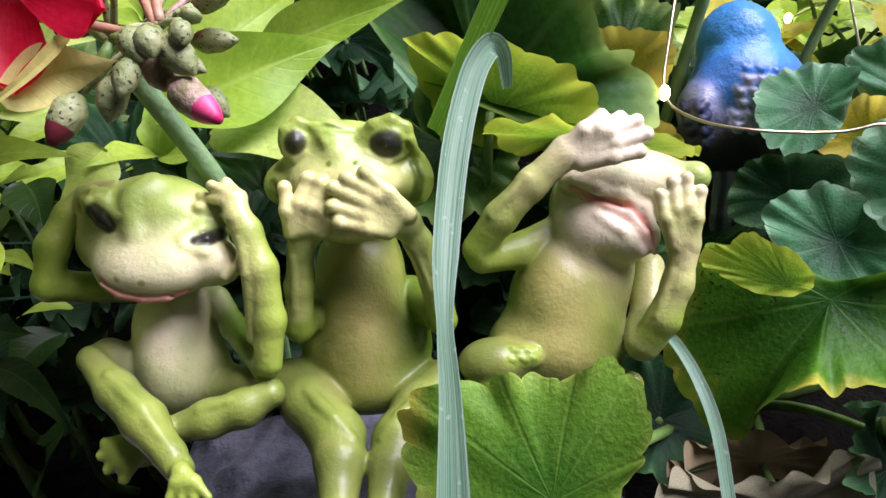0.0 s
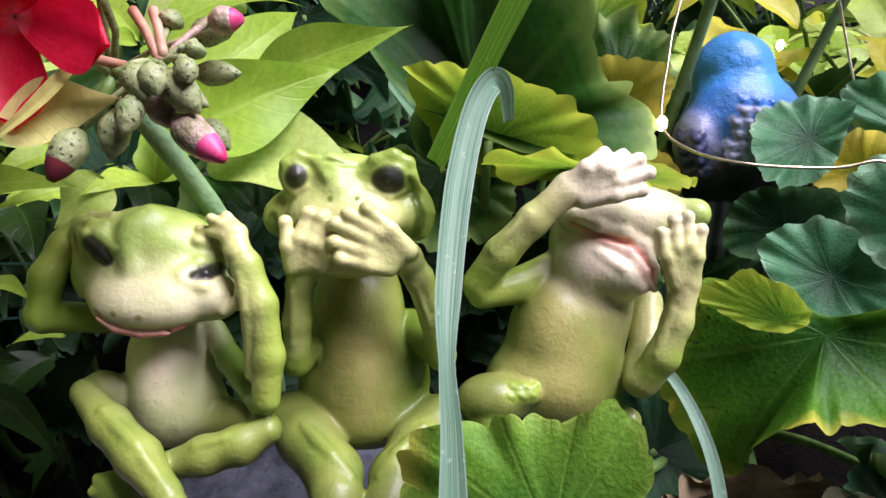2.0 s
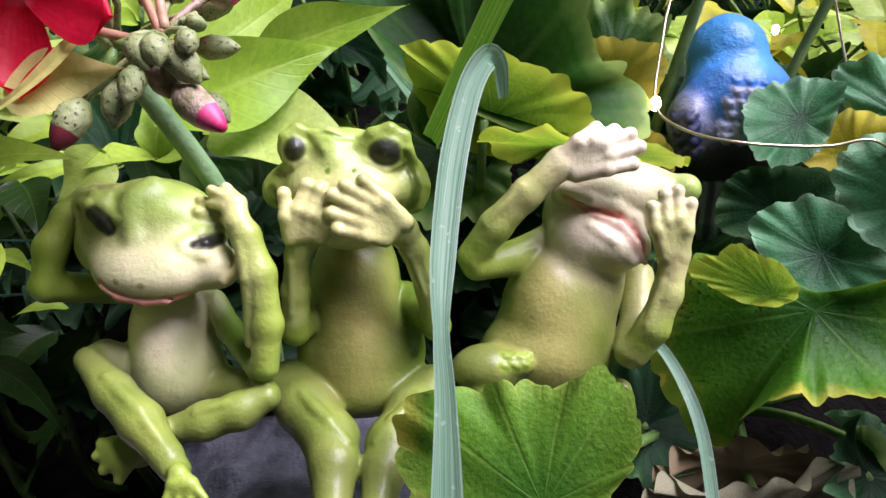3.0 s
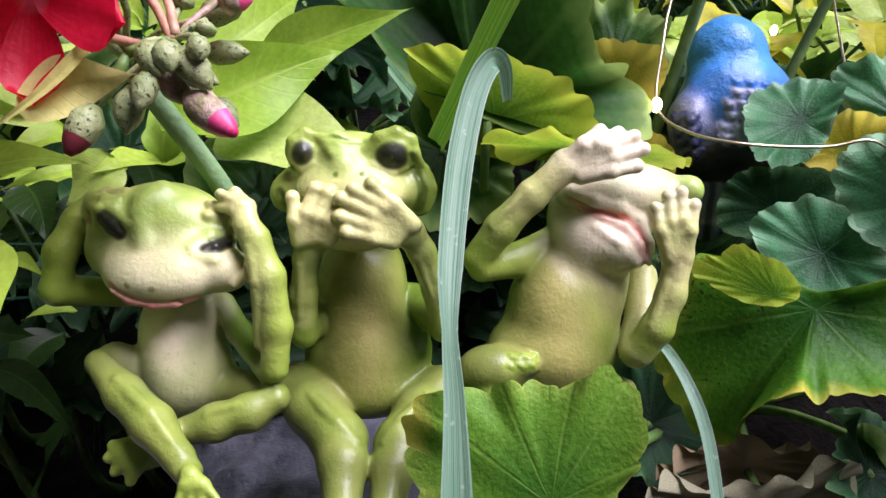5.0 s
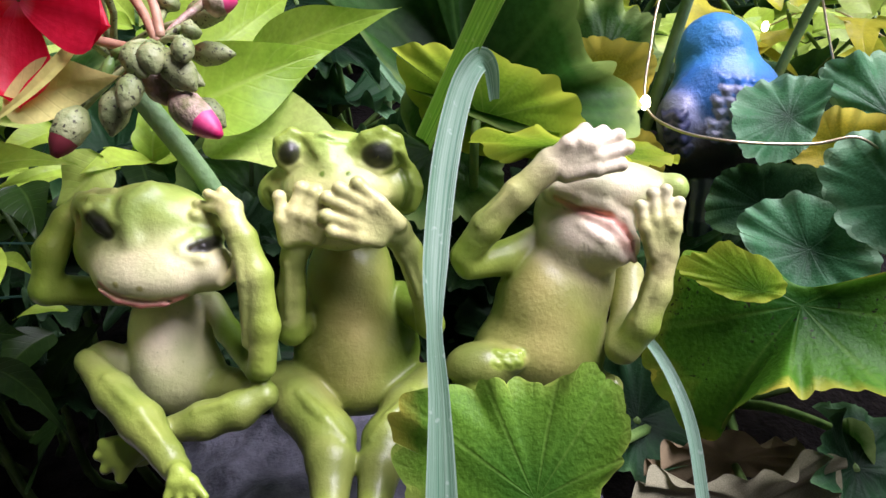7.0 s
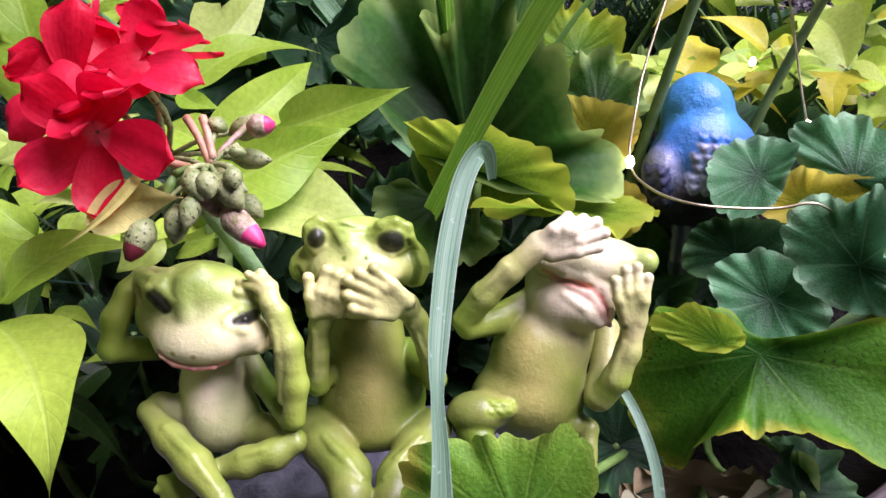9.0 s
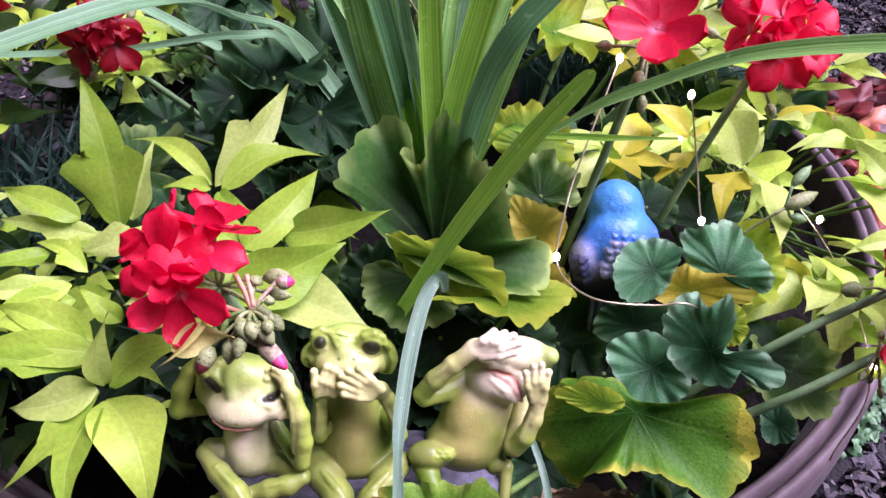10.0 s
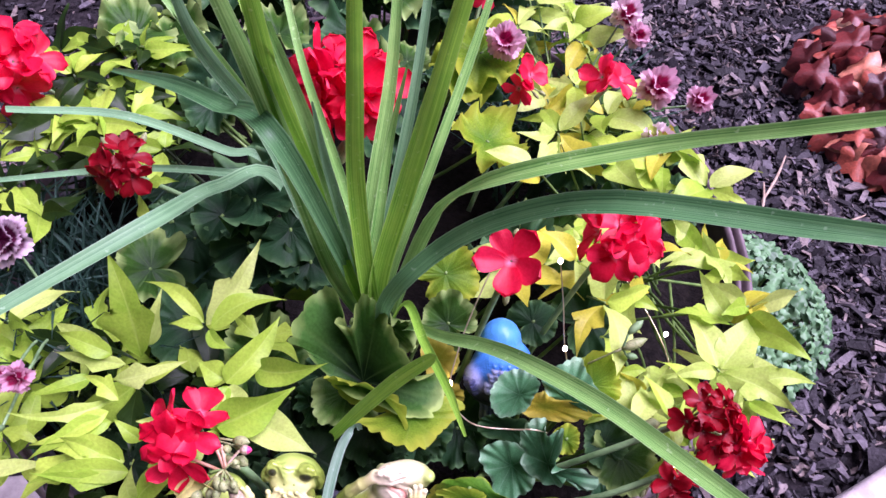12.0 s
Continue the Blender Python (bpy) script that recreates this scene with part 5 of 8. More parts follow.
eyes.limb((3.79, 4.36, 53.20), (6.29, 1.71, 50.92), 1.43, 1.32, PINK, k=0.4, edge=0.6)
eyes.limb((6.29, 1.71, 50.92), (8.01, 0.59, 47.98), 1.32, 0.61, PINK, k=0.4, edge=0.6)
eyes.limb((-5.51, 7.99, 57.04), (-0.99, 5.78, 55.80), 0.31, 0.36, PINK, k=-0.6, edge=0.45)
eyes.limb((-0.99, 5.78, 55.80), (3.32, 4.96, 54.98), 0.36, 0.41, PINK, k=-0.6, edge=0.45)
eyes.limb((3.32, 4.96, 54.98), (6.06, 3.54, 53.14), 0.41, 0.41, PINK, k=-0.6, edge=0.45)
eyes.limb((6.06, 3.54, 53.14), (7.47, 0.59, 50.62), 0.41, 0.30, PINK, k=-0.6, edge=0.45)
eyes.limb((-1.60, 4.29, 53.62), (2.32, 1.71, 51.74), 0.41, 0.50, PALE, k=1.2, edge=1.6)
eyes.limb((2.32, 1.71, 51.74), (5.97, 0.63, 48.01), 0.50, 0.51, PALE, k=1.2, edge=1.6)
eyes.limb((-21.83, 2.01, 46.96), (-15.39, 5.82, 45.80), 2.67, 3.16, LIGHT, k=0.9, edge=1.6)
eyes.limb((-15.39, 5.82, 45.80), (-7.10, 11.58, 46.02), 3.16, 3.48, LIGHT, k=0.9, edge=1.6)
eyes.limb((-22.68, 2.04, 48.90), (-18.59, 2.98, 54.48), 2.65, 2.91, LIGHT, k=1, edge=2.4)
eyes.limb((-18.59, 2.98, 54.48), (-13.21, 4.01, 60.27), 2.91, 2.57, LIGHT, k=1, edge=2.4)
eyes.limb((-13.21, 4.01, 60.27), (-7.58, 5.32, 64.98), 2.57, 2.65, CREAM, k=1.5, edge=3)
eyes.limb((-20.07, 1.46, 55.75), (-13.96, 2.79, 62.04), 0.99, 0.98, CREAM, k=0.3, edge=2.4)
eyes.ball((-5.56, 6.75, 65.11), (3.96, 2.67, 1.98), PALE, k=2, edge=2.5)
eyes.limb((-7.47, 5.38, 66.24), (-4.76, 5.43, 69.14), 1.51, 1.31, PALE, k=0.7, edge=1)
eyes.limb((-4.76, 5.43, 69.14), (-1.53, 7.65, 70.61), 1.31, 1.12, PALE, k=0.7, edge=1)
eyes.ball((-1.55, 7.55, 70.65), (1.22, 1.22, 1.22), PALE, k=0.5, edge=1.6)
eyes.limb((-6.30, 5.24, 66.06), (-2.25, 5.35, 69.12), 1.51, 1.31, PALE, k=0.7, edge=1)
eyes.limb((-2.25, 5.35, 69.12), (1.58, 7.35, 70.25), 1.31, 1.12, PALE, k=0.7, edge=1)
eyes.ball((1.55, 7.25, 70.29), (1.22, 1.22, 1.22), PALE, k=0.5, edge=1.6)
eyes.limb((-5.53, 4.91, 65.56), (-0.52, 4.99, 68.60), 1.51, 1.31, PALE, k=0.7, edge=1)
eyes.limb((-0.52, 4.99, 68.60), (4.30, 6.96, 69.73), 1.31, 1.12, PALE, k=0.7, edge=1)
eyes.ball((4.27, 6.86, 69.77), (1.22, 1.22, 1.22), PALE, k=0.5, edge=1.6)
eyes.limb((-5.16, 4.39, 64.72), (0.40, 4.06, 67.11), 1.51, 1.31, PALE, k=0.7, edge=1)
eyes.limb((0.40, 4.06, 67.11), (5.81, 5.79, 67.88), 1.31, 1.12, PALE, k=0.7, edge=1)
eyes.ball((5.78, 5.70, 67.92), (1.22, 1.22, 1.22), PALE, k=0.5, edge=1.6)
eyes.limb((-4.99, 3.88, 63.88), (-0.03, 2.97, 65.29), 1.51, 1.31, PALE, k=0.7, edge=1)
eyes.limb((-0.03, 2.97, 65.29), (4.57, 4.31, 65.39), 1.31, 1.12, PALE, k=0.7, edge=1)
eyes.ball((4.54, 4.22, 65.43), (1.22, 1.22, 1.22), PALE, k=0.5, edge=1.6)
eyes.limb((6.63, -5.20, 32.47), (9.47, -4.63, 37.40), 2.91, 2.97, LIGHT, k=1, edge=2.4)
eyes.limb((9.47, -4.63, 37.40), (11.87, -2.33, 43.21), 2.97, 2.55, LIGHT, k=1, edge=2.4)
eyes.limb((11.87, -2.33, 43.21), (13.02, 0.22, 49.39), 2.55, 2.53, CREAM, k=1.5, edge=3)
eyes.limb((7.91, -5.85, 39.01), (10.87, -2.68, 45.93), 0.91, 0.91, CREAM, k=0.3, edge=2)
eyes.limb((6.06, -4.40, 31.84), (9.14, 4.28, 34.71), 2.93, 3.05, CREAM, k=0.9, edge=1.6)
eyes.limb((9.14, 4.28, 34.71), (10.11, 10.15, 38.63), 3.05, 3.11, CREAM, k=0.9, edge=1.6)
eyes.ball((12.93, 1.45, 51.01), (2.73, 3.64, 1.82), CREAM, k=2, edge=2.5)
eyes.limb((10.87, -0.59, 50.08), (9.38, 0.63, 54.52), 1.45, 1.24, CREAM, k=0.7, edge=1)
eyes.limb((9.38, 0.63, 54.52), (8.65, 3.24, 57.64), 1.24, 1.05, CREAM, k=0.7, edge=1)
eyes.ball((8.60, 3.07, 57.74), (1.15, 1.15, 1.15), PALE, k=0.5, edge=1.6)
eyes.limb((11.89, -0.20, 50.76), (11.10, 1.35, 55.78), 1.45, 1.24, CREAM, k=0.7, edge=1)
eyes.limb((11.10, 1.35, 55.78), (10.90, 4.31, 59.50), 1.24, 1.05, CREAM, k=0.7, edge=1)
eyes.ball((10.84, 4.14, 59.59), (1.15, 1.15, 1.15), PALE, k=0.5, edge=1.6)
eyes.limb((12.99, -0.24, 50.75), (12.90, 1.55, 56.19), 1.45, 1.24, CREAM, k=0.7, edge=1)
eyes.limb((12.90, 1.55, 56.19), (13.21, 4.55, 59.99), 1.24, 1.05, CREAM, k=0.7, edge=1)
eyes.ball((13.15, 4.37, 60.08), (1.15, 1.15, 1.15), PALE, k=0.5, edge=1.6)
eyes.limb((13.77, -0.68, 50.05), (14.44, 0.47, 54.48), 1.45, 1.24, CREAM, k=0.7, edge=1)
eyes.limb((14.44, 0.47, 54.48), (15.45, 3.34, 58.09), 1.24, 1.05, CREAM, k=0.7, edge=1)
eyes.ball((15.38, 3.16, 58.19), (1.15, 1.15, 1.15), PALE, k=0.5, edge=1.6)
eyes.ball((-19.92, -6.76, 30.68), (6.81, 4.54, 5.16), LEG, k=1, edge=1.6)
eyes.ball((-15.41, -8.11, 32.59), (3.46, 2.44, 2.44), LEG, k=0.8, edge=1.6)
eyes.ball((-17.36, -8.38, 34.83), (0.50, 0.50, 0.50), LIGHT, k=0.4, edge=0.5)
eyes.ball((-16.69, -8.72, 34.70), (0.50, 0.50, 0.50), LIGHT, k=0.4, edge=0.5)
eyes.ball((-16.01, -9.05, 34.55), (0.50, 0.50, 0.50), LIGHT, k=0.4, edge=0.5)
eyes.ball((-15.24, -8.44, 34.81), (0.50, 0.50, 0.50), LIGHT, k=0.4, edge=0.5)
eyes.ball((-14.57, -8.76, 34.66), (0.50, 0.50, 0.50), LIGHT, k=0.4, edge=0.5)
eyes.ball((-13.87, -8.93, 34.38), (0.50, 0.50, 0.50), LIGHT, k=0.4, edge=0.5)
eyes.ball((-13.01, -7.84, 34.24), (0.51, 0.51, 0.51), LIGHT, k=0.4, edge=0.5)
eyes.ball((-17.81, -10.00, 33.99), (0.50, 0.50, 0.50), LIGHT, k=0.4, edge=0.5)
eyes.ball((-17.11, -10.15, 33.70), (0.50, 0.50, 0.50), LIGHT, k=0.4, edge=0.5)
eyes.ball((-16.37, -9.69, 34.07), (0.50, 0.50, 0.50), LIGHT, k=0.4, edge=0.5)
eyes.ball((-15.68, -9.91, 33.84), (0.50, 0.50, 0.50), LIGHT, k=0.4, edge=0.5)
eyes.ball((-14.99, -10.08, 33.57), (0.50, 0.50, 0.50), LIGHT, k=0.4, edge=0.5)
eyes.ball((-14.24, -9.63, 33.95), (0.50, 0.50, 0.50), LIGHT, k=0.4, edge=0.5)
eyes.ball((-13.52, -9.68, 33.58), (0.50, 0.50, 0.50), LIGHT, k=0.4, edge=0.5)
eyes.limb((-21.36, -7.56, 27.38), (-18.61, -16.48, 26.29), 4.16, 3.17, GREEN, k=1, edge=1.6)
eyes.limb((1.58, -4.63, 23.55), (4.51, -6.52, 24.42), 3.87, 2.12, LEG, k=1, edge=1.6)
eyes.limb((4.51, -6.52, 24.42), (3.60, -14.36, 19.19), 2.12, 1.86, LEG, k=1, edge=1.6)
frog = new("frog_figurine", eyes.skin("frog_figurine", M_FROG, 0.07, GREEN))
frog.location = (0.0450, -0.0020, 0.6300)
tagged(frog, "green resin frog figurine covering its eyes and leaning back", "figurine", "three seated frogs")



def rock(name, centre, size, seed, mat, label):
    bm = bmesh.new()
    bmesh.ops.create_icosphere(bm, subdivisions=5, radius=1.0)
    for vv in bm.verts:
        p = vv.co.copy()
        q = Vector([math.copysign(abs(a) ** 0.72, a) for a in p])
        q *= 1 + 0.16 * noise.noise(p * 1.6 + Vector((seed, 0, 0))) + 0.06 * noise.noise(p * 5) + 0.02 * noise.noise(p * 16)
        vv.co = Vector((q.x * size[0], q.y * size[1], q.z * size[2]))
    me = bpy.data.meshes.new(name)
    bm.to_mesh(me)
    bm.free()
    me.polygons.foreach_set("use_smooth", np.ones(len(me.polygons), dtype=bool))
    me.materials.append(mat)
    ob = new(name, me)
    ob.location = centre
    return tagged(ob, label, "stone")


rock("stone", (0.005, 0.004, 0.603), (0.052, 0.026, 0.030), 3.0, M_ROCK, "rough blue-grey stone seat under the three frogs")

BLUE, SKYBLUE, SLATE, INK, ASH = (0.03, 0.16, 0.5), (0.06, 0.3, 0.72), (0.04, 0.05, 0.12), (0.008, 0.008, 0.012), (0.2, 0.23, 0.36)
bluebird = Figure(0.5, 31)
bluebird.ball((3.48, 1.47, 66.34), (10.67, 11.43, 10.67), SKYBLUE, k=3, edge=3)
bluebird.ball((3.91, -2.34, 60.08), (11.28, 9.15, 10.98), SKYBLUE, k=3, edge=2.4)
bluebird.ball((3.96, -7.09, 54.20), (15.78, 12.14, 12.75), BLUE, k=3, edge=1.8)
bluebird.ball((3.90, -5.20, 60.40), (11.40, 9.60, 9.40), SKYBLUE, k=3, edge=2.4)
bluebird.ball((12.60, -3.60, 58.00), (7.00, 6.40, 8.40), BLUE, k=4, edge=1.8)
bluebird.ball((1.45, -12.05, 45.92), (14.87, 11.84, 13.35), INK, k=3, edge=3)
bluebird.ball((8.60, -13.48, 53.52), (8.30, 9.78, 9.19), INK, k=3, edge=2.5)
bluebird.ball((-10.28, -14.29, 55.21), (4.99, 6.75, 6.75), ASH, k=3, edge=2.5)
bluebird.ball((-0.52, -11.97, 61.39), (9.64, 6.43, 4.38), BLUE, k=4, edge=2.2)
bluebird.limb((0.90, -16.71, 40.14), (-0.25, -20.34, 28.34), 6.65, 4.60, INK, k=3, edge=1.6)
bluebird.limb((-0.25, -20.34, 28.34), (-0.88, -21.74, 20.22), 4.60, 3.42, INK, k=3, edge=1.6)
bluebird.limb((-0.58, -13.82, 66.29), (0.37, -14.84, 65.45), 0.57, 1.00, BLUE, k=0.4, edge=0.42)
bluebird.limb((0.37, -14.84, 65.45), (1.58, -14.46, 65.88), 1.00, 0.57, BLUE, k=0.4, edge=0.42)
bluebird.limb((2.94, -14.19, 66.06), (3.95, -15.07, 65.16), 0.57, 1.00, BLUE, k=0.4, edge=0.42)
bluebird.limb((3.95, -15.07, 65.16), (5.27, -14.44, 65.51), 1.00, 0.57, BLUE, k=0.4, edge=0.42)
bluebird.limb((6.74, -14.02, 65.47), (7.75, -14.88, 64.57), 0.57, 1.00, BLUE, k=0.4, edge=0.42)
bluebird.limb((7.75, -14.88, 64.57), (9.30, -13.78, 64.74), 1.00, 0.58, BLUE, k=0.4, edge=0.42)
bluebird.limb((11.25, -12.30, 64.47), (12.33, -13.04, 63.50), 0.58, 1.01, BLUE, k=0.4, edge=0.42)
bluebird.limb((12.33, -13.04, 63.50), (14.34, -11.03, 63.34), 1.01, 0.58, BLUE, k=0.4, edge=0.42)
bluebird.limb((-0.37, -16.02, 64.10), (0.68, -16.80, 63.18), 0.57, 1.00, ASH, k=0.4, edge=0.42)
bluebird.limb((0.68, -16.80, 63.18), (1.86, -16.48, 63.63), 1.00, 0.57, ASH, k=0.4, edge=0.42)
bluebird.limb((3.16, -16.36, 63.86), (4.22, -17.10, 62.92), 0.57, 1.00, ASH, k=0.4, edge=0.42)
bluebird.limb((4.22, -17.10, 62.92), (5.42, -16.73, 63.35), 1.00, 0.57, ASH, k=0.4, edge=0.42)
bluebird.limb((6.77, -16.55, 63.41), (7.79, -17.38, 62.50), 0.57, 1.00, ASH, k=0.4, edge=0.42)
bluebird.limb((7.79, -17.38, 62.50), (9.12, -16.75, 62.84), 1.00, 0.57, ASH, k=0.4, edge=0.42)
bluebird.limb((10.73, -15.98, 62.81), (11.81, -16.69, 61.85), 0.57, 1.00, ASH, k=0.4, edge=0.42)
bluebird.limb((11.81, -16.69, 61.85), (13.75, -14.84, 61.72), 1.00, 0.58, ASH, k=0.4, edge=0.42)
bluebird.limb((-2.35, -17.25, 61.61), (-1.25, -17.90, 60.63), 0.57, 1.00, ASH, k=0.4, edge=0.42)
bluebird.limb((-1.25, -17.90, 60.63), (-0.18, -17.83, 61.18), 1.00, 0.57, ASH, k=0.4, edge=0.42)
bluebird.limb((1.08, -17.81, 61.45), (2.17, -18.48, 60.49), 0.57, 1.00, ASH, k=0.4, edge=0.42)
bluebird.limb((2.17, -18.48, 60.49), (3.26, -18.36, 61.02), 1.00, 0.57, ASH, k=0.4, edge=0.42)
bluebird.limb((4.51, -18.41, 61.16), (5.52, -19.26, 60.27), 0.57, 1.00, ASH, k=0.4, edge=0.42)
bluebird.limb((5.52, -19.26, 60.27), (6.64, -19.07, 60.77), 1.00, 0.57, ASH, k=0.4, edge=0.42)
bluebird.limb((7.93, -18.95, 61.00), (8.96, -19.73, 60.08), 0.57, 0.99, ASH, k=0.4, edge=0.42)
bluebird.limb((8.96, -19.73, 60.08), (10.25, -19.19, 60.44), 0.99, 0.57, ASH, k=0.4, edge=0.42)
bluebird.limb((-1.71, -18.40, 59.02), (-0.60, -19.04, 58.04), 0.57, 1.00, ASH, k=0.4, edge=0.42)
bluebird.limb((-0.60, -19.04, 58.04), (0.47, -18.99, 58.60), 1.00, 0.57, ASH, k=0.4, edge=0.42)
bluebird.limb((1.67, -19.09, 58.92), (2.73, -19.84, 57.99), 0.57, 1.00, ASH, k=0.4, edge=0.42)
bluebird.limb((2.73, -19.84, 57.99), (3.75, -19.88, 58.59), 1.00, 0.57, ASH, k=0.4, edge=0.42)
bluebird.limb((4.92, -20.11, 58.81), (5.92, -20.96, 57.92), 0.57, 0.99, ASH, k=0.4, edge=0.42)
bluebird.limb((5.92, -20.96, 57.92), (7.00, -20.86, 58.46), 0.99, 0.57, ASH, k=0.4, edge=0.42)
bluebird.limb((8.26, -20.80, 58.71), (9.41, -21.34, 57.70), 0.57, 0.99, ASH, k=0.4, edge=0.42)
bluebird.limb((9.41, -21.34, 57.70), (10.66, -20.88, 58.09), 0.99, 0.57, ASH, k=0.4, edge=0.42)
bluebird.limb((-3.49, -19.12, 56.29), (-2.56, -20.20, 55.49), 0.57, 1.00, ASH, k=0.4, edge=0.42)
bluebird.limb((-2.56, -20.20, 55.49), (-1.46, -20.08, 56.04), 1.00, 0.57, ASH, k=0.4, edge=0.42)
bluebird.limb((-0.23, -20.14, 56.34), (0.77, -21.03, 55.47), 0.57, 1.00, ASH, k=0.4, edge=0.42)
bluebird.limb((0.77, -21.03, 55.47), (1.88, -20.87, 55.99), 1.00, 0.57, ASH, k=0.4, edge=0.42)
bluebird.limb((3.07, -21.06, 56.20), (4.09, -21.89, 55.30), 0.57, 1.00, ASH, k=0.4, edge=0.42)
bluebird.limb((4.09, -21.89, 55.30), (5.14, -21.85, 55.87), 1.00, 0.57, ASH, k=0.4, edge=0.42)
bluebird.limb((6.33, -21.95, 56.19), (7.49, -22.47, 55.16), 0.57, 1.00, ASH, k=0.4, edge=0.42)
bluebird.limb((7.49, -22.47, 55.16), (8.59, -22.31, 55.68), 1.00, 0.57, ASH, k=0.4, edge=0.42)
bluebird.limb((-3.26, -21.29, 54.13), (-2.30, -22.30, 53.31), 0.57, 1.00, ASH, k=0.4, edge=0.42)
bluebird.limb((-2.30, -22.30, 53.31), (-1.21, -22.17, 53.85), 1.00, 0.57, ASH, k=0.4, edge=0.42)
bluebird.limb((0.06, -22.13, 54.11), (1.09, -22.95, 53.21), 0.57, 1.00, ASH, k=0.4, edge=0.42)
bluebird.limb((1.09, -22.95, 53.21), (2.26, -22.65, 53.67), 1.00, 0.57, ASH, k=0.4, edge=0.42)
bluebird.limb((3.54, -22.63, 53.79), (4.69, -23.16, 52.76), 0.57, 1.00, ASH, k=0.4, edge=0.42)
bluebird.limb((4.69, -23.16, 52.76), (5.82, -22.96, 53.26), 1.00, 0.57, ASH, k=0.4, edge=0.42)
bluebird.limb((7.08, -22.92, 53.53), (8.40, -23.10, 52.34), 0.57, 1.00, ASH, k=0.4, edge=0.42)
bluebird.limb((8.40, -23.10, 52.34), (9.59, -22.78, 52.79), 1.00, 0.57, ASH, k=0.4, edge=0.42)
bluebird.limb((-14.79, -15.49, 57.51), (-14.19, -17.78, 56.89), 0.58, 1.15, SLATE, k=0.4, edge=0.42)
bluebird.limb((-14.19, -17.78, 56.89), (-13.16, -18.46, 58.37), 1.15, 0.72, SLATE, k=0.4, edge=0.42)
bluebird.limb((-12.47, -18.84, 58.82), (-11.52, -20.04, 57.77), 0.57, 1.14, SLATE, k=0.4, edge=0.42)
bluebird.limb((-11.52, -20.04, 57.77), (-10.17, -19.75, 58.84), 1.14, 0.71, SLATE, k=0.4, edge=0.42)
bluebird.limb((-14.57, -17.42, 55.21), (-13.68, -18.89, 54.25), 0.58, 1.15, SLATE, k=0.4, edge=0.42)
bluebird.limb((-13.68, -18.89, 54.25), (-12.76, -19.85, 55.88), 1.15, 0.72, SLATE, k=0.4, edge=0.42)
bluebird.limb((-12.09, -20.27, 56.35), (-10.88, -20.77, 55.00), 0.57, 1.14, SLATE, k=0.4, edge=0.42)
bluebird.limb((-10.88, -20.77, 55.00), (-9.61, -20.72, 56.18), 1.14, 0.71, SLATE, k=0.4, edge=0.42)
bluebird.limb((-13.80, -17.80, 52.22), (-12.62, -18.44, 50.90), 0.58, 1.17, SLATE, k=0.4, edge=0.42)
bluebird.limb((-12.62, -18.44, 50.90), (-11.91, -20.01, 52.83), 1.17, 0.72, SLATE, k=0.4, edge=0.42)
bluebird.limb((-11.25, -20.46, 53.32), (-9.80, -20.37, 51.69), 0.58, 1.16, SLATE, k=0.4, edge=0.42)
bluebird.limb((-9.80, -20.37, 51.69), (-8.63, -20.60, 53.02), 1.16, 0.72, SLATE, k=0.4, edge=0.42)
bluebird.limb((-12.57, -16.91, 48.61), (-11.58, -18.14, 47.54), 0.59, 1.18, SLATE, k=0.4, edge=0.42)
bluebird.limb((-11.58, -18.14, 47.54), (-10.76, -19.39, 49.37), 1.18, 0.73, SLATE, k=0.4, edge=0.42)
bluebird.limb((-10.13, -19.94, 49.93), (-9.02, -20.78, 48.70), 0.58, 1.16, SLATE, k=0.4, edge=0.42)
bluebird.limb((-9.02, -20.78, 48.70), (-7.95, -21.27, 50.17), 1.16, 0.72, SLATE, k=0.4, edge=0.42)
bluebird.limb((-5.07, -21.54, 40.21), (-4.46, -20.88, 34.13), 0.74, 0.75, ASH, k=0.7, edge=0.5)
bluebird.limb((-4.46, -20.88, 34.13), (-4.79, -22.56, 29.20), 0.75, 0.76, ASH, k=0.7, edge=0.5)
bluebird.limb((-4.79, -22.56, 29.20), (-4.23, -22.08, 22.88), 0.76, 0.77, ASH, k=0.7, edge=0.5)
bluebird.limb((-3.69, -22.55, 40.69), (-3.24, -22.35, 34.89), 0.74, 0.75, SLATE, k=0.7, edge=0.5)
bluebird.limb((-3.24, -22.35, 34.89), (-3.50, -23.88, 29.92), 0.75, 0.75, SLATE, k=0.7, edge=0.5)
bluebird.limb((-3.50, -23.88, 29.92), (-3.13, -23.92, 23.96), 0.75, 0.76, SLATE, k=0.7, edge=0.5)
bluebird.limb((-2.20, -23.25, 41.01), (-1.78, -23.20, 35.31), 0.73, 0.74, ASH, k=0.7, edge=0.5)
bluebird.limb((-1.78, -23.20, 35.31), (-2.01, -24.65, 30.32), 0.74, 0.75, ASH, k=0.7, edge=0.5)
bluebird.limb((-2.01, -24.65, 30.32), (-1.65, -24.77, 24.43), 0.75, 0.76, ASH, k=0.7, edge=0.5)
bluebird.limb((-0.61, -23.69, 41.19), (-0.17, -23.64, 35.51), 0.73, 0.74, SLATE, k=0.7, edge=0.5)
bluebird.limb((-0.17, -23.64, 35.51), (-0.34, -25.02, 30.48), 0.74, 0.75, SLATE, k=0.7, edge=0.5)
bluebird.limb((-0.34, -25.02, 30.48), (0.12, -24.96, 24.49), 0.75, 0.76, SLATE, k=0.7, edge=0.5)
bird = new("bird_figurine", bluebird.skin("bird_figurine", M_BIRD, 0.22))
bird.location = (0.0920, 0.0850, 0.6200)
tagged(bird, "blue painted songbird figurine with dark wings among geranium leaves", "figurine")

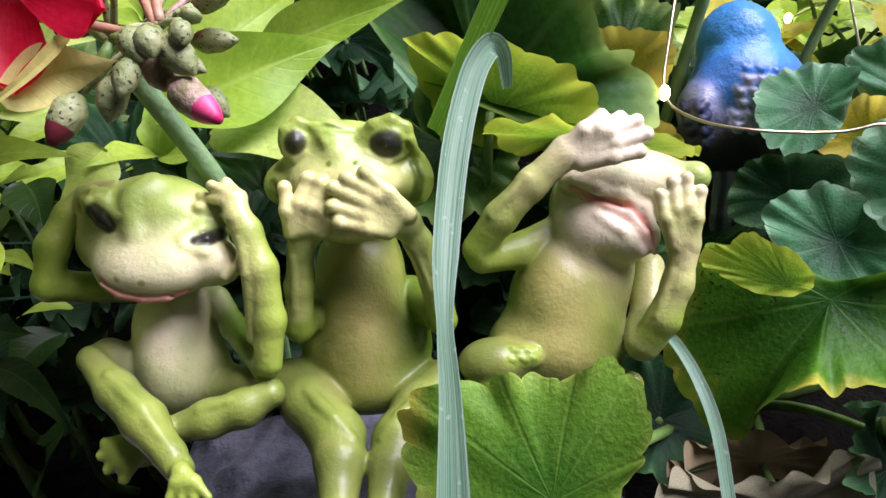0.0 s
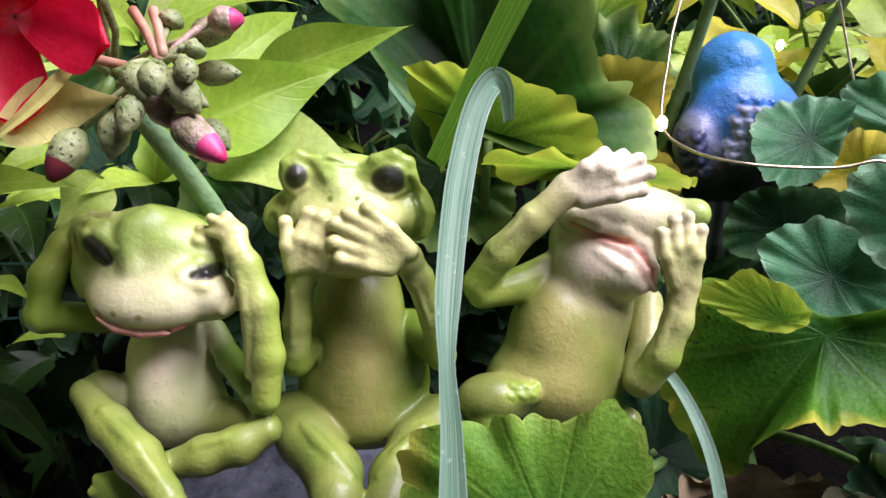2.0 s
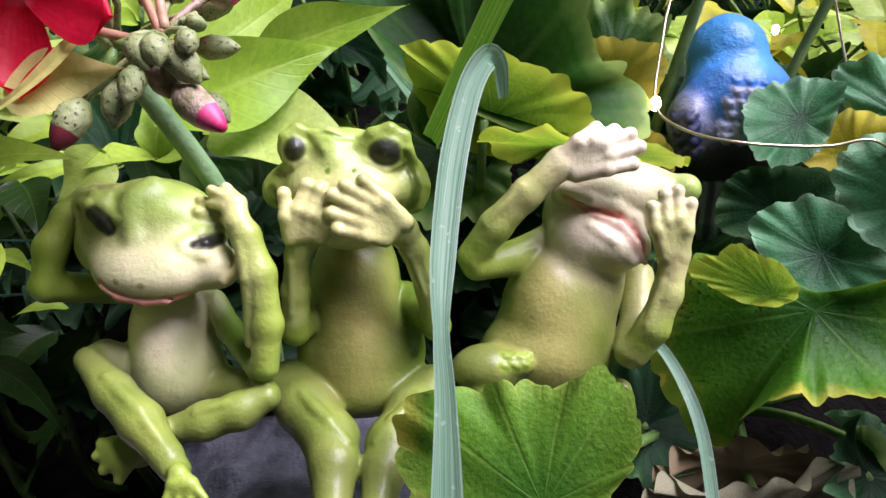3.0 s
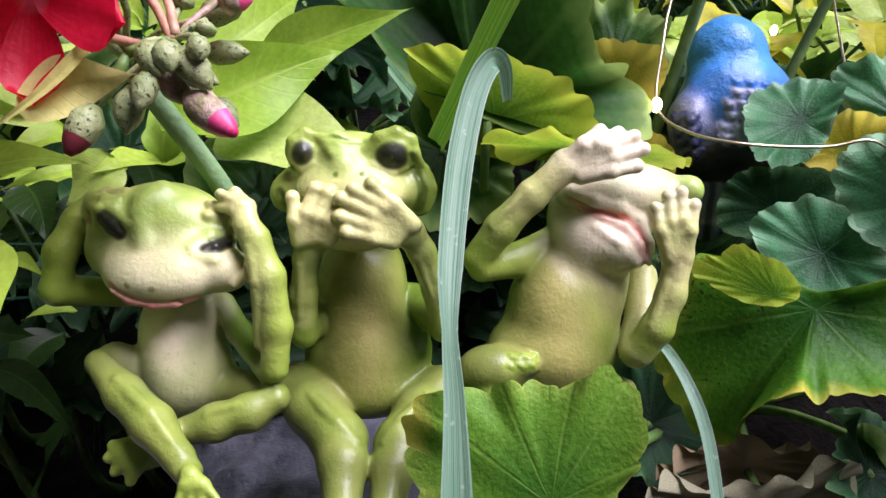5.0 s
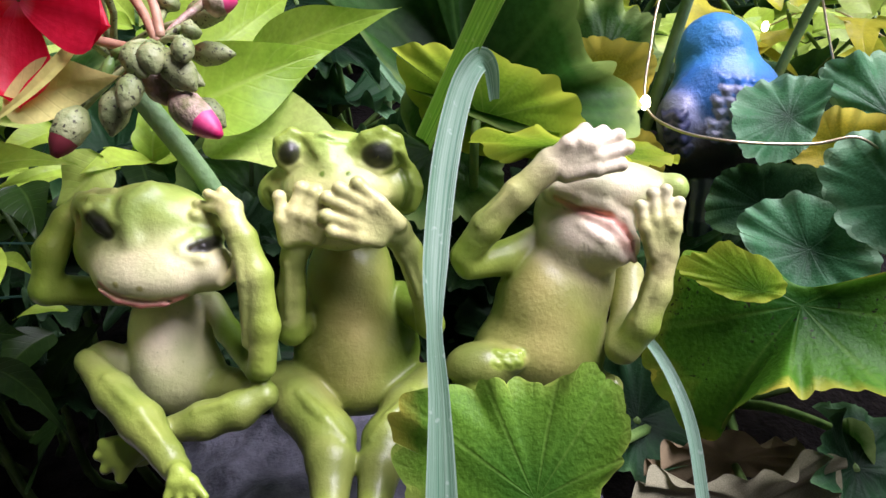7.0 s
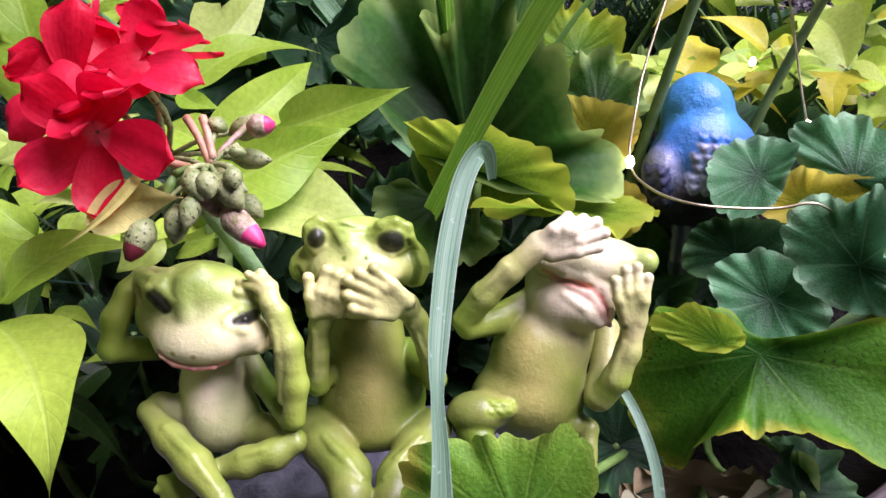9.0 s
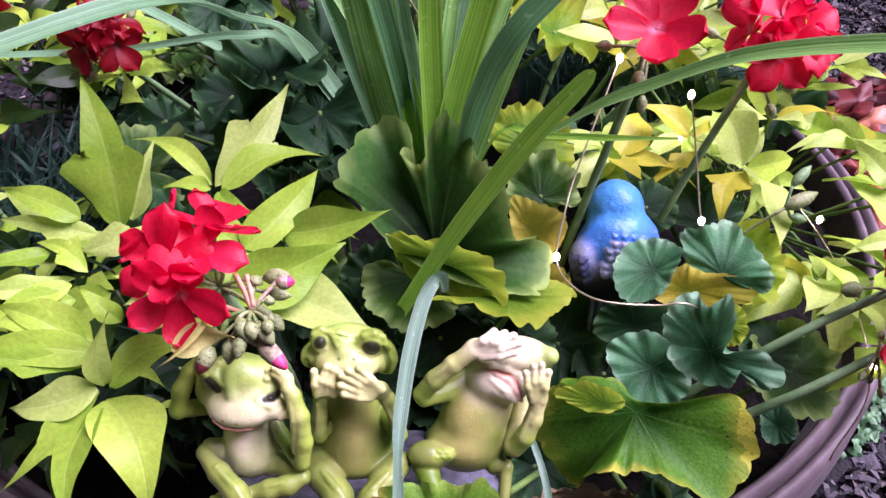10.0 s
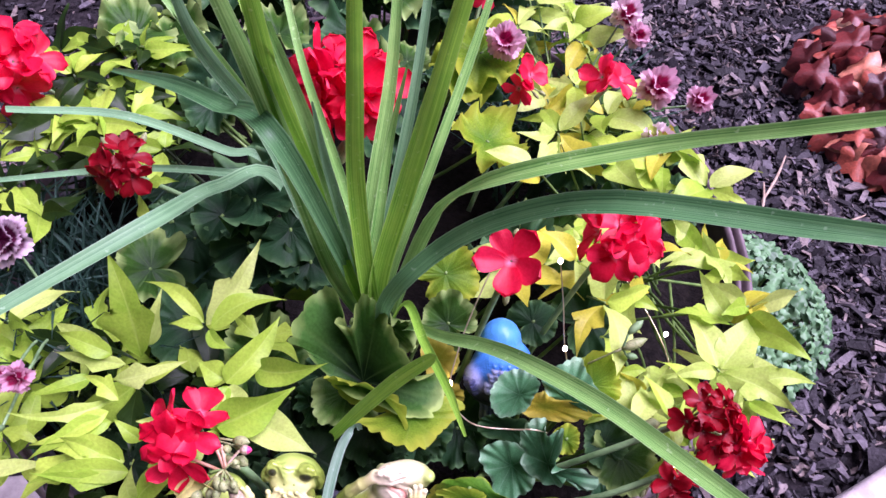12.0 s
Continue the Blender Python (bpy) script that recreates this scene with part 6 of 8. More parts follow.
vine_left = thing("sweet_potato_vine", (-0.095, 0.09, 0.585), "chartreuse sweet potato vine with pointed leaves beside the frogs", "vine", "sweet potato vines")
vine_leaf(vine_left, (-0.0535, 0.0776, 0.7000), (-0.0300, 0.1165, 0.7220), 0.0178, (0.4, -0.6, 0.6), M_VINE_PALE, 0.07, 0.35, 0.06)
vine_leaf(vine_left, (-0.0549, 0.0786, 0.7000), (-0.0900, 0.0973, 0.7080), 0.0086, (0, -0.45, 0.9), M_VINE, 0.07, 0.35, 0.06)
vine_leaf(vine_left, (-0.0509, 0.0761, 0.7000), (-0.0150, 0.0914, 0.7060), 0.0114, (0, -0.45, 0.9), M_VINE, 0.07, 0.35, 0.06)
vine_leaf(vine_left, (-0.0516, 0.0743, 0.7000), (-0.0376, 0.0643, 0.7000), 0.0073, (0, -0.45, 0.9), M_VINE, 0.07, 0.35, 0.06)
vine_leaf(vine_left, (-0.0549, 0.0765, 0.7000), (-0.0727, 0.0772, 0.7000), 0.0074, (0, -0.45, 0.9), M_VINE, 0.07, 0.35, 0.06)
vine_leaf(vine_left, (-0.0382, 0.0472, 0.6960), (-0.0155, 0.0793, 0.7080), 0.0143, (0.3, -0.6, 0.7), M_VINE, 0.07, 0.35, 0.06)
vine_leaf(vine_left, (-0.0392, 0.0490, 0.6960), (-0.0529, 0.0560, 0.7000), 0.0120, (0, -0.45, 0.9), M_VINE, 0.07, 0.35, 0.06)
vine_leaf(vine_left, (-0.0262, 0.0568, 0.6960), (0.0107, 0.0515, 0.7120), 0.0152, (-0.1, -0.4, 0.9), M_VINE, 0.07, 0.35, 0.06)
vine_leaf(vine_left, (-0.0375, 0.0251, 0.6940), (-0.0031, 0.0407, 0.7060), 0.0195, (-0.3, -0.6, 0.7), M_VINE, 0.07, 0.35, 0.06)
vine_leaf(vine_left, (-0.0294, 0.0336, 0.6900), (0.0089, 0.0173, 0.6860), 0.0197, (0.2, -0.5, 0.85), M_VINE_PALE, 0.07, 0.35, 0.06)
vine_leaf(vine_left, (-0.0365, 0.0454, 0.6960), (-0.0428, 0.0255, 0.6900), 0.0080, (0, -0.45, 0.9), M_VINE, 0.07, 0.35, 0.06)
vine_leaf(vine_left, (-0.0365, 0.0454, 0.6960), (-0.0198, 0.0327, 0.6900), 0.0119, (0, -0.45, 0.9), M_VINE_PALE, 0.07, 0.35, 0.06)
vine_leaf(vine_left, (-0.0850, 0.0632, 0.6900), (-0.0977, 0.0899, 0.7380), 0.0215, (0.1, -0.9, 0.45), M_VINE, 0.07, 0.35, 0.06)
vine_leaf(vine_left, (-0.0835, 0.0701, 0.6900), (-0.0771, 0.0895, 0.7120), 0.0102, (0, -0.8, 0.5), M_VINE_PALE, 0.07, 0.35, 0.06)
vine_leaf(vine_left, (-0.1046, 0.0644, 0.6900), (-0.1285, 0.0736, 0.7020), 0.0130, (0, -0.45, 0.9), M_VINE_PALE, 0.07, 0.35, 0.06)
vine_leaf(vine_left, (-0.0894, 0.0561, 0.6940), (-0.1247, 0.0580, 0.7000), 0.0088, (0, -0.45, 0.9), M_VINE_PALE, 0.07, 0.35, 0.06)
vine_leaf(vine_left, (-0.0923, 0.0473, 0.6940), (-0.0571, 0.0531, 0.7050), 0.0098, (0, -0.45, 0.9), M_VINE_PALE, 0.07, 0.35, 0.06)
vine_leaf(vine_left, (-0.1057, 0.0503, 0.6900), (-0.1310, 0.0367, 0.6940), 0.0087, (0, -0.45, 0.9), M_VINE, 0.07, 0.35, 0.06)
vine_leaf(vine_left, (-0.0925, 0.0381, 0.6900), (-0.1344, 0.0242, 0.7000), 0.0074, (0, -0.45, 0.9), M_VINE_PALE, 0.07, 0.35, 0.06)
vine_leaf(vine_left, (-0.0882, 0.0261, 0.6920), (-0.1220, 0.0072, 0.6880), 0.0110, (0, -0.45, 0.9), M_VINE, 0.07, 0.35, 0.06)
vine_leaf(vine_left, (-0.0751, 0.0056, 0.6940), (-0.1062, 0.0065, 0.7000), 0.0146, (0, -0.45, 0.9), M_VINE, 0.07, 0.35, 0.06)
vine_leaf(vine_left, (-0.0711, 0.0005, 0.6940), (-0.1165, -0.0080, 0.6940), 0.0115, (0, -0.45, 0.9), M_VINE, 0.07, 0.35, 0.06)
vine_leaf(vine_left, (-0.0961, 0.0112, 0.6900), (-0.1237, -0.0140, 0.6800), 0.0112, (0, -0.45, 0.9), M_VINE, 0.07, 0.35, 0.06)
vine_leaf(vine_left, (-0.0654, -0.0147, 0.6920), (-0.0487, -0.0440, 0.6790), 0.0190, (0.15, -0.45, 0.85), M_VINE, 0.1, 0.25, 0.06, seed=4)
vine_leaf(vine_left, (-0.0662, -0.0160, 0.6920), (-0.0690, -0.0460, 0.6790), 0.0120, (-0.2, -0.65, 0.7), M_VINE, 0.1, 0.25, 0.06, seed=9)
vine_leaf(vine_left, (-0.0669, -0.0132, 0.6940), (-0.0936, -0.0375, 0.6780), 0.0079, (-0.3, -0.6, 0.7), M_VINE, 0.07, 0.35, 0.06)
vine_leaf(vine_left, (-0.0670, -0.0138, 0.6960), (-0.0934, -0.0157, 0.6900), 0.0113, (0, -0.45, 0.9), M_VINE_PALE, 0.07, 0.35, 0.06)
vine_leaf(vine_left, (-0.0654, -0.0129, 0.6960), (-0.0618, -0.0043, 0.7160), 0.0072, (0.5, -0.5, 0.6), M_VINE_PALE, 0.07, 0.35, 0.06)
vine_leaf(vine_left, (-0.0640, -0.0129, 0.6960), (-0.0421, 0.0002, 0.7000), 0.0122, (0, -0.45, 0.9), M_VINE, 0.07, 0.35, 0.06)
vine_leaf(vine_left, (-0.0758, 0.0037, 0.6920), (-0.1044, 0.0108, 0.7040), 0.0119, (0, -0.45, 0.9), M_VINE, 0.07, 0.35, 0.06)
vine_leaf(vine_left, (-0.0759, -0.0024, 0.6920), (-0.1126, -0.0048, 0.7000), 0.0079, (0, -0.45, 0.9), M_VINE, 0.07, 0.35, 0.06)
vine_leaf(vine_left, (-0.0898, 0.0298, 0.6950), (-0.1234, 0.0132, 0.6900), 0.0089, (0, -0.45, 0.9), M_VINE, 0.07, 0.35, 0.06)
vine_leaf(vine_left, (-0.1030, 0.0029, 0.6800), (-0.1204, -0.0048, 0.6600), 0.0140, (0, -0.45, 0.9), M_VINE_SHADED, 0.07, 0.35, 0.06)
vine_leaf(vine_left, (-0.1049, -0.0031, 0.6700), (-0.1156, -0.0314, 0.6600), 0.0117, (0, -0.45, 0.9), M_VINE_SHADED, 0.07, 0.35, 0.06)
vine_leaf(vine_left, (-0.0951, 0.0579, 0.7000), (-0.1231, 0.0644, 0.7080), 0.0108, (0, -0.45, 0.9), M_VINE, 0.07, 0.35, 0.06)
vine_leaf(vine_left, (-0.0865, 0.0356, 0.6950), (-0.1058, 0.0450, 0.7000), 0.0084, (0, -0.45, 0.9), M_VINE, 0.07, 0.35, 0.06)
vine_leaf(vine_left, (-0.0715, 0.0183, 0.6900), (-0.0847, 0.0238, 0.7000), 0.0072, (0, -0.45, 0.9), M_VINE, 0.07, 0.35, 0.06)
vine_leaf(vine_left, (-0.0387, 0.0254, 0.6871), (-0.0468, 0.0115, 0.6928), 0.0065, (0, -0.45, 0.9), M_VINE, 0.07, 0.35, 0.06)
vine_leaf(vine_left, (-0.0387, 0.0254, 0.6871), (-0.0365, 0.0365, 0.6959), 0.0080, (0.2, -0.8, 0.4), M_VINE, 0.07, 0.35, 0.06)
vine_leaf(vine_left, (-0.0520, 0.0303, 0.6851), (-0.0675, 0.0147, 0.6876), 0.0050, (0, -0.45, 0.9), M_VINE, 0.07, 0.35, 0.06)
vine_leaf(vine_left, (-0.0733, 0.0375, 0.6767), (-0.0652, 0.0223, 0.6712), 0.0108, (0, -0.45, 0.9), M_VINE_SHADED, 0.07, 0.35, 0.06)
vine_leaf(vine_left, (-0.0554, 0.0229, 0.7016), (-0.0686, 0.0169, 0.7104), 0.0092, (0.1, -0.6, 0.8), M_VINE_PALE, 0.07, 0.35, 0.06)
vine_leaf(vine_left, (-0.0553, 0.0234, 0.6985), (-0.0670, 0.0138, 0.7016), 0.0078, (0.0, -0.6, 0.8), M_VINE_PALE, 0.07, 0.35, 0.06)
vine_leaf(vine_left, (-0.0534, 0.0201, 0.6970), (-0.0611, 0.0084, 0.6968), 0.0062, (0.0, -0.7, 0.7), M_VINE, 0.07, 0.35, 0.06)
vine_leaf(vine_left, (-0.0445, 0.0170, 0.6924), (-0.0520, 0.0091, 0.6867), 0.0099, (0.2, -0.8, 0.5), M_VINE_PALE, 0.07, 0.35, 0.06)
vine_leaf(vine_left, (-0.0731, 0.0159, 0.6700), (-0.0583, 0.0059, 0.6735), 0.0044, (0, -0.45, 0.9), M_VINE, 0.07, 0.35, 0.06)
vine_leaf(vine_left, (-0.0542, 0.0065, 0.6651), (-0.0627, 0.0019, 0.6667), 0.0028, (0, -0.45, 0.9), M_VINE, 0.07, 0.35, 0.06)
vine_leaf(vine_left, (-0.0790, 0.0132, 0.6461), (-0.0527, -0.0103, 0.6471), 0.0068, (0, -0.45, 0.9), M_VINE_SHADED, 0.07, 0.35, 0.06)
vine_leaf(vine_left, (-0.0689, 0.0246, 0.6461), (-0.0767, 0.0107, 0.6420), 0.0099, (0, -0.45, 0.9), M_VINE_SHADED, 0.07, 0.35, 0.06)
vine_leaf(vine_left, (-0.0761, 0.0135, 0.6563), (-0.0650, 0.0086, 0.6583), 0.0069, (0, -0.45, 0.9), M_VINE_SHADED, 0.07, 0.35, 0.06)
spike = thing("dracaena_spike", (0.03, 0.115, 0.585), "dracaena spike with long arching green strap leaves", "spike plant")
blade(spike, [(0.0300, 0.1150, 0.6400), (0.0098, 0.1065, 0.7050), (-0.0047, 0.1126, 0.7700), (-0.0148, 0.1093, 0.8300), (-0.0173, 0.0902, 0.8800)], (0.008, 0.011, 0.012, 0.011, 0.008), M_BLADE, (-0.2, -0.9, 0.3))
blade(spike, [(0.0300, 0.1150, 0.6400), (0.0193, 0.1052, 0.7050), (0.0024, 0.1144, 0.7650), (-0.0085, 0.1115, 0.8200), (-0.0068, 0.0910, 0.8800)], (0.006, 0.0095, 0.0095, 0.009, 0.007), M_BLADE_LIME, (0.1, -0.9, 0.3))
blade(spike, [(0.0300, 0.1150, 0.6400), (0.0210, 0.1093, 0.7000), (0.0124, 0.1109, 0.7500), (0.0042, 0.1062, 0.8100), (-0.0063, 0.1045, 0.8600)], (0.005, 0.007, 0.007, 0.006, 0.004), M_BLADE, (0.3, -0.9, 0.3))
blade(spike, [(0.0300, 0.1150, 0.6400), (0.0227, 0.1075, 0.7000), (0.0151, 0.1082, 0.7450), (0.0095, 0.1073, 0.7900), (0.0078, 0.1028, 0.8250)], (0.004, 0.005, 0.005, 0.004, 0.001), M_BLADE_GREY, (0.3, -0.9, 0.3))
blade(spike, [(0.0300, 0.1150, 0.6400), (0.0256, 0.1019, 0.7050), (0.0226, 0.1056, 0.7750), (0.0270, 0.0923, 0.8400), (0.0336, 0.0619, 0.9000)], (0.0075, 0.009, 0.0085, 0.007, 0.005), M_BLADE_LIME, (0.3, -0.95, 0.3))
blade(spike, [(0.0300, 0.1150, 0.6400), (0.0300, 0.1040, 0.7050), (0.0432, 0.1096, 0.7650), (0.0565, 0.1001, 0.8300), (0.0667, 0.0647, 0.9000)], (0.008, 0.0105, 0.011, 0.01, 0.007), M_BLADE_LIME, (0.35, -0.9, 0.3))
blade(spike, [(0.0300, 0.1150, 0.6400), (0.0255, 0.1095, 0.7000), (0.0292, 0.1228, 0.7300), (0.0348, 0.1427, 0.7700), (0.0430, 0.1482, 0.8100)], (0.005, 0.006, 0.006, 0.004, 0.001), M_BLADE, (0.0, -0.9, 0.3))
blade(spike, [(0.0300, 0.1150, 0.6400), (0.0060, 0.1282, 0.6900), (-0.0141, 0.1405, 0.7500), (-0.0464, 0.1639, 0.7900), (-0.0747, 0.1828, 0.8200)], (0.007, 0.0085, 0.009, 0.008, 0.005), M_BLADE, (0.0, -0.7, 0.6))
blade(spike, [(0.0300, 0.1150, 0.6400), (0.0052, 0.1160, 0.7000), (-0.0225, 0.1387, 0.7700), (-0.0406, 0.1264, 0.8300), (-0.0417, 0.1119, 0.8700)], (0.006, 0.008, 0.008, 0.007, 0.004), M_BLADE_GREY, (0.0, -0.7, 0.6))
blade(spike, [(0.0300, 0.1150, 0.6400), (0.0282, 0.1255, 0.6900), (0.0371, 0.1418, 0.7400), (0.0460, 0.1619, 0.7900), (0.0513, 0.1819, 0.8300)], (0.004, 0.006, 0.006, 0.005, 0.004), M_BLADE_GREY, (0.0, -0.9, 0.3))
blade(spike, [(0.0300, 0.1150, 0.6400), (0.0216, 0.1291, 0.6900), (0.0247, 0.1511, 0.7300), (0.0312, 0.1867, 0.7700), (0.0342, 0.2134, 0.8100)], (0.005, 0.008, 0.008, 0.007, 0.005), M_BLADE, (0.0, -0.9, 0.3))
blade(spike, [(0.0300, 0.1150, 0.6400), (0.0429, 0.1143, 0.6980), (0.0605, 0.1140, 0.7524), (0.0853, 0.0908, 0.7988), (0.1431, 0.0820, 0.8278), (0.1815, 0.0536, 0.8637), (0.2045, 0.0366, 0.8852)], (0.006, 0.0075, 0.008, 0.0085, 0.0085, 0.008, 0.006), M_BLADE, (0.1, -0.3, 0.9))
blade(spike, [(0.0300, 0.1150, 0.6400), (0.0396, 0.0599, 0.7504), (0.0634, 0.0616, 0.7867), (0.0910, 0.0528, 0.8175), (0.1201, 0.0331, 0.8461), (0.1706, 0.0147, 0.8586), (0.2009, 0.0036, 0.8661)], (0.006, 0.0075, 0.008, 0.0085, 0.0085, 0.008, 0.006), M_BLADE_DARK, (0.1, -0.5, 0.9))
blade(spike, [(0.0300, 0.1150, 0.6400), (0.0480, 0.0780, 0.7062), (0.0659, 0.0410, 0.7523), (0.0816, 0.0247, 0.7717), (0.0965, 0.0062, 0.7891), (0.1194, -0.0181, 0.8036), (0.1438, -0.0472, 0.8150), (0.1585, -0.0647, 0.8219)], (0.004, 0.005, 0.0055, 0.006, 0.0065, 0.0065, 0.006, 0.005), M_BLADE, (-0.1, -0.3, 0.9))
blade(spike, [(0.0300, 0.1150, 0.6400), (0.0461, 0.0824, 0.7193), (0.0572, 0.0435, 0.7442), (0.0680, 0.0082, 0.7655), (0.0744, -0.0206, 0.7834)], (0.004, 0.0042, 0.0042, 0.0036, 0.001), M_BLADE_LIME, (-0.1, -0.3, 0.9))
blade(spike, [(0.0300, 0.1150, 0.6400), (0.0210, 0.1093, 0.7000), (-0.0181, 0.1378, 0.7600), (-0.0489, 0.1591, 0.8000), (-0.0773, 0.1875, 0.8200)], (0.005, 0.006, 0.006, 0.005, 0.003), M_BLADE, (0.0, -0.8, 0.5))
blade(spike, [(0.0300, 0.1150, 0.6400), (0.0240, 0.1094, 0.7000), (-0.0049, 0.1400, 0.7700), (-0.0250, 0.1546, 0.8200), (-0.0344, 0.1673, 0.8400)], (0.005, 0.0065, 0.0065, 0.005, 0.004), M_BLADE_LIME, (0.1, -0.8, 0.5))
blade(spike, [(0.0300, 0.1150, 0.6400), (0.0251, 0.1133, 0.7000), (0.0110, 0.1340, 0.7500), (-0.0052, 0.1537, 0.8000), (-0.0167, 0.1809, 0.8300)], (0.004, 0.005, 0.005, 0.004, 0.003), M_BLADE, (0.3, -0.8, 0.5))
blade(spike, [(0.0300, 0.1150, 0.6400), (0.0356, 0.1140, 0.7000), (0.0547, 0.1347, 0.7600), (0.0714, 0.1683, 0.8000), (0.0828, 0.1944, 0.8300)], (0.004, 0.0055, 0.0055, 0.005, 0.003), M_BLADE, (0.3, -0.8, 0.5))
blade(spike, [(0.0158, 0.0249, 0.6903), (0.0323, 0.0193, 0.7277), (0.0484, 0.0164, 0.7577), (0.0604, 0.0136, 0.7772), (0.0628, 0.0130, 0.7811)], (0.005, 0.0062, 0.0064, 0.005, 0.0015), M_BLADE_LIME, (-0.5, -0.6, 0.5))
blade(spike, [(0.0300, 0.1150, 0.6400), (-0.0565, 0.2354, 0.6579), (-0.0815, 0.2298, 0.6773), (-0.1313, 0.2157, 0.7148), (-0.1796, 0.1829, 0.7440)], (0.005, 0.006, 0.0065, 0.006, 0.004), M_BLADE_GREY, (0.1, -0.4, 0.9))
blade(spike, [(0.0300, 0.1150, 0.6400), (-0.0353, 0.1763, 0.7018), (-0.0604, 0.1707, 0.7153), (-0.1243, 0.1873, 0.6988), (-0.1952, 0.1675, 0.7038)], (0.004, 0.005, 0.005, 0.0045, 0.003), M_BLADE_GREY, (0.1, -0.4, 0.9))
blade(spike, [(0.0300, 0.1150, 0.6400), (-0.0316, 0.1751, 0.7050), (-0.0527, 0.1363, 0.7392), (-0.0675, 0.0868, 0.7653), (-0.1197, 0.0343, 0.7634)], (0.006, 0.008, 0.009, 0.009, 0.006), M_BLADE_GREY, (0.1, -0.4, 0.9))
blade(spike, [(0.0300, 0.1150, 0.6400), (-0.0068, 0.1009, 0.8011), (-0.0467, 0.1454, 0.7857), (-0.0821, 0.1752, 0.7741), (-0.1316, 0.2188, 0.7462)], (0.007, 0.01, 0.01, 0.009, 0.003), M_BLADE_DARK, (0.1, -0.4, 0.9))
blade(spike, [(0.0294, 0.0240, 0.6994), (0.0285, 0.0233, 0.7058), (0.0260, 0.0184, 0.7093), (0.0223, 0.0110, 0.7066), (0.0188, -0.0028, 0.6992), (0.0166, -0.0181, 0.6893), (0.0162, -0.0267, 0.6828), (0.0166, -0.0343, 0.6742), (0.0164, -0.0451, 0.6603)], (0.002, 0.0032, 0.0044, 0.0047, 0.0048, 0.0042, 0.0024, 0.0034, 0.0054), M_BLADE_PALE, (0.25, -0.9, 0.35), n=44, label="grey-green strap leaf bent over at its middle")
blade(spike, [(0.0566, 0.0047, 0.6573), (0.0580, -0.0031, 0.6599), (0.0602, -0.0114, 0.6579), (0.0620, -0.0192, 0.6528), (0.0624, -0.0292, 0.6441)], (0.001, 0.002, 0.0022, 0.0024, 0.0024), M_BLADE_PALE, (0.1, -0.9, 0.35))
geranium_front = thing("geranium", (0.105, 0.055, 0.59), "geranium with scalloped green and yellowing leaves beside the frogs", "geranium", "geraniums")
geranium_middle = thing("geranium", (0.035, 0.10, 0.59), "geranium with large lime-edged leaves under the spike", "geranium", "geraniums")
geranium_left = thing("geranium", (-0.012, 0.030, 0.59), "geranium with a red flower head hanging over the frogs", "geranium", "geraniums")
geranium_back = thing("geranium", (-0.02, 0.26, 0.59), "dark-leaved geranium with big red flower heads", "geranium", "geraniums")
shaped_leaf(geranium_front, (0.0311, -0.0387, 0.6588), [(-21.8, 8.0, 5.2), (-20.9, 9.8, 11.2), (-15.4, 10.8, 13.9), (-9.3, 12.3, 12.4), (-5.8, 11.0, 15.0), (-0.9, 11.7, 13.7), (3.7, 10.3, 14.6), (7.4, 9.8, 18.3), (10.5, 10.3, 16.4), (12.9, 7.4, 14.8), (13.9, 3.5, 11.6), (13.0, 1.9, 5.8), (10.3, 0.5, 1.5), (6.6, -2.8, -7.2), (-2.2, -3.7, -8.9), (-10.7, -1.6, -9.9), (-19.3, 2.5, -1.4)], M_FRONT, ruffle=0.012, seed=21, label="lime geranium leaf with a yellow edge in front of the frogs")
geranium_leaf(geranium_front, (0.1632, 0.0467, 0.6400), (0.1713, 0.0292, 0.6320), (0.1, -0.3, 0.95), M_GREEN, 0.1, 0.05)
geranium_leaf(geranium_front, (0.1535, 0.0517, 0.6450), (0.1490, 0.0633, 0.6500), (0.1, -0.3, 0.95), M_DARK, 0.1, 0.05)
geranium_leaf(geranium_front, (0.1285, 0.0386, 0.6720), (0.1348, 0.0411, 0.6760), (0.2, -0.3, 0.9), M_LIME, 0.15, 0.1)
geranium_leaf(geranium_front, (0.1442, 0.0707, 0.6720), (0.1522, 0.0578, 0.6650), (0.0, -0.4, 0.9), M_LIME, 0.12, 0.08)
geranium_leaf(geranium_front, (0.1031, -0.0081, 0.6300), (0.1124, 0.0023, 0.6320), (0.2, -0.7, 0.7), M_DARK, 0.1, 0.1)
geranium_leaf(geranium_front, (0.0634, 0.0127, 0.6250), (0.0771, 0.0081, 0.6200), (0.1, -0.4, 0.9), M_DARK, 0.1, 0.1)
shaped_leaf(geranium_front, (0.0940, 0.0120, 0.6570), [(-28.0, 2.5, 10.0), (-20.0, 5.0, 11.0), (-6.0, 8.0, 7.0), (0.5, 3.5, 2.0), (10.2, -4.2, 10.0), (28.3, -3.0, 13.0), (34.3, -12.5, 8.0), (34.3, -19.2, -1.0), (22.8, -27.8, -9.0), (9.1, -23.6, -5.0), (0.2, -18.8, -6.0), (-5.4, -18.6, -8.5), (-12.4, -21.2, -3.5), (-17.8, -15.3, -15.5), (-15.6, -7.3, -34.4), (-25.0, -3.5, -25.0), (-31.2, -0.5, -14.0), (-32.5, 1.0, -2.0)], M_TURNING, label="large geranium leaf with yellow scalloped edge and black specks", ruffle=0.015, seed=3)
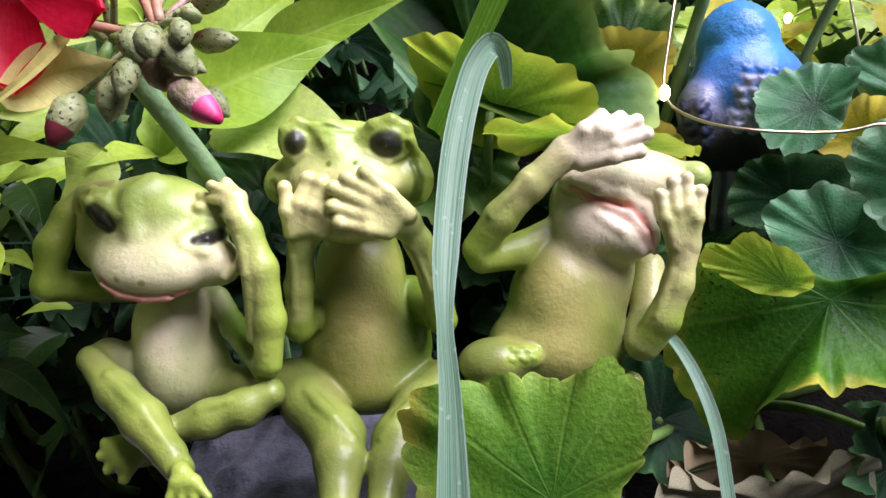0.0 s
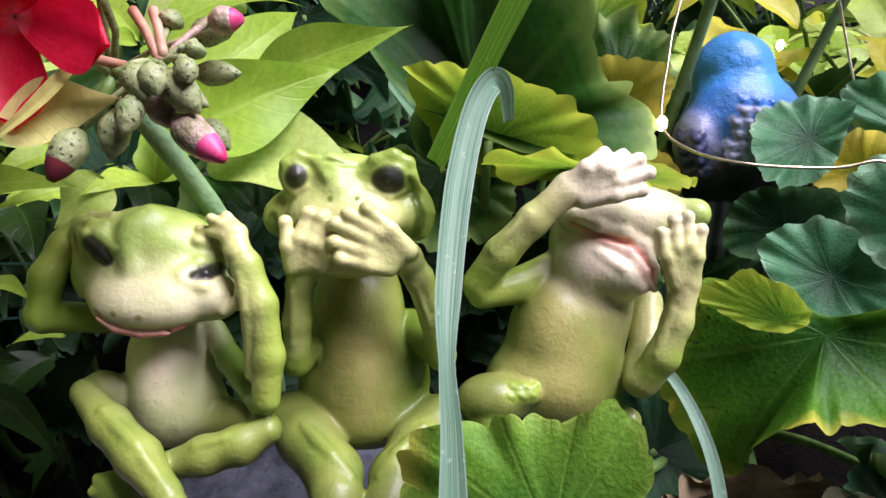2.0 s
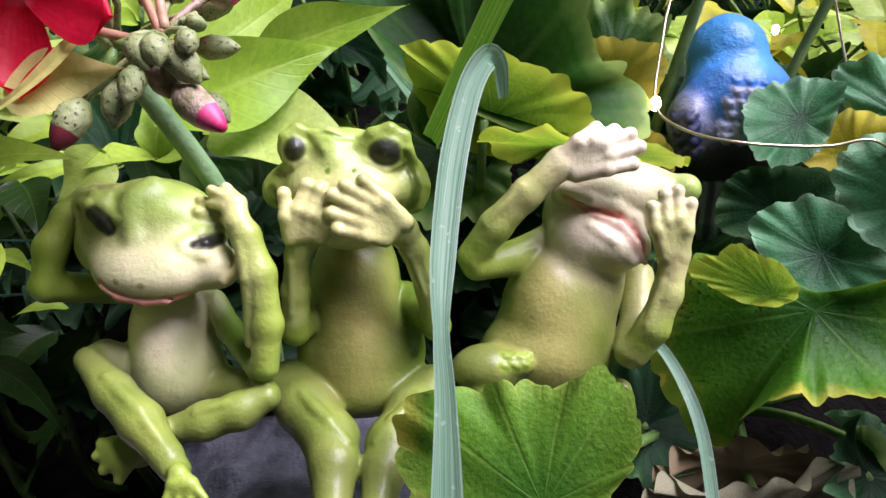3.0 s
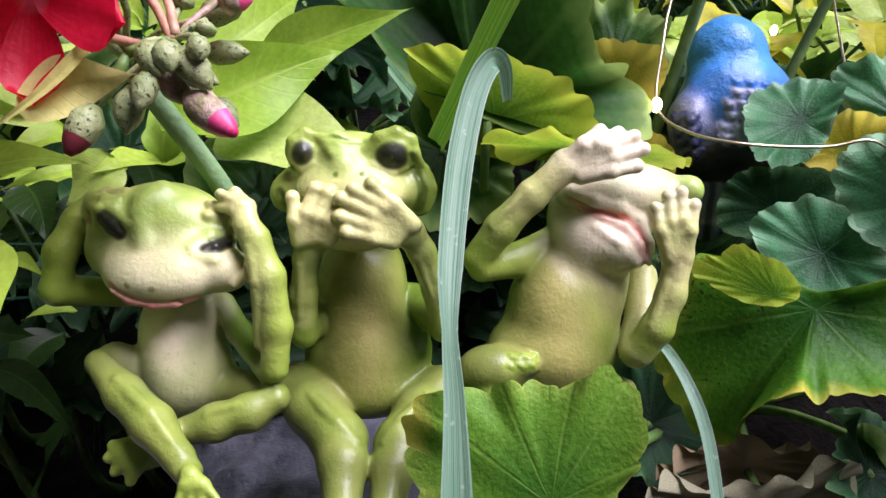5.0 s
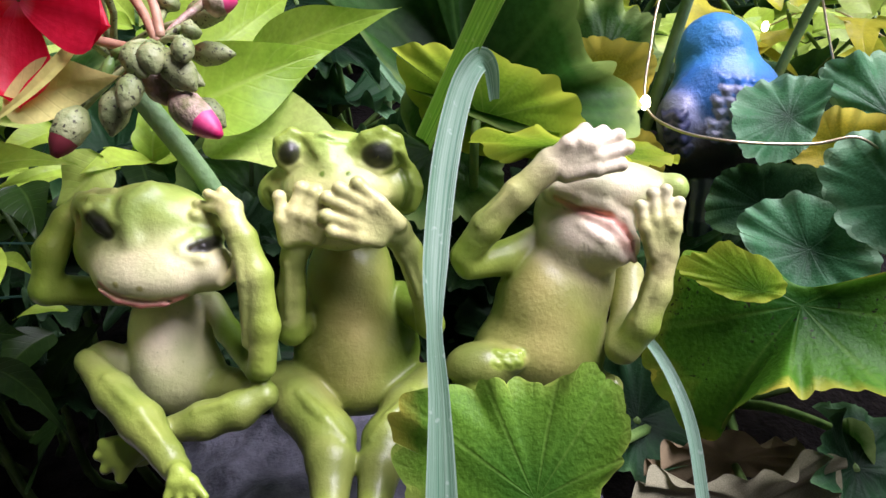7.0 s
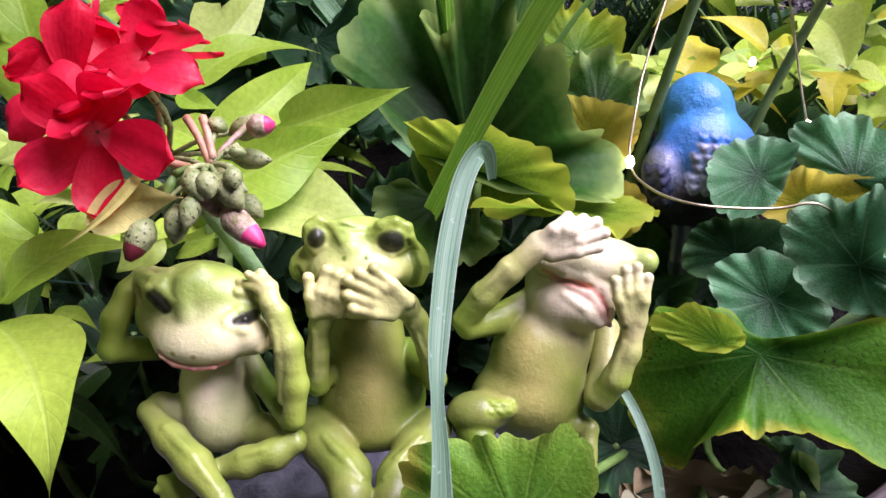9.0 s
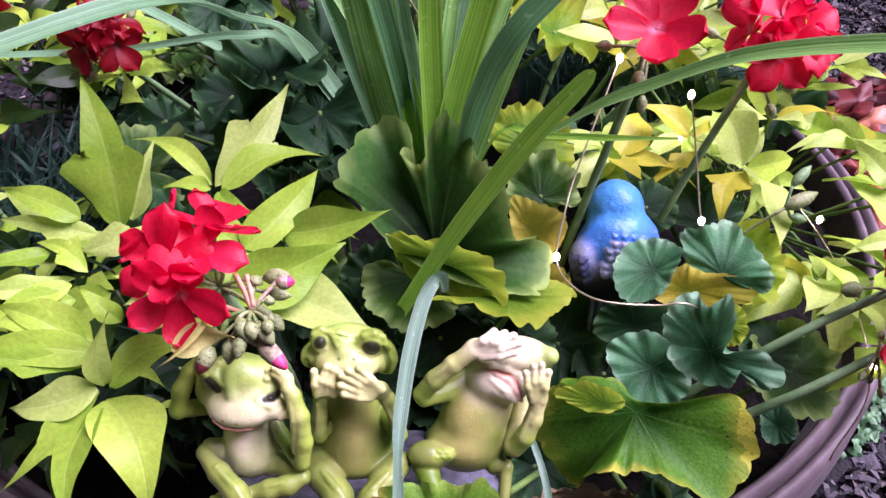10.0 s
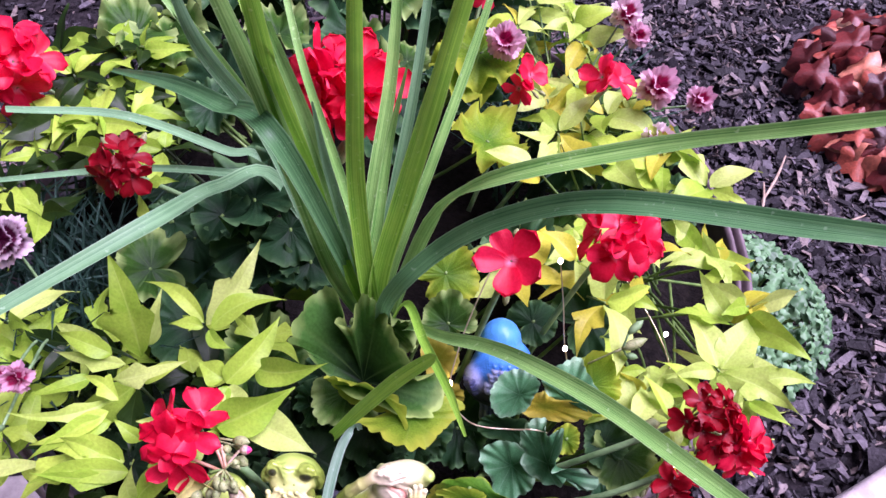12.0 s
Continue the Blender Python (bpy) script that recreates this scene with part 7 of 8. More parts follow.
shaped_leaf(geranium_front, (0.0835, 0.0095, 0.6625), [(-18.4, -0.8, 6.5), (-16.3, 0.0, 9.7), (-13.0, 0.5, 9.3), (-9.6, 1.0, 12.0), (-4.5, 1.5, 9.0), (0.5, 2.3, 6.5), (5.5, 2.7, 1.0), (6.0, 2.0, -2.0), (0.0, -1.0, -2.0), (-7.5, -1.7, 0.0), (-14.5, -1.3, 4.0)], M_LIME, ruffle=0.015, seed=33)
shaped_leaf(geranium_middle, (0.0265, 0.0575, 0.6860), [(-26.5, 1.1, 20.5), (-34.1, 6.5, 24.7), (-31.0, 12.5, 34.0), (-24.7, 26.5, 36.0), (-18.0, 26.5, 40.0), (-12.1, 23.6, 40.5), (-8.7, 11.5, 40.8), (-12.5, 9.7, 35.5), (-7.5, 9.7, 32.5), (-4.0, 11.5, 34.0), (-3.9, 18.9, 38.2), (0.5, 20.0, 44.0), (4.7, 18.1, 46.1), (10.8, 15.9, 41.0), (12.7, 10.6, 34.5), (17.5, 2.5, 33.0), (22.5, -1.5, 28.0), (26.4, -5.8, 13.0), (35.5, 2.5, 7.0), (41.8, 3.5, -3.0), (37.5, -9.5, -6.0), (31.6, -19.3, -1.0), (18.5, -15.5, -2.0), (3.5, -10.5, -1.0), (-14.5, -4.5, 6.0)], M_CUP, label="large cupped geranium leaf, dark inside with lime edge", ruffle=0.04, seed=5)
shaped_leaf(geranium_middle, (0.0300, 0.0540, 0.6830), [(-20.2, -3.1, 17.2), (-15.0, -6.0, 20.0), (-8.0, -8.5, 20.3), (0.0, -7.0, 18.5), (7.6, -9.0, 15.8), (14.0, -10.0, 13.5), (18.6, -14.0, 10.0), (20.0, -21.0, 4.0), (18.0, -14.0, -3.0), (8.0, -7.0, -7.0), (-6.0, -5.0, -6.0), (-15.0, -3.0, 3.0)], M_LIME, ruffle=0.03, seed=6)
shaped_leaf(geranium_middle, (0.0520, 0.0420, 0.6800), [(-26.1, -7.6, 7.8), (-15.7, -15.0, 11.5), (-8.0, -20.0, 12.5), (1.6, -20.9, 8.0), (10.0, -14.0, 2.0), (15.6, -4.2, -2.1), (22.0, 5.0, -6.0), (26.1, 13.8, -8.9), (18.0, 16.0, -6.0), (6.0, 14.0, -3.0), (-9.0, 8.0, -4.0), (-20.0, 0.0, -2.0)], M_LIME, ruffle=0.03, seed=7)
shaped_leaf(geranium_middle, (0.0622, 0.0738, 0.6840), [(-6.7, 11.9, 8.0), (1.5, 5.5, 10.0), (10.4, -1.2, 10.0), (11.1, -6.7, 4.0), (4.6, -9.0, -4.0), (-4.8, -5.0, -4.0), (-8.0, 3.8, 2.0)], M_YELLOW, label="yellow dying geranium leaf beside the bird", ruffle=0.04, seed=8)
shaped_leaf(geranium_middle, (0.0685, 0.0641, 0.6640), [(-8.4, 4.4, 6.0), (3.1, 3.4, 10.0), (9.4, -1.5, 4.0), (5.6, -3.0, -4.0), (-3.1, -1.7, -8.0), (-11.7, 0.8, -4.0)], M_YELLOW, ruffle=0.04, seed=9)
shaped_leaf(geranium_front, (0.1188, 0.0239, 0.6740), [(-11.9, 17.5, 1.0), (-4.0, 20.7, 8.0), (-0.7, 9.3, 12.0), (5.1, 10.5, 16.0), (2.5, -5.4, 16.0), (-0.4, -7.9, 8.0), (15.2, -2.9, 4.0), (24.1, -6.5, -6.0), (17.5, -7.9, -10.0), (9.7, -6.2, -2.0), (6.7, -6.7, -10.0), (-5.0, -3.1, -10.0), (-12.5, 6.1, -6.0)], M_BLUISH, label="ruffled blue-green geranium leaf", ruffle=0.06, seed=11)
shaped_leaf(geranium_front, (0.1054, 0.0577, 0.6800), [(-15.1, -0.9, 1.0), (-7.7, 11.0, 4.0), (2.6, 10.1, 7.0), (9.1, 2.7, 8.0), (6.6, -2.4, 3.0), (2.2, -6.1, -6.0), (-10.2, -7.9, -8.0)], M_BLUISH, ruffle=0.05, seed=12)
shaped_leaf(geranium_front, (0.1302, 0.0552, 0.6800), [(-12.8, 6.6, 2.0), (-13.2, 15.6, 8.0), (-7.0, 13.2, 12.0), (4.7, 20.5, 10.0), (7.9, 10.5, 11.0), (13.7, 3.6, 6.0), (15.0, -4.4, 5.0), (15.4, -4.0, -4.0), (7.5, -1.9, -4.0), (-7.1, 2.2, -4.0)], M_BLUISH, ruffle=0.05, seed=13)
shaped_leaf(geranium_front, (0.1183, 0.0559, 0.6720), [(-13.0, -1.6, 0.0), (-10.3, 2.1, 5.0), (-2.2, 3.2, 10.0), (4.4, -0.6, 10.0), (18.7, -1.4, 8.0), (22.9, -5.8, 3.0), (13.6, -5.1, -4.0), (-3.6, -3.7, -5.0)], M_YELLOW, ruffle=0.03, seed=14)
shaped_leaf(geranium_front, (0.1001, 0.0496, 0.6600), [(-14.4, 0.7, 4.0), (-10.4, 1.5, 10.0), (0.1, -0.6, 12.0), (12.6, -1.4, 10.0), (15.5, -7.9, 4.0), (8.5, -7.8, -4.0), (-6.1, -3.4, -6.0), (-14.0, -0.7, -4.0)], M_DARK, ruffle=0.03, seed=15)
shaped_leaf(geranium_front, (0.1024, 0.0291, 0.6600), [(-16.3, 1.8, 4.0), (-11.6, 7.0, 8.0), (0.1, 7.7, 10.0), (9.8, -0.4, 8.0), (10.3, -10.9, 2.0), (3.6, -14.0, -5.0), (-6.0, -15.5, -8.0), (-9.8, -5.7, -5.0)], M_BLUISH, label="dusty grey-green geranium leaf", ruffle=0.045, seed=16)
shaped_leaf(geranium_front, (0.1518, 0.0232, 0.6360), [(-6.0, 3.4, 4.0), (-1.2, 6.6, 7.0), (3.1, 0.4, 7.0), (5.8, -4.3, 2.0), (2.9, -4.5, -4.0), (-4.6, -3.3, -4.0)], M_BLUISH, ruffle=0.05, seed=17)
shaped_leaf(geranium_front, (0.1046, -0.0032, 0.6300), [(-4.6, 1.4, 2.0), (-1.2, 3.2, 6.0), (2.1, -1.8, 6.0), (3.3, -4.8, -8.0), (-1.5, -5.7, -12.0), (-4.6, -2.3, -6.0)], M_GREEN, ruffle=0.02, seed=18)
geranium_leaf(geranium_middle, (0.0353, 0.0851, 0.6980), (0.0424, 0.0879, 0.7160), (0.1, -0.7, 0.6), M_GREEN, 0.3, 0.12, seed=12)
geranium_leaf(geranium_middle, (0.0182, 0.0610, 0.6720), (0.0328, 0.0514, 0.6620), (0.0, -0.6, 0.8), M_GREEN, 0.12, 0.1, seed=15)
geranium_leaf(geranium_middle, (0.1149, 0.1119, 0.6680), (0.1276, 0.1165, 0.6720), (0.0, -0.5, 0.85), M_DARK, 0.12, 0.06)
geranium_leaf(geranium_middle, (0.0651, 0.1257, 0.6900), (0.0821, 0.1347, 0.6940), (0.2, -0.5, 0.85), M_LIME, 0.2, 0.1)
geranium_leaf(geranium_middle, (0.0675, 0.0964, 0.6840), (0.0538, 0.1051, 0.6900), (0.1, -0.5, 0.85), M_GREEN, 0.2, 0.1)
geranium_leaf(geranium_middle, (0.0034, 0.0754, 0.6580), (-0.0055, 0.0860, 0.6640), (0.0, -0.5, 0.85), M_DARK, 0.25, 0.16)
geranium_leaf(geranium_middle, (-0.0010, 0.0621, 0.6550), (0.0083, 0.0671, 0.6620), (0.0, -0.5, 0.85), M_DARK, 0.25, 0.18)
geranium_leaf(geranium_middle, (0.0095, 0.0611, 0.6480), (0.0174, 0.0666, 0.6500), (0.0, -0.5, 0.85), M_DARK, 0.2, 0.16)
geranium_leaf(geranium_middle, (0.0259, 0.0575, 0.6400), (0.0371, 0.0483, 0.6350), (0.0, -0.5, 0.85), M_DARK, 0.2, 0.1)
geranium_leaf(geranium_middle, (0.0557, 0.0550, 0.6450), (0.0691, 0.0428, 0.6400), (0.0, -0.5, 0.85), M_DARK, 0.2, 0.12)
geranium_leaf(geranium_middle, (0.0751, 0.0592, 0.6400), (0.0913, 0.0469, 0.6350), (0.0, -0.5, 0.85), M_DARK, 0.2, 0.12)
geranium_leaf(geranium_back, (-0.0652, 0.1620, 0.6900), (-0.0729, 0.1457, 0.6860), (0.0, -0.5, 0.85), M_DARK, 0.15, 0.13)
geranium_leaf(geranium_back, (-0.0481, 0.1709, 0.6950), (-0.0678, 0.1931, 0.6910), (0.0, -0.5, 0.85), M_DARK, 0.15, 0.13)
geranium_leaf(geranium_back, (-0.0264, 0.1583, 0.6850), (-0.0100, 0.1410, 0.6810), (0.0, -0.5, 0.85), M_DARK, 0.15, 0.13)
geranium_leaf(geranium_back, (-0.0511, 0.1551, 0.6750), (-0.0748, 0.1494, 0.6710), (0.0, -0.5, 0.85), M_DARK, 0.15, 0.13)
geranium_leaf(geranium_back, (-0.0136, 0.1432, 0.6750), (-0.0008, 0.1307, 0.6710), (0.0, -0.5, 0.85), M_DARK, 0.15, 0.13)
geranium_leaf(geranium_back, (-0.0366, 0.1345, 0.6700), (-0.0456, 0.1518, 0.6660), (0.0, -0.5, 0.85), M_DARK, 0.15, 0.13)
geranium_leaf(geranium_back, (-0.0941, 0.2600, 0.6900), (-0.1051, 0.2438, 0.6860), (0.0, -0.5, 0.85), M_DARK, 0.15, 0.13)
geranium_leaf(geranium_back, (-0.0931, 0.2902, 0.6900), (-0.0724, 0.2711, 0.6860), (0.0, -0.5, 0.85), M_DARK, 0.15, 0.13)
geranium_leaf(geranium_back, (-0.0355, 0.2269, 0.6800), (-0.0527, 0.2498, 0.6760), (0.0, -0.5, 0.85), M_DARK, 0.15, 0.13)
geranium_leaf(geranium_back, (-0.1017, 0.1730, 0.6700), (-0.1094, 0.1629, 0.6660), (0.0, -0.5, 0.85), M_DARK, 0.15, 0.13)
geranium_leaf(geranium_back, (0.0869, 0.2364, 0.6900), (0.1020, 0.2587, 0.6860), (0.0, -0.4, 0.9), M_LIME, 0.15, 0.12)
geranium_leaf(geranium_back, (0.0824, 0.3298, 0.6900), (0.0751, 0.2987, 0.6860), (0.0, -0.4, 0.9), M_LIME, 0.15, 0.12)
geranium_leaf(geranium_back, (-0.1699, 0.3415, 0.6850), (-0.1517, 0.3634, 0.6810), (0.0, -0.4, 0.9), M_GREEN, 0.15, 0.12)
geranium_leaf(geranium_back, (0.0710, 0.3192, 0.6800), (0.0916, 0.3397, 0.6760), (0.0, -0.4, 0.9), M_LIME, 0.15, 0.12)
geranium_leaf(geranium_back, (-0.1467, 0.3435, 0.6800), (-0.1258, 0.3230, 0.6760), (0.0, -0.4, 0.9), M_GREEN, 0.15, 0.12)
flower_head(geranium_left, (-0.0400, 0.0015, 0.7300), (-0.25, -0.4, 0.9), 0.02, 5, M_RED, 3, buds=4, root=(-0.022, 0.026, 0.60), stalk_r=0.0019, stalk_mid=(-0.0185, 0.0080, 0.675), floret_r=0.0135, bud_side=(1.0, -0.3, 0.1), label="loose red geranium flower head with green buds")
flower_head(geranium_middle, (0.0935, 0.0750, 0.7640), (-0.1, -0.6, 0.75), 0.016, 1, M_RED, 4, buds=6, root=(0.070, 0.085, 0.62), floret_r=0.0165)
flower_head(geranium_middle, (0.1480, 0.1050, 0.7480), (0.1, -0.55, 0.8), 0.021, 5, M_RED, 5, buds=3, root=(0.105, 0.100, 0.62), floret_r=0.0145)
flower_head(geranium_front, (0.1910, 0.0360, 0.7020), (0.3, -0.4, 0.85), 0.024, 11, M_CRIMSON, 6, buds=6, root=(0.110, 0.040, 0.62), floret_r=0.009, stalk_mid=(0.150, 0.036, 0.668))
flower_head(geranium_front, (0.2060, 0.0300, 0.6930), (0.4, -0.6, 0.7), 0.016, 5, M_RED, 7, buds=1, floret_r=0.0115)
flower_head(geranium_front, (0.1730, 0.0110, 0.6860), (0.3, -0.6, 0.6), 0.011, 3, M_CRIMSON, 8, buds=4, root=(0.115, 0.020, 0.63), floret_r=0.010, stalk_mid=(0.145, 0.014, 0.663))
flower_head(geranium_back, (0.0030, 0.2080, 0.7480), (0.0, -0.6, 0.8), 0.034, 11, M_RED, 9, buds=2, root=(0.0, 0.24, 0.60), floret_r=0.022)
flower_head(geranium_back, (-0.1220, 0.1762, 0.7120), (0.1, -0.5, 0.85), 0.02, 6, M_CRIMSON, 10, buds=6, root=(-0.06, 0.22, 0.60), floret_r=0.0125)
flower_head(geranium_back, (-0.2250, 0.2740, 0.7060), (0.1, -0.5, 0.85), 0.032, 6, M_RED, 11, buds=1, root=(-0.1, 0.25, 0.60), floret_r=0.022)
flower_head(geranium_back, (0.1640, 0.2600, 0.7220), (0.1, -0.6, 0.75), 0.014, 2, M_RED, 12, buds=3, root=(0.10, 0.26, 0.60), floret_r=0.015)
flower_head(geranium_back, (0.1130, 0.2750, 0.7080), (0.0, -0.6, 0.75), 0.014, 2, M_RED, 13, buds=3, root=(0.08, 0.26, 0.60), floret_r=0.013)
flower_head(geranium_back, (0.0850, 0.3900, 0.7100), (0.0, -0.6, 0.75), 0.014, 2, M_RED, 14, buds=3, root=(0.05, 0.30, 0.60), floret_r=0.015)

def bud(plant, hub, base, tip, radius, mat, label="", tip_mat=None):
    """A flower bud on its own short stalk, with a coloured tip where it opens."""
    v, f = join_data([tube_data([hub, (np.array(hub) + base) / 2 + (0, 0, 0.0006), base], [0.0006, 0.0005, 0.0007], 6, 6), bud_data(base, tip, radius)])
    ob = child("bud", mesh_of("bud", v, f, mat), plant, None, label)
    if tip_mat:
        d = np.array(tip) - base
        v, f = tube_data([base + d * 0.62, base + d * 0.85, base + d * 1.07], [radius * 0.86, radius * 0.66, radius * 0.22], 8, 6)
        child("petal_tip", mesh_of("petal_tip", v, f, tip_mat), ob)
    return ob


bud(geranium_left, (-0.0223, -0.0083, 0.7210), (-0.0197, -0.0140, 0.7155), (-0.0128, -0.0197, 0.7123), 0.00268, M_BUD_PINK, tip_mat=M_MAGENTA)
bud(geranium_left, (-0.0223, -0.0083, 0.7210), (-0.0202, -0.0127, 0.7216), (-0.0155, -0.0166, 0.7173), 0.00247, M_BUD)
bud(geranium_left, (-0.0223, -0.0083, 0.7210), (-0.0248, -0.0121, 0.7223), (-0.0217, -0.0174, 0.7196), 0.00226, M_BUD)
bud(geranium_left, (-0.0223, -0.0083, 0.7210), (-0.0235, -0.0107, 0.7190), (-0.0205, -0.0146, 0.7145), 0.00205, M_BUD_PINK)
bud(geranium_left, (-0.0223, -0.0083, 0.7210), (-0.0269, -0.0142, 0.7170), (-0.0276, -0.0185, 0.7117), 0.00226, M_BUD)
bud(geranium_left, (-0.0223, -0.0083, 0.7210), (-0.0324, -0.0145, 0.7143), (-0.0353, -0.0195, 0.7098), 0.00268, M_BUD, tip_mat=M_CRIMSON)
bud(geranium_left, (-0.0223, -0.0083, 0.7210), (-0.0177, -0.0048, 0.7232), (-0.0185, -0.0060, 0.7211), 0.00186, M_BUD)
bud(geranium_left, (-0.0223, -0.0083, 0.7210), (-0.0224, -0.0016, 0.7244), (-0.0211, -0.0003, 0.7266), 0.00205, M_BUD)
bud(geranium_left, (-0.0223, -0.0083, 0.7210), (-0.0165, -0.0013, 0.7251), (-0.0119, -0.0012, 0.7254), 0.00226, M_BUD_PINK, tip_mat=M_MAGENTA)
bud(geranium_left, (-0.0223, -0.0083, 0.7210), (-0.0283, -0.0097, 0.7204), (-0.0304, -0.0126, 0.7156), 0.00095, M_STEM)
bud(geranium_left, (-0.0223, -0.0083, 0.7210), (-0.0315, -0.0103, 0.7173), (-0.0332, -0.0133, 0.7143), 0.00111, M_STEM)
bud(geranium_left, (-0.0223, -0.0083, 0.7210), (-0.0218, -0.0138, 0.7228), (-0.0201, -0.0177, 0.7202), 0.00210, M_BUD)
bud(geranium_left, (-0.0223, -0.0083, 0.7210), (-0.0236, -0.0157, 0.7196), (-0.0246, -0.0203, 0.7158), 0.00190, M_BUD)
bud(geranium_left, (-0.0223, -0.0083, 0.7210), (-0.0172, -0.0135, 0.7234), (-0.0162, -0.0170, 0.7215), 0.00170, M_BUD)
tube('pedicel', [(-0.0499, -0.0018, 0.7229), (-0.0359, -0.0050, 0.7220), (-0.0223, -0.0089, 0.7200)], [0.0008, 0.0007, 0.0008], M_STEM_RED, geranium_left, 7, 10)
tube('pedicel', [(-0.0273, -0.0001, 0.7266), (-0.0247, -0.0038, 0.7245), (-0.0221, -0.0081, 0.7214)], [0.0008, 0.0007, 0.0008], M_STEM_RED, geranium_left, 7, 10)
tube('pedicel', [(-0.0244, -0.0002, 0.7266), (-0.0230, -0.0036, 0.7248), (-0.0217, -0.0077, 0.7221)], [0.0008, 0.0007, 0.0008], M_STEM_RED, geranium_left, 7, 10)
vine_leaf(geranium_left, (-0.0420, -0.0172, 0.7152), (-0.0252, -0.0154, 0.7189), 0.0081, (0.25, -0.75, 0.6), M_TURNED, -0.16, 0.5, -0.06)
vine_leaf(geranium_left, (-0.0318, -0.0090, 0.7233), (-0.0457, -0.0228, 0.7134), 0.0018, (0.3, -0.8, 0.4), M_TURNED, 0.06, 0.7, 0.06)

def dry_leaf(centre, reach, mat, label, seed):
    plant = thing("dry_leaf", Vector(centre) - Vector((0, 0, 0.02)), label, "dry leaf", "withered leaves")
    shaped_leaf(plant, centre, reach, mat, ruffle=0.09, seed=seed)


dry_leaf((0.0814, -0.0107, 0.6220), [(-24.3, 1.2, 2.0), (-21.7, 1.7, 8.0), (-8.6, 1.9, 6.0), (4.7, 0.2, 10.0), (12.7, -0.9, 16.0), (15.9, -2.3, 12.0), (11.7, -2.0, 0.0), (1.3, -1.5, -10.0), (-16.4, 1.4, -10.0)], M_DRY, "curled withered tan leaf lying on the soil", 31)
dry_leaf((0.0825, 0.0022, 0.6220), [(-21.0, -5.1, 2.0), (-17.8, -4.6, 8.0), (-7.6, -3.8, 12.0), (4.1, -3.9, 10.0), (12.7, -4.7, 8.0), (12.9, -3.8, 0.0), (2.3, -1.6, -6.0), (-9.7, -1.9, -6.0)], M_DRY_DARK, "crumpled brown dead leaf on the soil", 32)

# ---- vines that fill the planter ----
vine_right = thing("sweet_potato_vine", (0.19, 0.20, 0.585), "bright yellow-green sweet potato vine spilling over the planter rim", "vine", "sweet potato vines")
vine_back = thing("sweet_potato_vine", (-0.16, 0.28, 0.585), "chartreuse sweet potato vine at the back of the planter", "vine", "sweet potato vines")


def shoot(plant, node, reach, count, seed, mats, droop=0.3, width=0.37, facing=(0, -0.4, 0.9)):
    """A shoot tip: lance-shaped lobes round one node, on a stem from the soil."""
    r = np.random.default_rng(seed)
    n = Vector(node)
    a0 = r.uniform(0, 6.28)
    for k in range(count):
        a = a0 + k * 2 * math.pi / count + r.normal(0, 0.25)
        l = reach * r.uniform(0.65, 1.15)
        d = Vector((math.cos(a), math.sin(a), r.uniform(-droop, 0.45))).normalized()
        nrm = Vector(facing) + Vector(r.normal(0, 0.42, 3))
        vine_leaf(plant, n + d * 0.002, n + d * l, l * width * r.uniform(0.8, 1.2), nrm, mats[int(r.integers(len(mats)))], r.uniform(0.03, 0.12), r.uniform(0.2, 0.45), r.uniform(0, 0.15), seed * 50 + k)
    k = plant.location + Vector((r.normal(0, 0.02), r.normal(0, 0.02), 0.01))
    if n.y < 0.17 and n.x < 0:
        k = Vector((n.x + r.normal(0, 0.004), n.y + 0.01, 0.535))
    tube("stem", [n, (n + k) / 2 + Vector(r.normal(0, 0.006, 3)), k], [0.0007, 0.0009, 0.0012], M_STEM_SHADED if M_VINE_SHADED in mats else M_STEM, plant, 6, 9)


fill = np.random.default_rng(21)
for k in range(76):
    x, y = fill.uniform(0.10, 0.275), fill.uniform(0.075, 0.47)
    if (x - 0.01) ** 2 + (y - 0.25) ** 2 > 0.28 ** 2 or (x < 0.15 and y < 0.13) or x > 0.238 - 0.22 * max(0, y - 0.2) or (y > 0.29 and k % 3 == 0):
        continue
    z = 0.655 + fill.uniform(0, 0.045) - 0.12 * max(0, math.hypot(x - 0.01, y - 0.25) - 0.2)
    shoot(vine_right, (x, y, z), fill.uniform(0.026, 0.044), int(fill.integers(4, 7)), 300 + k, (M_VINE, M_VINE_PALE, M_VINE_GOLD, M_VINE_PALE), width=0.4)
for k in range(52):
    x, y = fill.uniform(-0.26, -0.08), fill.uniform(0.17, 0.40)
    if (x - 0.01) ** 2 + (y - 0.25) ** 2 > 0.27 ** 2 or (x > -0.12 and y < 0.36):
        continue
    shoot(vine_back, (x, y, fill.uniform(0.65, 0.69)), fill.uniform(0.03, 0.042), int(fill.integers(4, 7)), 400 + k, (M_VINE, M_VINE_SHADED, M_VINE))
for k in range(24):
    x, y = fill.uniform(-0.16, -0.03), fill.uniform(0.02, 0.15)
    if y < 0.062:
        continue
    shoot(vine_left, (x, y, fill.uniform(0.625, 0.66) - (0.02 if y < 0.04 else 0)), fill.uniform(0.025, 0.04), int(fill.integers(4, 6)), 500 + k, (M_VINE_SHADED, M_VINE_SHADED, M_VINE))
for k in range(16):
    x, y = fill.uniform(-0.235, -0.115), fill.uniform(0.0, 0.12)
    if (x - 0.01) ** 2 + (y - 0.25) ** 2 > 0.30 ** 2:
        continue
    shoot(vine_left, (x, y, fill.uniform(0.635, 0.672)), fill.uniform(0.032, 0.046), int(fill.integers(4, 6)), 560 + k, (M_VINE, M_VINE_PALE, M_VINE))
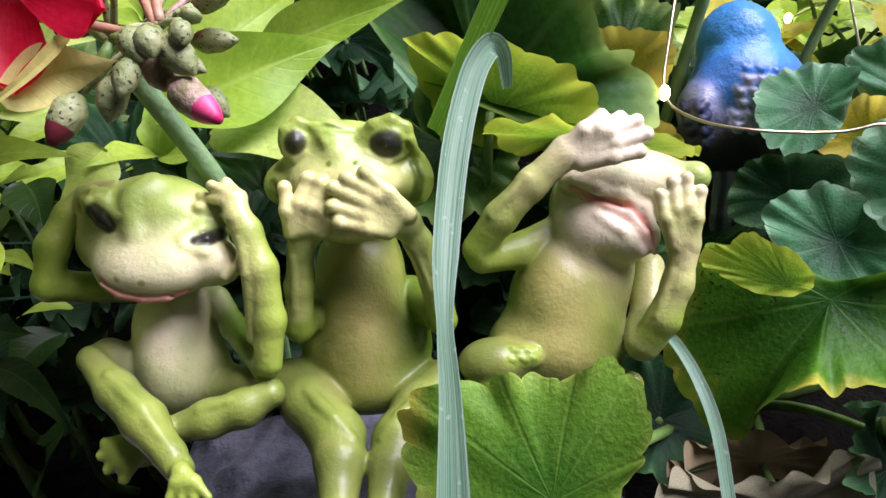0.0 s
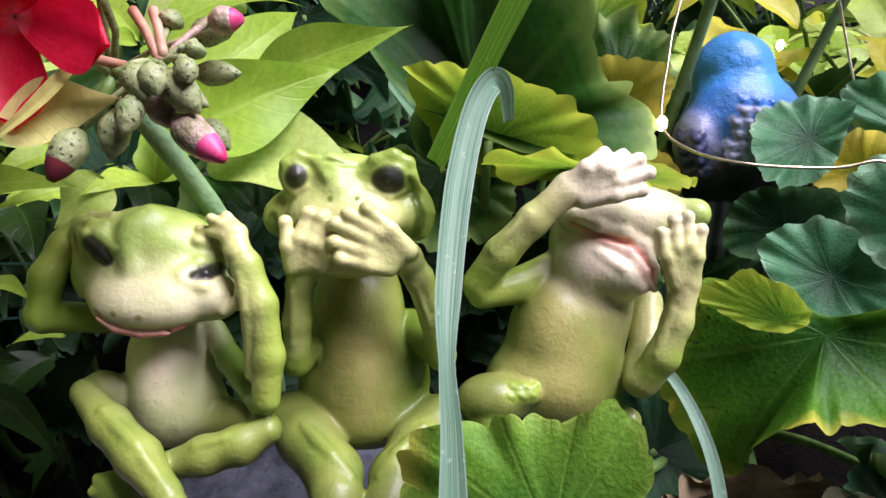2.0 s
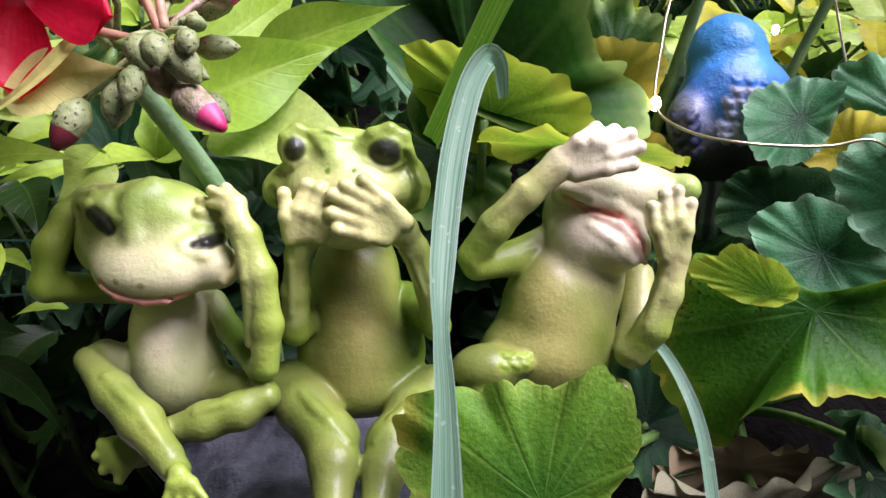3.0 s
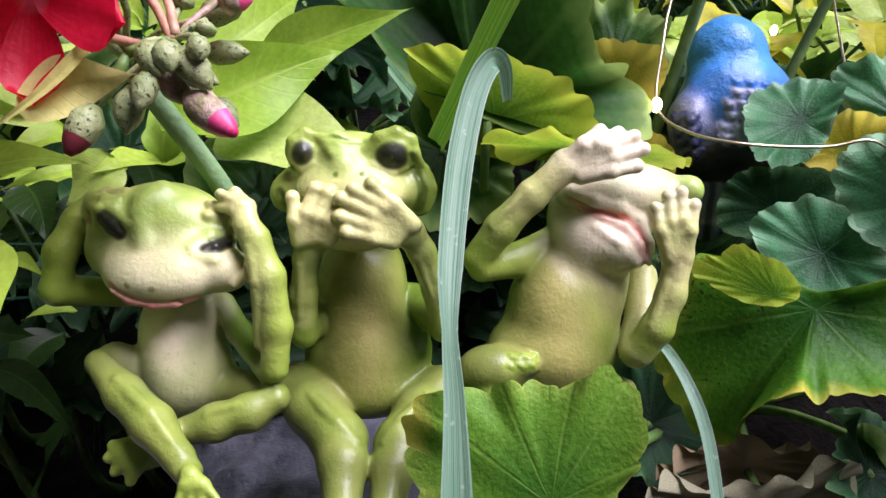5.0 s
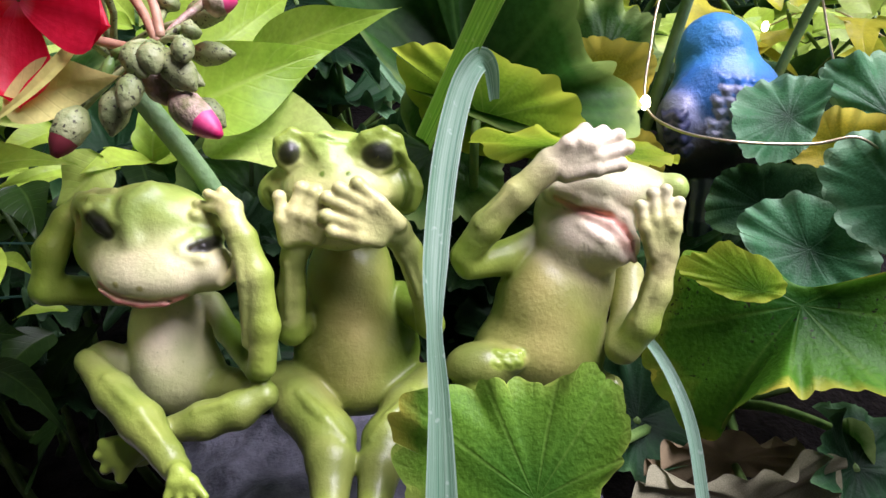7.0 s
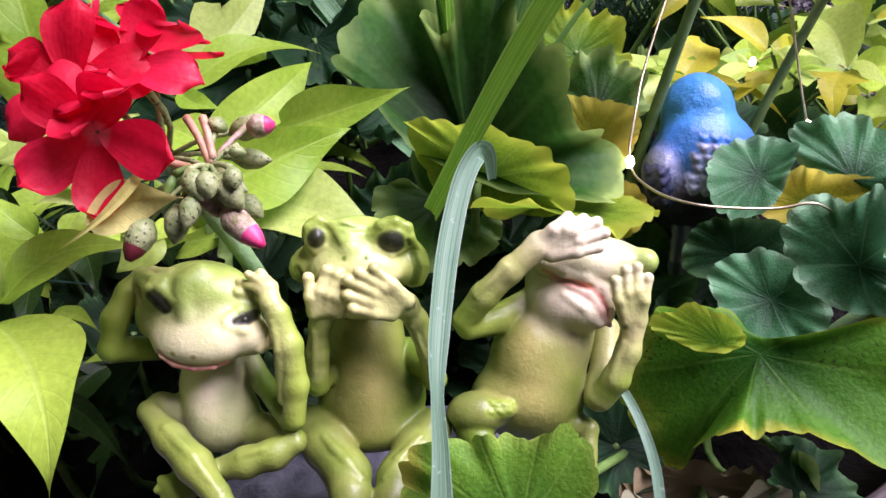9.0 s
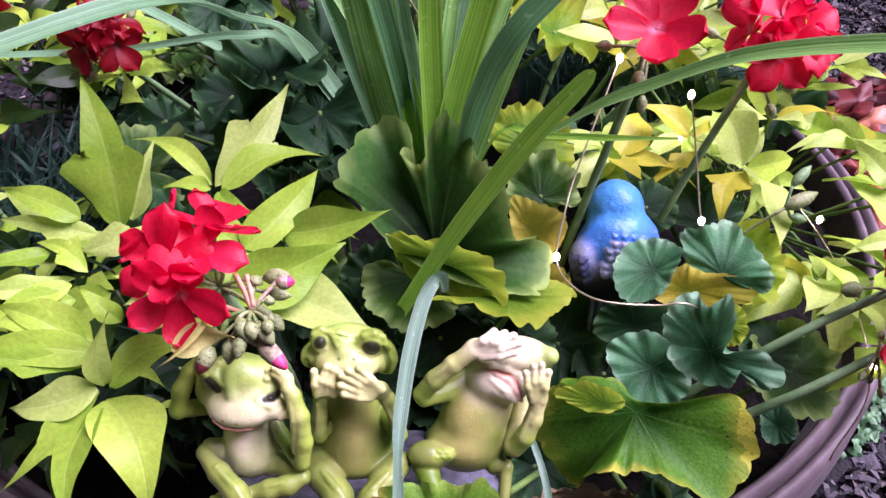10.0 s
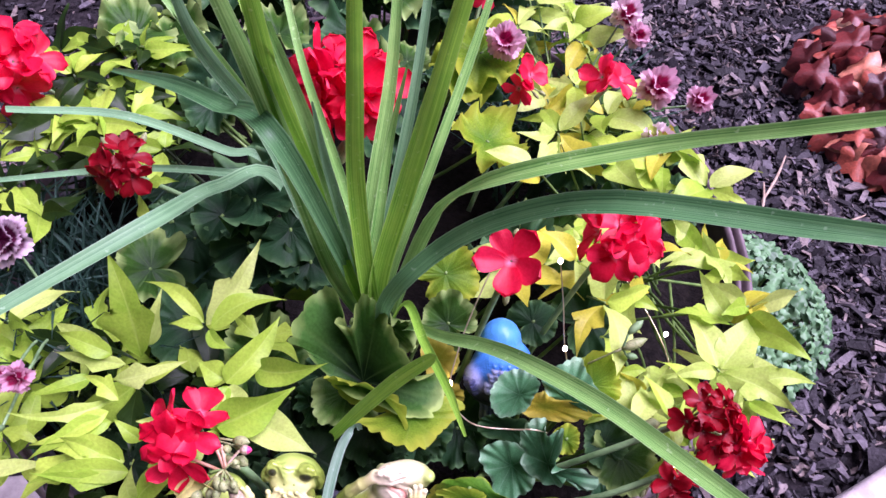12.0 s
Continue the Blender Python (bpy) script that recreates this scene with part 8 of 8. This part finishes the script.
# hanging green leaves over the rim, shade painted into their colour
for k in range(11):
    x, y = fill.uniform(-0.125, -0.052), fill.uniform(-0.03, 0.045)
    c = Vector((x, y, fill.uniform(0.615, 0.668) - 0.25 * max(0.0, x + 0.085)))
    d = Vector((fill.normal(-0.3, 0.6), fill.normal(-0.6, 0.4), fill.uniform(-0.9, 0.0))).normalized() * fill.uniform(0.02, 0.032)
    vine_leaf(vine_left, c, c + d, d.length * fill.uniform(0.3, 0.42), (fill.normal(0, 0.3), -0.5, 0.8), M_VINE_SHADED, 0.08, 0.3, 0.1, 700 + k)
# dark leaves behind the frogs, with shade put into their green
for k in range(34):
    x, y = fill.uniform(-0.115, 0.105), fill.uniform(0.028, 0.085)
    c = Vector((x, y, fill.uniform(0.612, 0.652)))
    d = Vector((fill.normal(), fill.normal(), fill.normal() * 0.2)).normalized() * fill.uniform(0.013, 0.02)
    geranium_leaf(geranium_middle, c, c + d, (fill.normal(0, 0.3), -0.3 + fill.normal(0, 0.3), 0.9), M_DARK_SHADED, 0.2, 0.14, root=(x, y + 0.01, 0.565))
# dark leaves along the far rim
for k in range(30):
    a = 1.15 + 1.35 * k / 29 + fill.normal(0, 0.05)
    rr = fill.uniform(0.2, 0.275)
    x, y = 0.01 + rr * math.cos(a), 0.25 + rr * math.sin(a)
    d = Vector((fill.normal(), fill.normal(), fill.normal() * 0.2)).normalized() * fill.uniform(0.026, 0.04)
    c = Vector((x, y, fill.uniform(0.64, 0.69)))
    geranium_leaf(geranium_back, c, c + d, (fill.normal(0, 0.3), -0.3 + fill.normal(0, 0.3), 0.9), (M_DARK, M_GREEN, M_DARK)[k % 3], 0.15, 0.14, root=(0.01 + 0.75 * (x - 0.01), 0.25 + 0.75 * (y - 0.25), 0.60))
# low dark leaves between the plants
for k in range(70):
    a, rr = fill.uniform(0, 6.28), 0.22 * math.sqrt(fill.random())
    x, y = 0.01 + rr * math.cos(a), 0.26 + rr * math.sin(a)
    if y < 0.075 or (y < 0.3 and k > 40):
        continue
    d = Vector((fill.normal(), fill.normal(), fill.normal() * 0.2)).normalized() * fill.uniform(0.018, 0.03)
    c = Vector((x, y, fill.uniform(0.62, 0.665)))
    geranium_leaf(geranium_back, c, c + d, (fill.normal(0, 0.3), -0.3 + fill.normal(0, 0.3), 0.9), (M_DARK, M_DARK, M_GREEN)[k % 3], 0.15, 0.12, root=(x * 0.8, y, 0.59))

for k, p in enumerate(((0.184, 0.055, 0.668), (0.203, 0.069, 0.668), (0.212, 0.053, 0.660), (0.196, 0.046, 0.655), (0.229, 0.073, 0.660))):
    shoot(vine_right, p, 0.03, 5, 760 + k, (M_VINE, M_VINE_PALE), width=0.36)
# broad pale leaves hanging over the rim, and a closed flower bud
vine_leaf(vine_right, (0.1667, 0.0818, 0.6640), (0.1427, 0.0580, 0.6520), 0.0203, (0.15, -0.6, 0.75), M_VINE_PALE, 0.08, 0.25, 0.05)
vine_leaf(vine_right, (0.1919, 0.0851, 0.6640), (0.1804, 0.0485, 0.6400), 0.0227, (0.15, -0.6, 0.75), M_VINE_PALE, 0.08, 0.25, 0.05)
vine_leaf(vine_right, (0.1773, 0.0859, 0.6620), (0.1706, 0.0573, 0.6480), 0.0117, (0.15, -0.6, 0.75), M_VINE_PALE, 0.08, 0.25, 0.05)
vine_leaf(vine_right, (0.2165, 0.1027, 0.6620), (0.2732, 0.1006, 0.6400), 0.0142, (0.15, -0.6, 0.75), M_VINE_PALE, 0.08, 0.25, 0.05)
bud(geranium_front, (0.1419, 0.0802, 0.6770), (0.1569, 0.0800, 0.6929), (0.1690, 0.0836, 0.6975), 0.0030, M_BUD)
bud(geranium_front, (0.1569, 0.0800, 0.6929), (0.1590, 0.0846, 0.6997), (0.1658, 0.0890, 0.7059), 0.0022, M_STEM_PALE)
bud(geranium_front, (0.1569, 0.0800, 0.6929), (0.1590, 0.0782, 0.6901), (0.1653, 0.0777, 0.6889), 0.0020, M_STEM_PALE)


# ---- dianthus ----
def dianthus(base, spread, blades, seed, label):
    plant = thing("dianthus", base, label, "dianthus", "dianthus plants")
    r = np.random.default_rng(seed)
    V, F, U = [], [], []
    for k in range(blades):
        a, rr = r.uniform(0, 6.28), spread * math.sqrt(r.random())
        b0 = np.array(base) + (rr * math.cos(a), rr * math.sin(a) * 1.3, 0.0)
        h = r.uniform(0.05, 0.085)
        lean = np.array((r.normal(0, 0.03), r.normal(0, 0.03), 0))
        p = curve_points([b0, b0 + lean * 0.3 + (0, 0, h * 0.6), b0 + lean * 1.1 + (0, 0, h * r.uniform(0.75, 1.05))], 6)
        w = r.uniform(0.0022, 0.0042)
        side = np.array((math.cos(a * 3), math.sin(a * 3), 0))
        o = len(V)
        for i, q in enumerate(p):
            ww = w * (1 - (i / 5) ** 2) + 0.0002
            V += [q - side * ww / 2, q + (0, 0, -0.0006), q + side * ww / 2]
            U += [(0.1, i / 5), (0.5, i / 5), (0.9, i / 5)]
        F += [tuple(o + i for i in f2) for f2 in grid_faces(6, 3)]
    child("foliage", mesh_of("foliage", V, F, M_GRASS, U), plant, None, "narrow blue-green leaves")["kind"] = "stuff"
    return plant


def dianthus_flower(plant, centre, axis, radius, seed, mat=None):
    """A ruffled, fringed pink with a dark eye, in three layers."""
    r = np.random.default_rng(seed)
    n = Vector(axis).normalized()
    x = n.orthogonal().normalized()
    y = n.cross(x)
    V, F, U = [], [], []
    for layer in range(3):
        cols, rings = 60, 5
        ph = r.uniform(0, 6.28, 2)
        o = len(V)
        for i in range(rings):
            s = i / (rings - 1)
            for j in range(cols):
                a = 2 * math.pi * j / cols
                fr = 0.82 * (1 + (0.07 * (1 if j % 2 else -0.5) + 0.2 * (abs(math.cos(2.5 * a + ph[1])) - 0.6)) * s ** 2)
                rad = radius * s * fr * (1 - 0.2 * layer)
                h = radius * (0.16 * layer + 0.34 * layer * s * s + 0.2 * s * math.sin(5 * a + ph[0]) + 0.08 * s * math.sin(17 * a + ph[1]))
                V.append(Vector(centre) + (x * math.cos(a) + y * math.sin(a)) * rad + n * h)
                U.append((j / cols, 0.02 + s * 0.3 if s < 0.5 else 0.2 + s * 0.7))
        F += [tuple(o + q for q in f2) for f2 in grid_faces(rings, cols, True)]
    head = child("flower_head", mesh_of("flower_head", V, F, mat or M_PINK, U), plant)
    b0 = Vector(centre)
    v2, f2 = tube_data([b0, b0 - n * 0.006, b0 - n * 0.013], [radius * 0.3, radius * 0.28, radius * 0.12], 8, 6)
    child("calyx", mesh_of("calyx", v2, f2, M_STEM_PALE), head)
    k = Vector(plant.location)
    tube("stem", [b0 - n * 0.012, (b0 * 0.4 + k * 0.6) + Vector((0, 0, 0.02)), k], [0.0008, 0.0009, 0.001], M_STEM_PALE, plant, 6, 10)


dl = dianthus((-0.165, 0.13, 0.592), 0.06, 240, 61, "dianthus with plum and pink fringed flowers and blue-green leaves")
dianthus_flower(dl, (-0.183, 0.135, 0.690), (0.2, -0.6, 0.75), 0.0175, 1, M_PLUM)
dianthus_flower(dl, (-0.136, 0.043, 0.699), (0.1, -0.7, 0.7), 0.009, 2)
dianthus_flower(dl, (-0.150, 0.045, 0.695), (-0.2, -0.6, 0.7), 0.0095, 3)
dianthus_flower(dl, (-0.146, 0.018, 0.690), (-0.2, -0.6, 0.7), 0.010, 4)
dianthus((-0.20, 0.16, 0.592), 0.05, 160, 63, "dianthus foliage of narrow blue-green leaves at the rim")
dr = dianthus((0.145, 0.33, 0.592), 0.06, 260, 62, "dianthus with pink and white fringed flowers and narrow leaves")
dianthus_flower(dr, (0.099, 0.324, 0.705), (0.0, -0.6, 0.75), 0.016, 5)
dianthus_flower(dr, (0.188, 0.365, 0.705), (0.1, -0.5, 0.8), 0.0145, 6)
dianthus_flower(dr, (0.197, 0.354, 0.695), (0.1, -0.7, 0.6), 0.0115, 16)
dianthus_flower(dr, (0.201, 0.287, 0.700), (0.1, -0.5, 0.8), 0.0165, 7)
dianthus_flower(dr, (0.232, 0.288, 0.690), (0.2, -0.5, 0.8), 0.0115, 8)
dianthus_flower(dr, (0.198, 0.245, 0.690), (0.1, -0.6, 0.75), 0.013, 9)


# ---- fairy lights ----
lights = thing("fairy_lights", (0.11, 0.11, 0.592), "thin copper wire fairy lights glowing warm white among the leaves", "fairy lights")
for name, pts in (("wire", [(0.094, 0.115, 0.735), (0.078, 0.085, 0.705), (0.073, 0.072, 0.695), (0.0699, 0.0603, 0.6838), (0.0730, 0.0478, 0.6825), (0.0826, 0.0383, 0.6831), (0.1008, 0.0371, 0.6824), (0.1103, 0.0367, 0.6840), (0.1180, 0.0375, 0.6800)]),
                  ("wire", [(0.123, 0.112, 0.722), (0.127, 0.100, 0.70), (0.1297, 0.0865, 0.681), (0.138, 0.075, 0.655), (0.15, 0.07, 0.63)]),
                  ("wire", [(0.1426, 0.166, 0.6707), (0.16, 0.15, 0.68), (0.19, 0.1, 0.66), (0.185, 0.035, 0.652), (0.175, 0.02, 0.62)])):
    tube(name, pts, [0.00036, 0.00036], M_WIRE, lights, 6, 48)
for p in ((0.0699, 0.0603, 0.6838), (0.094, 0.115, 0.735), (0.123, 0.112, 0.722), (0.1297, 0.0865, 0.681), (0.1426, 0.166, 0.6707), (0.187, 0.037, 0.653), (0.19, 0.11, 0.665)):
    bm = bmesh.new()
    bmesh.ops.create_icosphere(bm, subdivisions=2, radius=0.0013)
    for vv in bm.verts:
        vv.co.z *= 1.5
    me = bpy.data.meshes.new("led")
    bm.to_mesh(me)
    bm.free()
    me.materials.append(M_LED)
    child("led", me, lights, Matrix.Translation(p), "glowing warm white bulb")

# ---- round the planter ----
block("kerb_stone", (0.60, 0.22, 0.10), pose(0.710, 0.245, 0.040, 0, 0, 32), M_CURB, "pale weathered concrete kerb stone on the mulch", "kerb stone", 1)
block("paving_slab", (0.44, 0.44, 0.08), pose(-0.591, 0.039, 0.020, 0, 0, 7), M_CURB, "pale concrete paving slab beside the planter", "paving slab", 2)


def leafy_bush(name, centre, radius, height, count, leaf, mat, label, category, seed, lobes):
    """A low mound of small lobed leaves on stalks."""
    r = np.random.default_rng(seed)
    plant = thing(name, centre, label, category)
    V, F = [], []
    stems = []
    for k in range(count):
        a, rr = r.uniform(0, 6.28), radius * math.sqrt(r.random())
        h = height * (1 - (rr / radius) ** 2 * 0.7) * r.uniform(0.55, 1.0)
        c = Vector(centre) + Vector((rr * math.cos(a), rr * math.sin(a), h))
        n = Vector((math.cos(a) * rr / radius * 0.8 + r.normal(0, 0.3), math.sin(a) * rr / radius * 0.8 + r.normal(0, 0.3) - 0.2, 0.9)).normalized()
        x = n.orthogonal().normalized()
        y = n.cross(x)
        o = len(V)
        size = leaf * r.uniform(0.6, 1.2)
        V.append(c)
        cols = 18
        ph = r.uniform(0, 6.28)
        for i in (1, 2):
            for j in range(cols):
                b2 = 2 * math.pi * j / cols
                rad = size * i / 2 * (1 + 0.22 * math.cos(lobes * b2) + 0.06 * math.cos(3 * lobes * b2))
                V.append(c + (x * math.cos(b2) + y * math.sin(b2)) * rad + n * size * (0.12 * i * math.sin(3 * b2 + ph) - 0.06 * i * i))
        for j in range(cols):
            k2 = (j + 1) % cols
            F.append((o, o + 1 + j, o + 1 + k2))
            F.append((o + 1 + j, o + 1 + cols + j, o + 1 + cols + k2, o + 1 + k2))
        if k % 4 == 0:
            stems.append(tube_data([c, Vector(centre) + Vector((rr * 0.4 * math.cos(a), rr * 0.4 * math.sin(a), 0.0))], [0.0012, 0.0016], 5, 4))
    child("foliage", mesh_of("foliage", V, F, mat), plant)["kind"] = "stuff"
    v2, f2 = join_data(stems)
    child("stems", mesh_of("stems", v2, f2, M_STEM_RED if mat is M_HEUCHERA else M_STEM), plant)["kind"] = "stuff"
    return plant


leafy_bush("heuchera", (1.04, 1.14, 0.0), 0.30, 0.21, 300, 0.036, M_HEUCHERA, "coral bells with russet and burgundy ruffled leaves on the mulch", "heuchera", 71, 5)
leafy_bush("catmint", (0.50, 0.60, 0.0), 0.16, 0.17, 900, 0.0095, M_HERB, "low grey-green leafy herb growing beside the planter", "herb", 72, 3)
for k, (p0, p1) in enumerate((((0.62, 0.86, 0.022), (0.69, 0.98, 0.03)), ((0.68, 0.78, 0.022), (0.80, 0.84, 0.026)), ((0.82, 0.66, 0.02), (0.93, 0.69, 0.03)), ((0.60, 0.80, 0.02), (0.63, 0.90, 0.035)))):
    v, f = tube_data([p0, (np.array(p0) + p1) / 2 + (0.004, 0, 0.004), p1], [0.0022, 0.0028, 0.0015], 6, 8)
    tagged(new("twig", mesh_of("twig", v, f, M_TWIG)), "thin pale dry twig lying on the mulch", "twig", "dry twigs")
